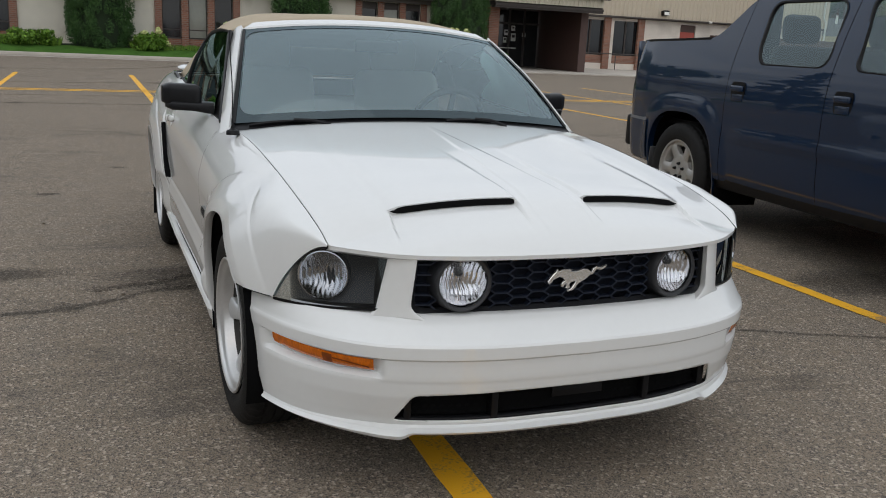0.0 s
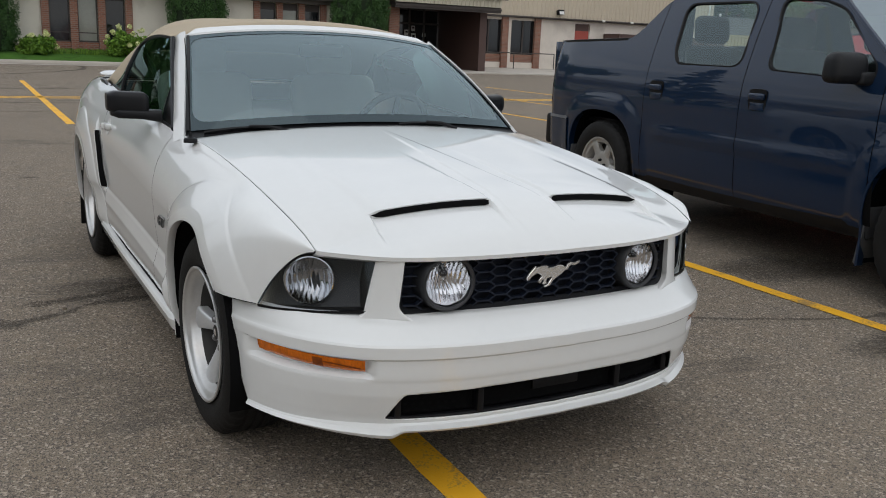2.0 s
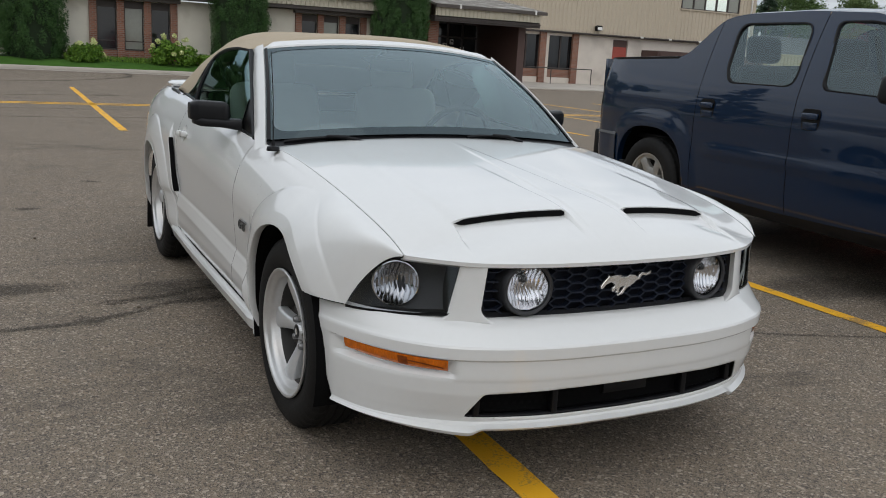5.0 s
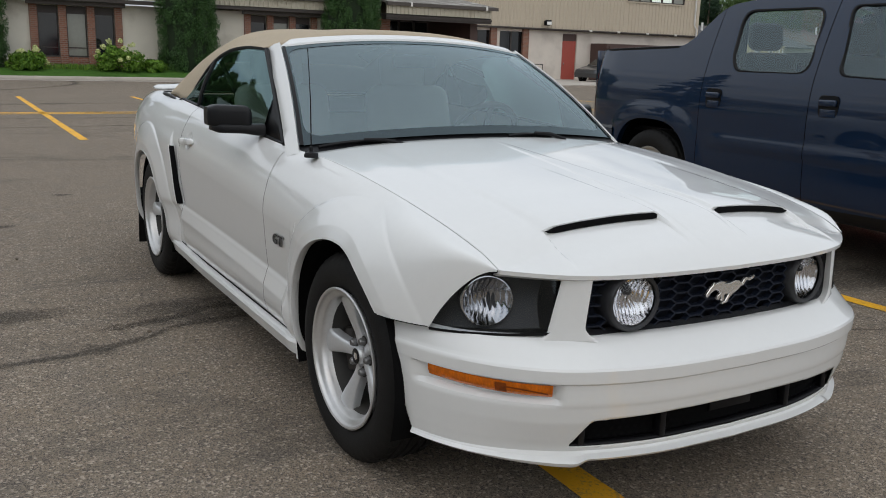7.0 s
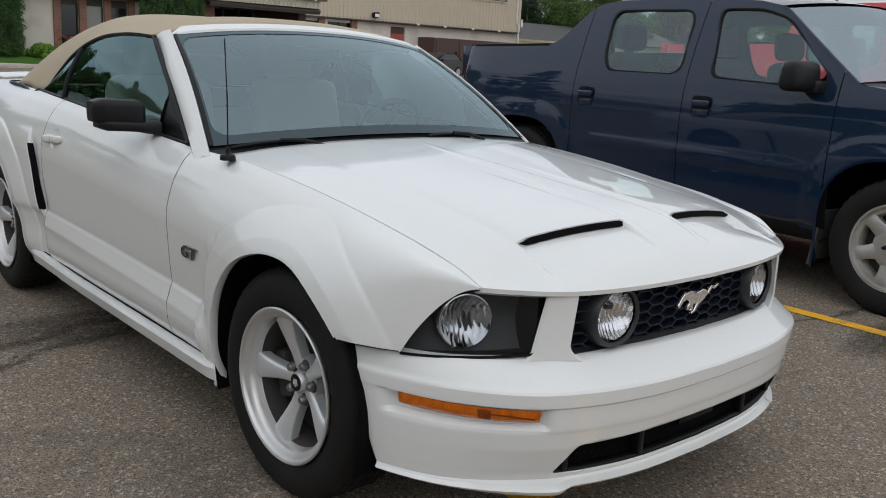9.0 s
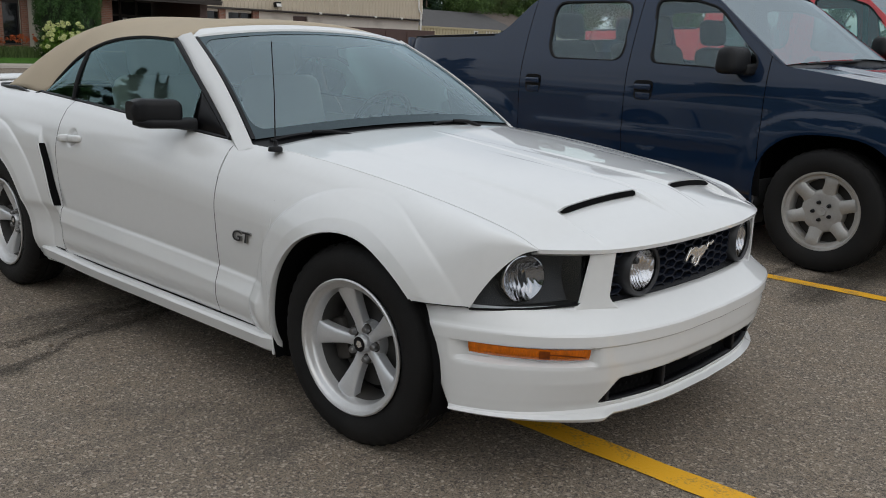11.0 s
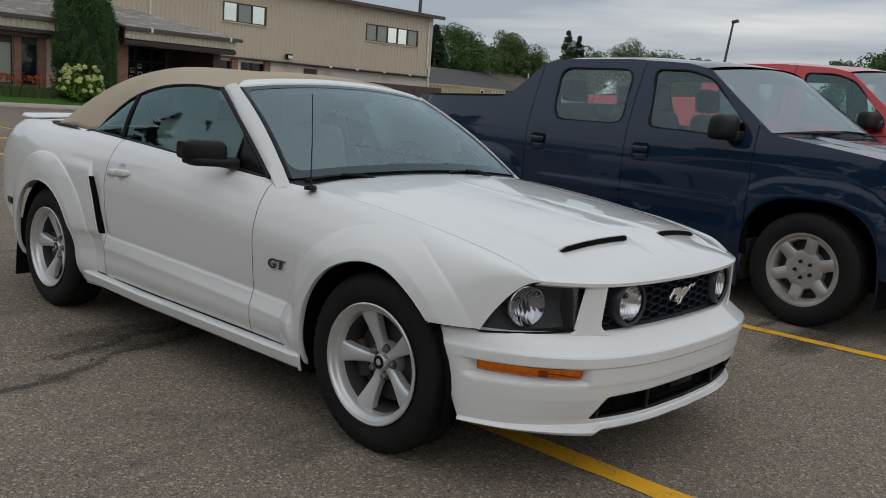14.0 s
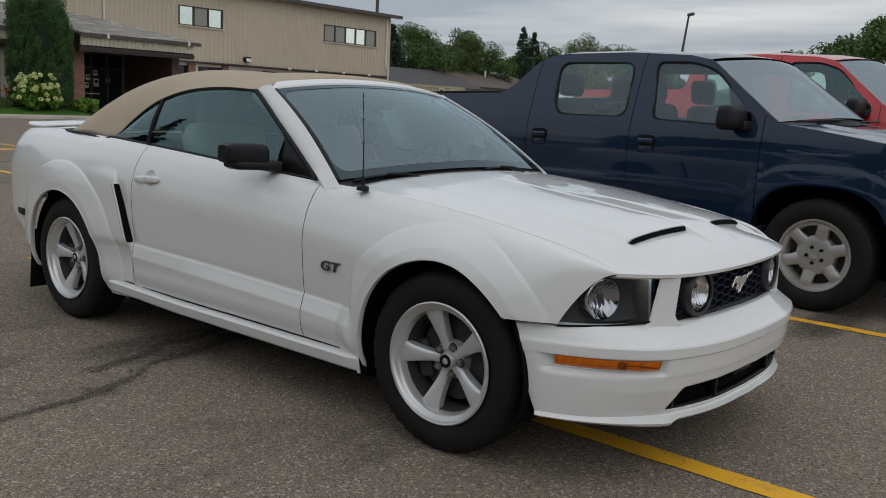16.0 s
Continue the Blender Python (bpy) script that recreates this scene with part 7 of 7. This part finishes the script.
for k in range(5):
    span("door_bar", (55.2 + k * 0.4, 46.28, 0.3), (55.28 + k * 0.4, 46.34, 2.7), WHITEMETAL, cn)
# houses beyond
for x0, x1, y0, y1, zw, zr, rm, lb in ((66, 86.5, 68, 80, 3.6, 5.2, DARKROOF, "low house with a dark shingle roof"), (88, 104, 70, 82, 4.0, 5.6, BROWNROOF, "low house with a brown shingle roof"), (118, 140, 40, 54, 3.2, 5.2, DARKROOF, "low house far across the car park")):
    h = thing("house", lb, "house", "houses beyond")
    ym = (y0 + y1) / 2
    span("wall", (x0, y0, 0), (x1, y1, zw), HOUSEWALL, h)
    part("gable", ([(x0, y0, zw), (x0, y1, zw), (x0, ym, zr + 0.4), (x1, y0, zw), (x1, y1, zw), (x1, ym, zr + 0.4)], [(0, 1, 2), (3, 5, 4)]), HOUSEWALL, h, smooth=False)
    thicken(part("roof", ([(x0 - 0.6, y0 - 0.7, zw - 0.1), (x1 + 0.6, y0 - 0.7, zw - 0.1), (x1 + 0.6, ym, zr + 0.5), (x0 - 0.6, ym, zr + 0.5), (x0 - 0.6, y1 + 0.7, zw - 0.1), (x1 + 0.6, y1 + 0.7, zw - 0.1)], [(0, 1, 2, 3), (3, 2, 5, 4)]), rm, h, smooth=False), 0.15)
    span("window", (x0 + 3, y0 - 0.06, 1.2), (x0 + 5, y0 + 0.02, zw - 0.6), DARKGLASS, h)
    tube("vent_stack", [(x0 + 8, ym - 2, zr - 0.4), (x0 + 8, ym - 2, zr + 0.7)], 0.12, WHITEMETAL, h, 8)
# lamp post
lp = thing("lamp_post", "tall dark steel lamp post with one head", "lamp post")
tube("pole", [(46, 21.6, 0), (46, 21.3, 4.8), (46, 21.05, 7.1)], [0.09, 0.075, 0.055], GUTTER, lp, 10)
rbox("head", (0.26, 0.40, 0.17), (46, 20.93, 7.14), GUTTER, lp, 0.05, 2, (-12, 0, 0))
# kerb, lawn strip and path
k = span("kerb", (-60, 34.55, 0), (16.8, 34.95, 0.14), CONCRETE, bevel=0.03)
tagged(k, "pale concrete kerb along the lawn", "kerb", kind="structure")
k = span("pavement", (16.8, 34.7, 0), (36.5, 45.3, 0.05), CONCRETE)
tagged(k, "pale concrete apron before the entrance", "pavement", kind="structure")
k = span("gutter_pan", (-60, 34.0, 0), (16.8, 34.55, 0.006), CONCRETE)
tagged(k, "pale concrete gutter beside the kerb", "kerb", kind="structure")
l_ = part("lawn", ([(-60, 34.95, 0), (16.8, 34.95, 0), (16.8, 34.95, 0.13), (-60, 34.95, 0.13), (-60, 36.5, 0.40), (16.8, 36.5, 0.40), (16.8, 38.0, 0.42), (-60, 38.0, 0.42), (16.8, 38.0, 0), (-60, 38.0, 0)], [(0, 1, 2, 3), (3, 2, 5, 4), (4, 5, 6, 7), (7, 6, 8, 9), (1, 8, 6, 5, 2)]), LAWN, smooth=False)
tagged(l_, "narrow strip of mown green lawn", "lawn", kind="structure")
# Bed takes the dark inner-foliage colour, shade under its plants included
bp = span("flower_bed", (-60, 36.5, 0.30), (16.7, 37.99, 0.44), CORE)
tagged(bp, "dark planted bed along the wall", "flower bed", kind="structure")
l2 = part("far_lawn", ([(50, 52, 0.02), (300, 52, 0.02), (300, 300, 0.02), (50, 300, 0.02)], [(0, 1, 2, 3)]), LAWN, smooth=False)
tagged(l2, "grass beyond the car park", "lawn", kind="structure")


# ---- plants ----
def leaf_cloud(centres, radii, count, size, flat=0.5, seed=1):
    """Many small four-cornered leaves scattered in ellipsoids, thicker near their skin."""
    rng = np.random.default_rng(seed)
    centres, radii = np.array(centres, float), np.array(radii, float)
    vol = radii.prod(1) ** (2 / 3)
    pick = rng.choice(len(centres), count, p=vol / vol.sum())
    d = rng.normal(size=(count, 3))
    d /= np.linalg.norm(d, axis=1)[:, None]
    p = centres[pick] + d * radii[pick] * (0.55 + 0.5 * rng.random((count, 1)) ** 0.6)
    n = d + rng.normal(size=(count, 3)) * 0.7
    n /= np.linalg.norm(n, axis=1)[:, None]
    u = np.cross(n, rng.normal(size=(count, 3)))
    u /= np.linalg.norm(u, axis=1)[:, None]
    w = np.cross(n, u)
    s = size * (0.6 + 0.8 * rng.random((count, 1)))
    v = np.stack([p - u * s, p - w * s * flat, p + u * s, p + w * s * flat], 1).reshape(-1, 3)
    f = np.arange(count * 4).reshape(-1, 4)
    return v, f


def big_mesh(name, v, f, material, parent, label=""):
    me = bpy.data.meshes.new(name)
    me.from_pydata(v.tolist(), [], f.tolist())
    return link(name, me, material, parent, label, smooth=False)


def cedar(x, y, width, height, seed):
    c = thing("cedar_tree", "dense dark green columnar cedar against the wall", "tree", "cedars by the wall", m=pose(x, y, 0.1))
    rng = np.random.default_rng(seed)
    tube("trunk", [(0, 0, 0), (0.03, 0, height * 0.5), (0, 0, height * 0.9)], [0.13, 0.09, 0.03], BARK, c, 8)
    prof = curve([0, 0.06, 0.3, 0.65, 0.85, 1.0], [0.72, 0.9, 1.0, 0.92, 0.66, 0.12])
    cs, rs, core = [], [], []
    for i in range(520):
        h = rng.random() ** 0.9
        a = rng.random() * 2 * math.pi
        r = width / 2 * prof(h) * (0.74 + 0.17 * rng.random())
        cs.append((r * math.cos(a), r * math.sin(a) * 0.9, 0.1 + h * (height - 0.2)))
        q = width * (0.035 + 0.045 * rng.random())
        rs.append((q, q, q * 1.9))
    # Dark hull added inside the crown, coloured as its inner shade
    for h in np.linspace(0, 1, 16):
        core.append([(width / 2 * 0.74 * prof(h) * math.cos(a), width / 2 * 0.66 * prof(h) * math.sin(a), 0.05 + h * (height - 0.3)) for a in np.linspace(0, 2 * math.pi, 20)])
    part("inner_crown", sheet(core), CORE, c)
    v, f = leaf_cloud(cs, rs, 76000, 0.036, 0.42, seed)
    big_mesh("crown", v, f, CEDAR, c)


cedar(-0.65, 36.95, 2.75, 5.6, 11)
cedar(7.75, 36.95, 2.75, 5.7, 12)
cedar(15.35, 36.9, 2.95, 6.3, 13)
cedar(-9.4, 36.95, 2.6, 5.6, 14)


def shrub(x, y, w, h, seed, bloom=None, label="leafy green shrub in the bed", count=2600, heads=64):
    b = thing("shrub", label, "shrub", "shrubs in the bed", m=pose(x, y, 0.16))
    rng = np.random.default_rng(seed)
    cs, rs = [], []
    for i in range(26):
        a, r, t = rng.random() * 6.283, rng.random() ** 0.5 * w * 0.42, rng.random()
        cs.append((r * math.cos(a), r * math.sin(a) * 0.7, h * (0.25 + 0.55 * t * (1 - (r / w) ** 2))))
        rs.append((w * 0.16, w * 0.14, h * 0.16))
    for i in range(5):
        tube("stem", [(0.05 * i - 0.1, 0, 0), (rng.normal() * w * 0.2, rng.normal() * 0.1, h * 0.6)], 0.012, BARK, b, 5)
    v, f = leaf_cloud(cs, rs, count, 0.06, 0.6, seed)
    big_mesh("foliage", v, f, BUSH, b)
    if bloom:
        fc, fr = [], []
        for i in range(heads):
            a, t = rng.random() * 6.283, rng.random() ** 0.7
            fc.append((w * 0.50 * math.cos(a) * math.sqrt(1 - t * t * 0.8), w * 0.38 * math.sin(a), h * (0.35 + 0.68 * t)))
            fr.append((0.10, 0.10, 0.085))
        for i in range(heads):
            v, f = leaf_cloud(fc[i:i + 1], fr[i:i + 1], 66, 0.030, 0.8, seed * 100 + i)
            big_mesh("flower_head", v, f, bloom, b, "cream flower head")


shrub(14.75, 35.95, 2.0, 1.65, 21, BLOOM, "hydrangea with cream blooms in front of a cedar")
shrub(4.75, 36.2, 1.9, 1.35, 22, BLOOM, "pale green hydrangea with cream blooms", heads=16)
shrub(1.25, 36.3, 1.6, 1.05, 23, BLOOM, "low hydrangea with a few blooms", heads=9)
shrub(6.0, 36.2, 1.2, 0.8, 24)
shrub(9.8, 36.3, 1.5, 0.9, 25)
shrub(-3.2, 36.4, 1.9, 1.0, 26)
shrub(-5.6, 36.4, 1.9, 0.9, 27, BLOOM, "low hydrangea with a few blooms", heads=6)
shrub(16.9, 35.9, 1.1, 0.8, 28)


def blades(name, label, x0, x1, y, h, count, seed, flowers=None):
    b = thing(name, label, "bedding plants", m=pose((x0 + x1) / 2, y, 0.16))
    rng = np.random.default_rng(seed)
    w = (x1 - x0) / 2
    v, f = [], []
    for i in range(count):
        x, yy, a = rng.uniform(-w, w), rng.uniform(-0.5, 0.5), rng.random() * 6.283
        L = h * (0.6 + 0.5 * rng.random())
        dx, dy = math.cos(a) * L * 0.5, math.sin(a) * L * 0.5
        k = len(v)
        v += [(x - 0.014, yy, 0), (x + 0.014, yy, 0), (x + dx * 0.4 + 0.012, yy + dy * 0.4, L * 0.7), (x + dx * 0.4 - 0.012, yy + dy * 0.4, L * 0.7), (x + dx, yy + dy, L * 0.75)]
        f += [(k, k + 1, k + 2, k + 3), (k + 3, k + 2, k + 4)]
    part("leaves", (v, f), BUSH if not flowers else LEAF2, b, smooth=False)["kind"] = "stuff"
    if flowers:
        cs = [(rng.uniform(-w, w), rng.uniform(-0.4, 0.4), h * (0.95 + 0.35 * rng.random())) for _ in range(60)]
        vv, ff = leaf_cloud(cs, [(0.07, 0.07, 0.06)] * 60, 900, 0.045, 0.6, seed)
        big_mesh("flowers", vv, ff, flowers, b, "rust-red lily flowers")
    return b


blades("lily_bed", "day lilies with rust-red flowers along the wall", 10.2, 13.7, 36.6, 0.85, 1500, 31, LILY)
blades("hosta_bed", "low green hosta leaves along the wall", 1.8, 4.2, 36.7, 0.55, 700, 32)
blades("hosta_bed", "low green hosta leaves along the wall", -6.8, -2.2, 36.8, 0.75, 1300, 33)
blades("hosta_bed", "low green hosta leaves along the wall", 5.3, 10.0, 36.9, 0.7, 1300, 34)
blades("hosta_bed", "low green hosta leaves along the wall", -13.0, -7.2, 36.8, 0.75, 1400, 35)


def tree(x, y, h, w, seed, material=LEAF, label="leafy broad green tree beyond the houses", count=30000, leaf=0.105, group="trees beyond"):
    t = thing("tree", label, "tree", group, m=pose(x, y, 0))
    rng = np.random.default_rng(seed)
    tube("trunk", [(0, 0, 0), (0.1, 0, h * 0.3), (-0.1, 0.1, h * 0.65), (0, 0, h * 0.9)], [h * 0.028, h * 0.022, h * 0.014, 0.04], BARK, t, 8)
    cs, rs = [], []
    for i in range(15):
        a, e = rng.random() * 6.283, rng.uniform(0.32, 0.95)
        r = w * 0.42 * math.sin(math.pi * min(1, (e - 0.25) / 0.80)) * rng.uniform(0.5, 1.1)
        p = (r * math.cos(a), r * math.sin(a), h * e * 0.93)
        tube("limb", [(0, 0, h * (0.2 + 0.3 * e)), (p[0] * 0.5, p[1] * 0.5, p[2] * 0.85), p], [h * 0.012, h * 0.008, 0.03], BARK, t, 6)
        for k in range(7):
            q = w * rng.uniform(0.08, 0.17)
            o = rng.normal(size=3) * w * 0.10
            cs.append((p[0] + o[0], p[1] + o[1], min(h * 0.97, p[2] + o[2] * 0.8)))
            rs.append((q, q, q * 0.8))
    v, f = leaf_cloud(cs, rs, count, leaf, 0.6, seed)
    big_mesh("crown", v, f, material, t)
    return t


def spruce(x, y, h, w, seed, label="dark narrow spruce on the skyline", group="trees beyond"):
    t = thing("spruce_tree", label, "tree", group, m=pose(x, y, 0))
    rng = np.random.default_rng(seed)
    tube("trunk", [(0, 0, 0), (0, 0, h)], [h * 0.02, 0.03], BARK, t, 8)
    cs, rs = [], []
    for i in range(150):
        e = rng.random() ** 0.8
        r = w / 2 * (1 - e) ** 0.8 * rng.uniform(0.45, 1.05)
        a = rng.random() * 6.283
        cs.append((r * math.cos(a), r * math.sin(a), h * (0.08 + 0.9 * e) - r * 0.15))
        q = w * 0.05 + 0.12 * (1 - e)
        rs.append((q * 1.2, q * 1.2, q * 0.7))
    v, f = leaf_cloud(cs, rs, 16000, 0.11, 0.35, seed)
    big_mesh("crown", v, f, SPRUCE, t)


spruce(80, 77, 11.2, 6.5, 41)
tree(86.5, 78, 11.8, 9.5, 42)
tree(91, 80, 10.8, 7, 43, LEAF)
tree(95, 78, 11.6, 8, 44, LEAF2, "pale feathery poplar beyond the houses")
tree(100, 77, 10.8, 8.5, 45)
tree(83, 84, 9.5, 9, 46)
spruce(107.5, 76, 13.6, 5.0, 47)
spruce(110.5, 76, 13.0, 5.0, 48)
tree(117, 79, 12.4, 8, 49, LEAF)
tree(123.5, 74, 13.3, 11, 50, LEAF2, "pale feathery poplar beyond the houses")
tree(130, 72, 12.2, 9, 51)
tree(118, 61, 11.2, 5, 52, LEAF)
tree(123, 60, 10.8, 5, 53, LEAF)
tree(79.5, 26.2, 8.1, 3.2, 54, LEAF2, "thin pale treetop across the car park", 3500, 0.12)
tree(60, 14.0, 8.6, 6.5, 56, LEAF)
tree(62, 8.0, 8.0, 6.5, 57, LEAF2, "pale green tree across the car park")
for i in range(9):
    tree(60 + 9 * i, 96 + 5 * math.sin(i * 2.1), 10 + 1.5 * math.sin(i * 3.3), 10, 60 + i, LEAF, "far leafy tree on the skyline", 5000, 0.30, "skyline trees")
# trees on the near side of the street, seen in the windows and paintwork
for i in range(16):
    x, y, h = -33 - 3 * math.sin(i * 2.7), -44 + 4.6 * i, 9.0 + 1.6 * math.sin(i * 1.9) + 0.035 * max(0, i - 14) * 4
    if i % 5 in (1, 3):
        spruce(x + 3, y, h * 1.12, 5.0, 80 + i, "dark spruce across the street", "street trees")
    else:
        tree(x, y, h, 9, 80 + i, LEAF, "leafy tree across the street", 4500, 0.40, "street trees")
for i in range(4):
    x, y, h = -4 - 5.2 * i, 52 - 0.6 * i + 2 * math.sin(i * 2.2), 12.4 + 0.8 * math.sin(i * 1.7)
    tree(x, y, h, 9, 120 + i, LEAF, "tall leafy tree behind the building", 7000, 0.30, "trees behind the building")
spruce(-12.5, 24.0, 10.0, 4.0, 130, "dark spruce beside the car park", "car park trees")
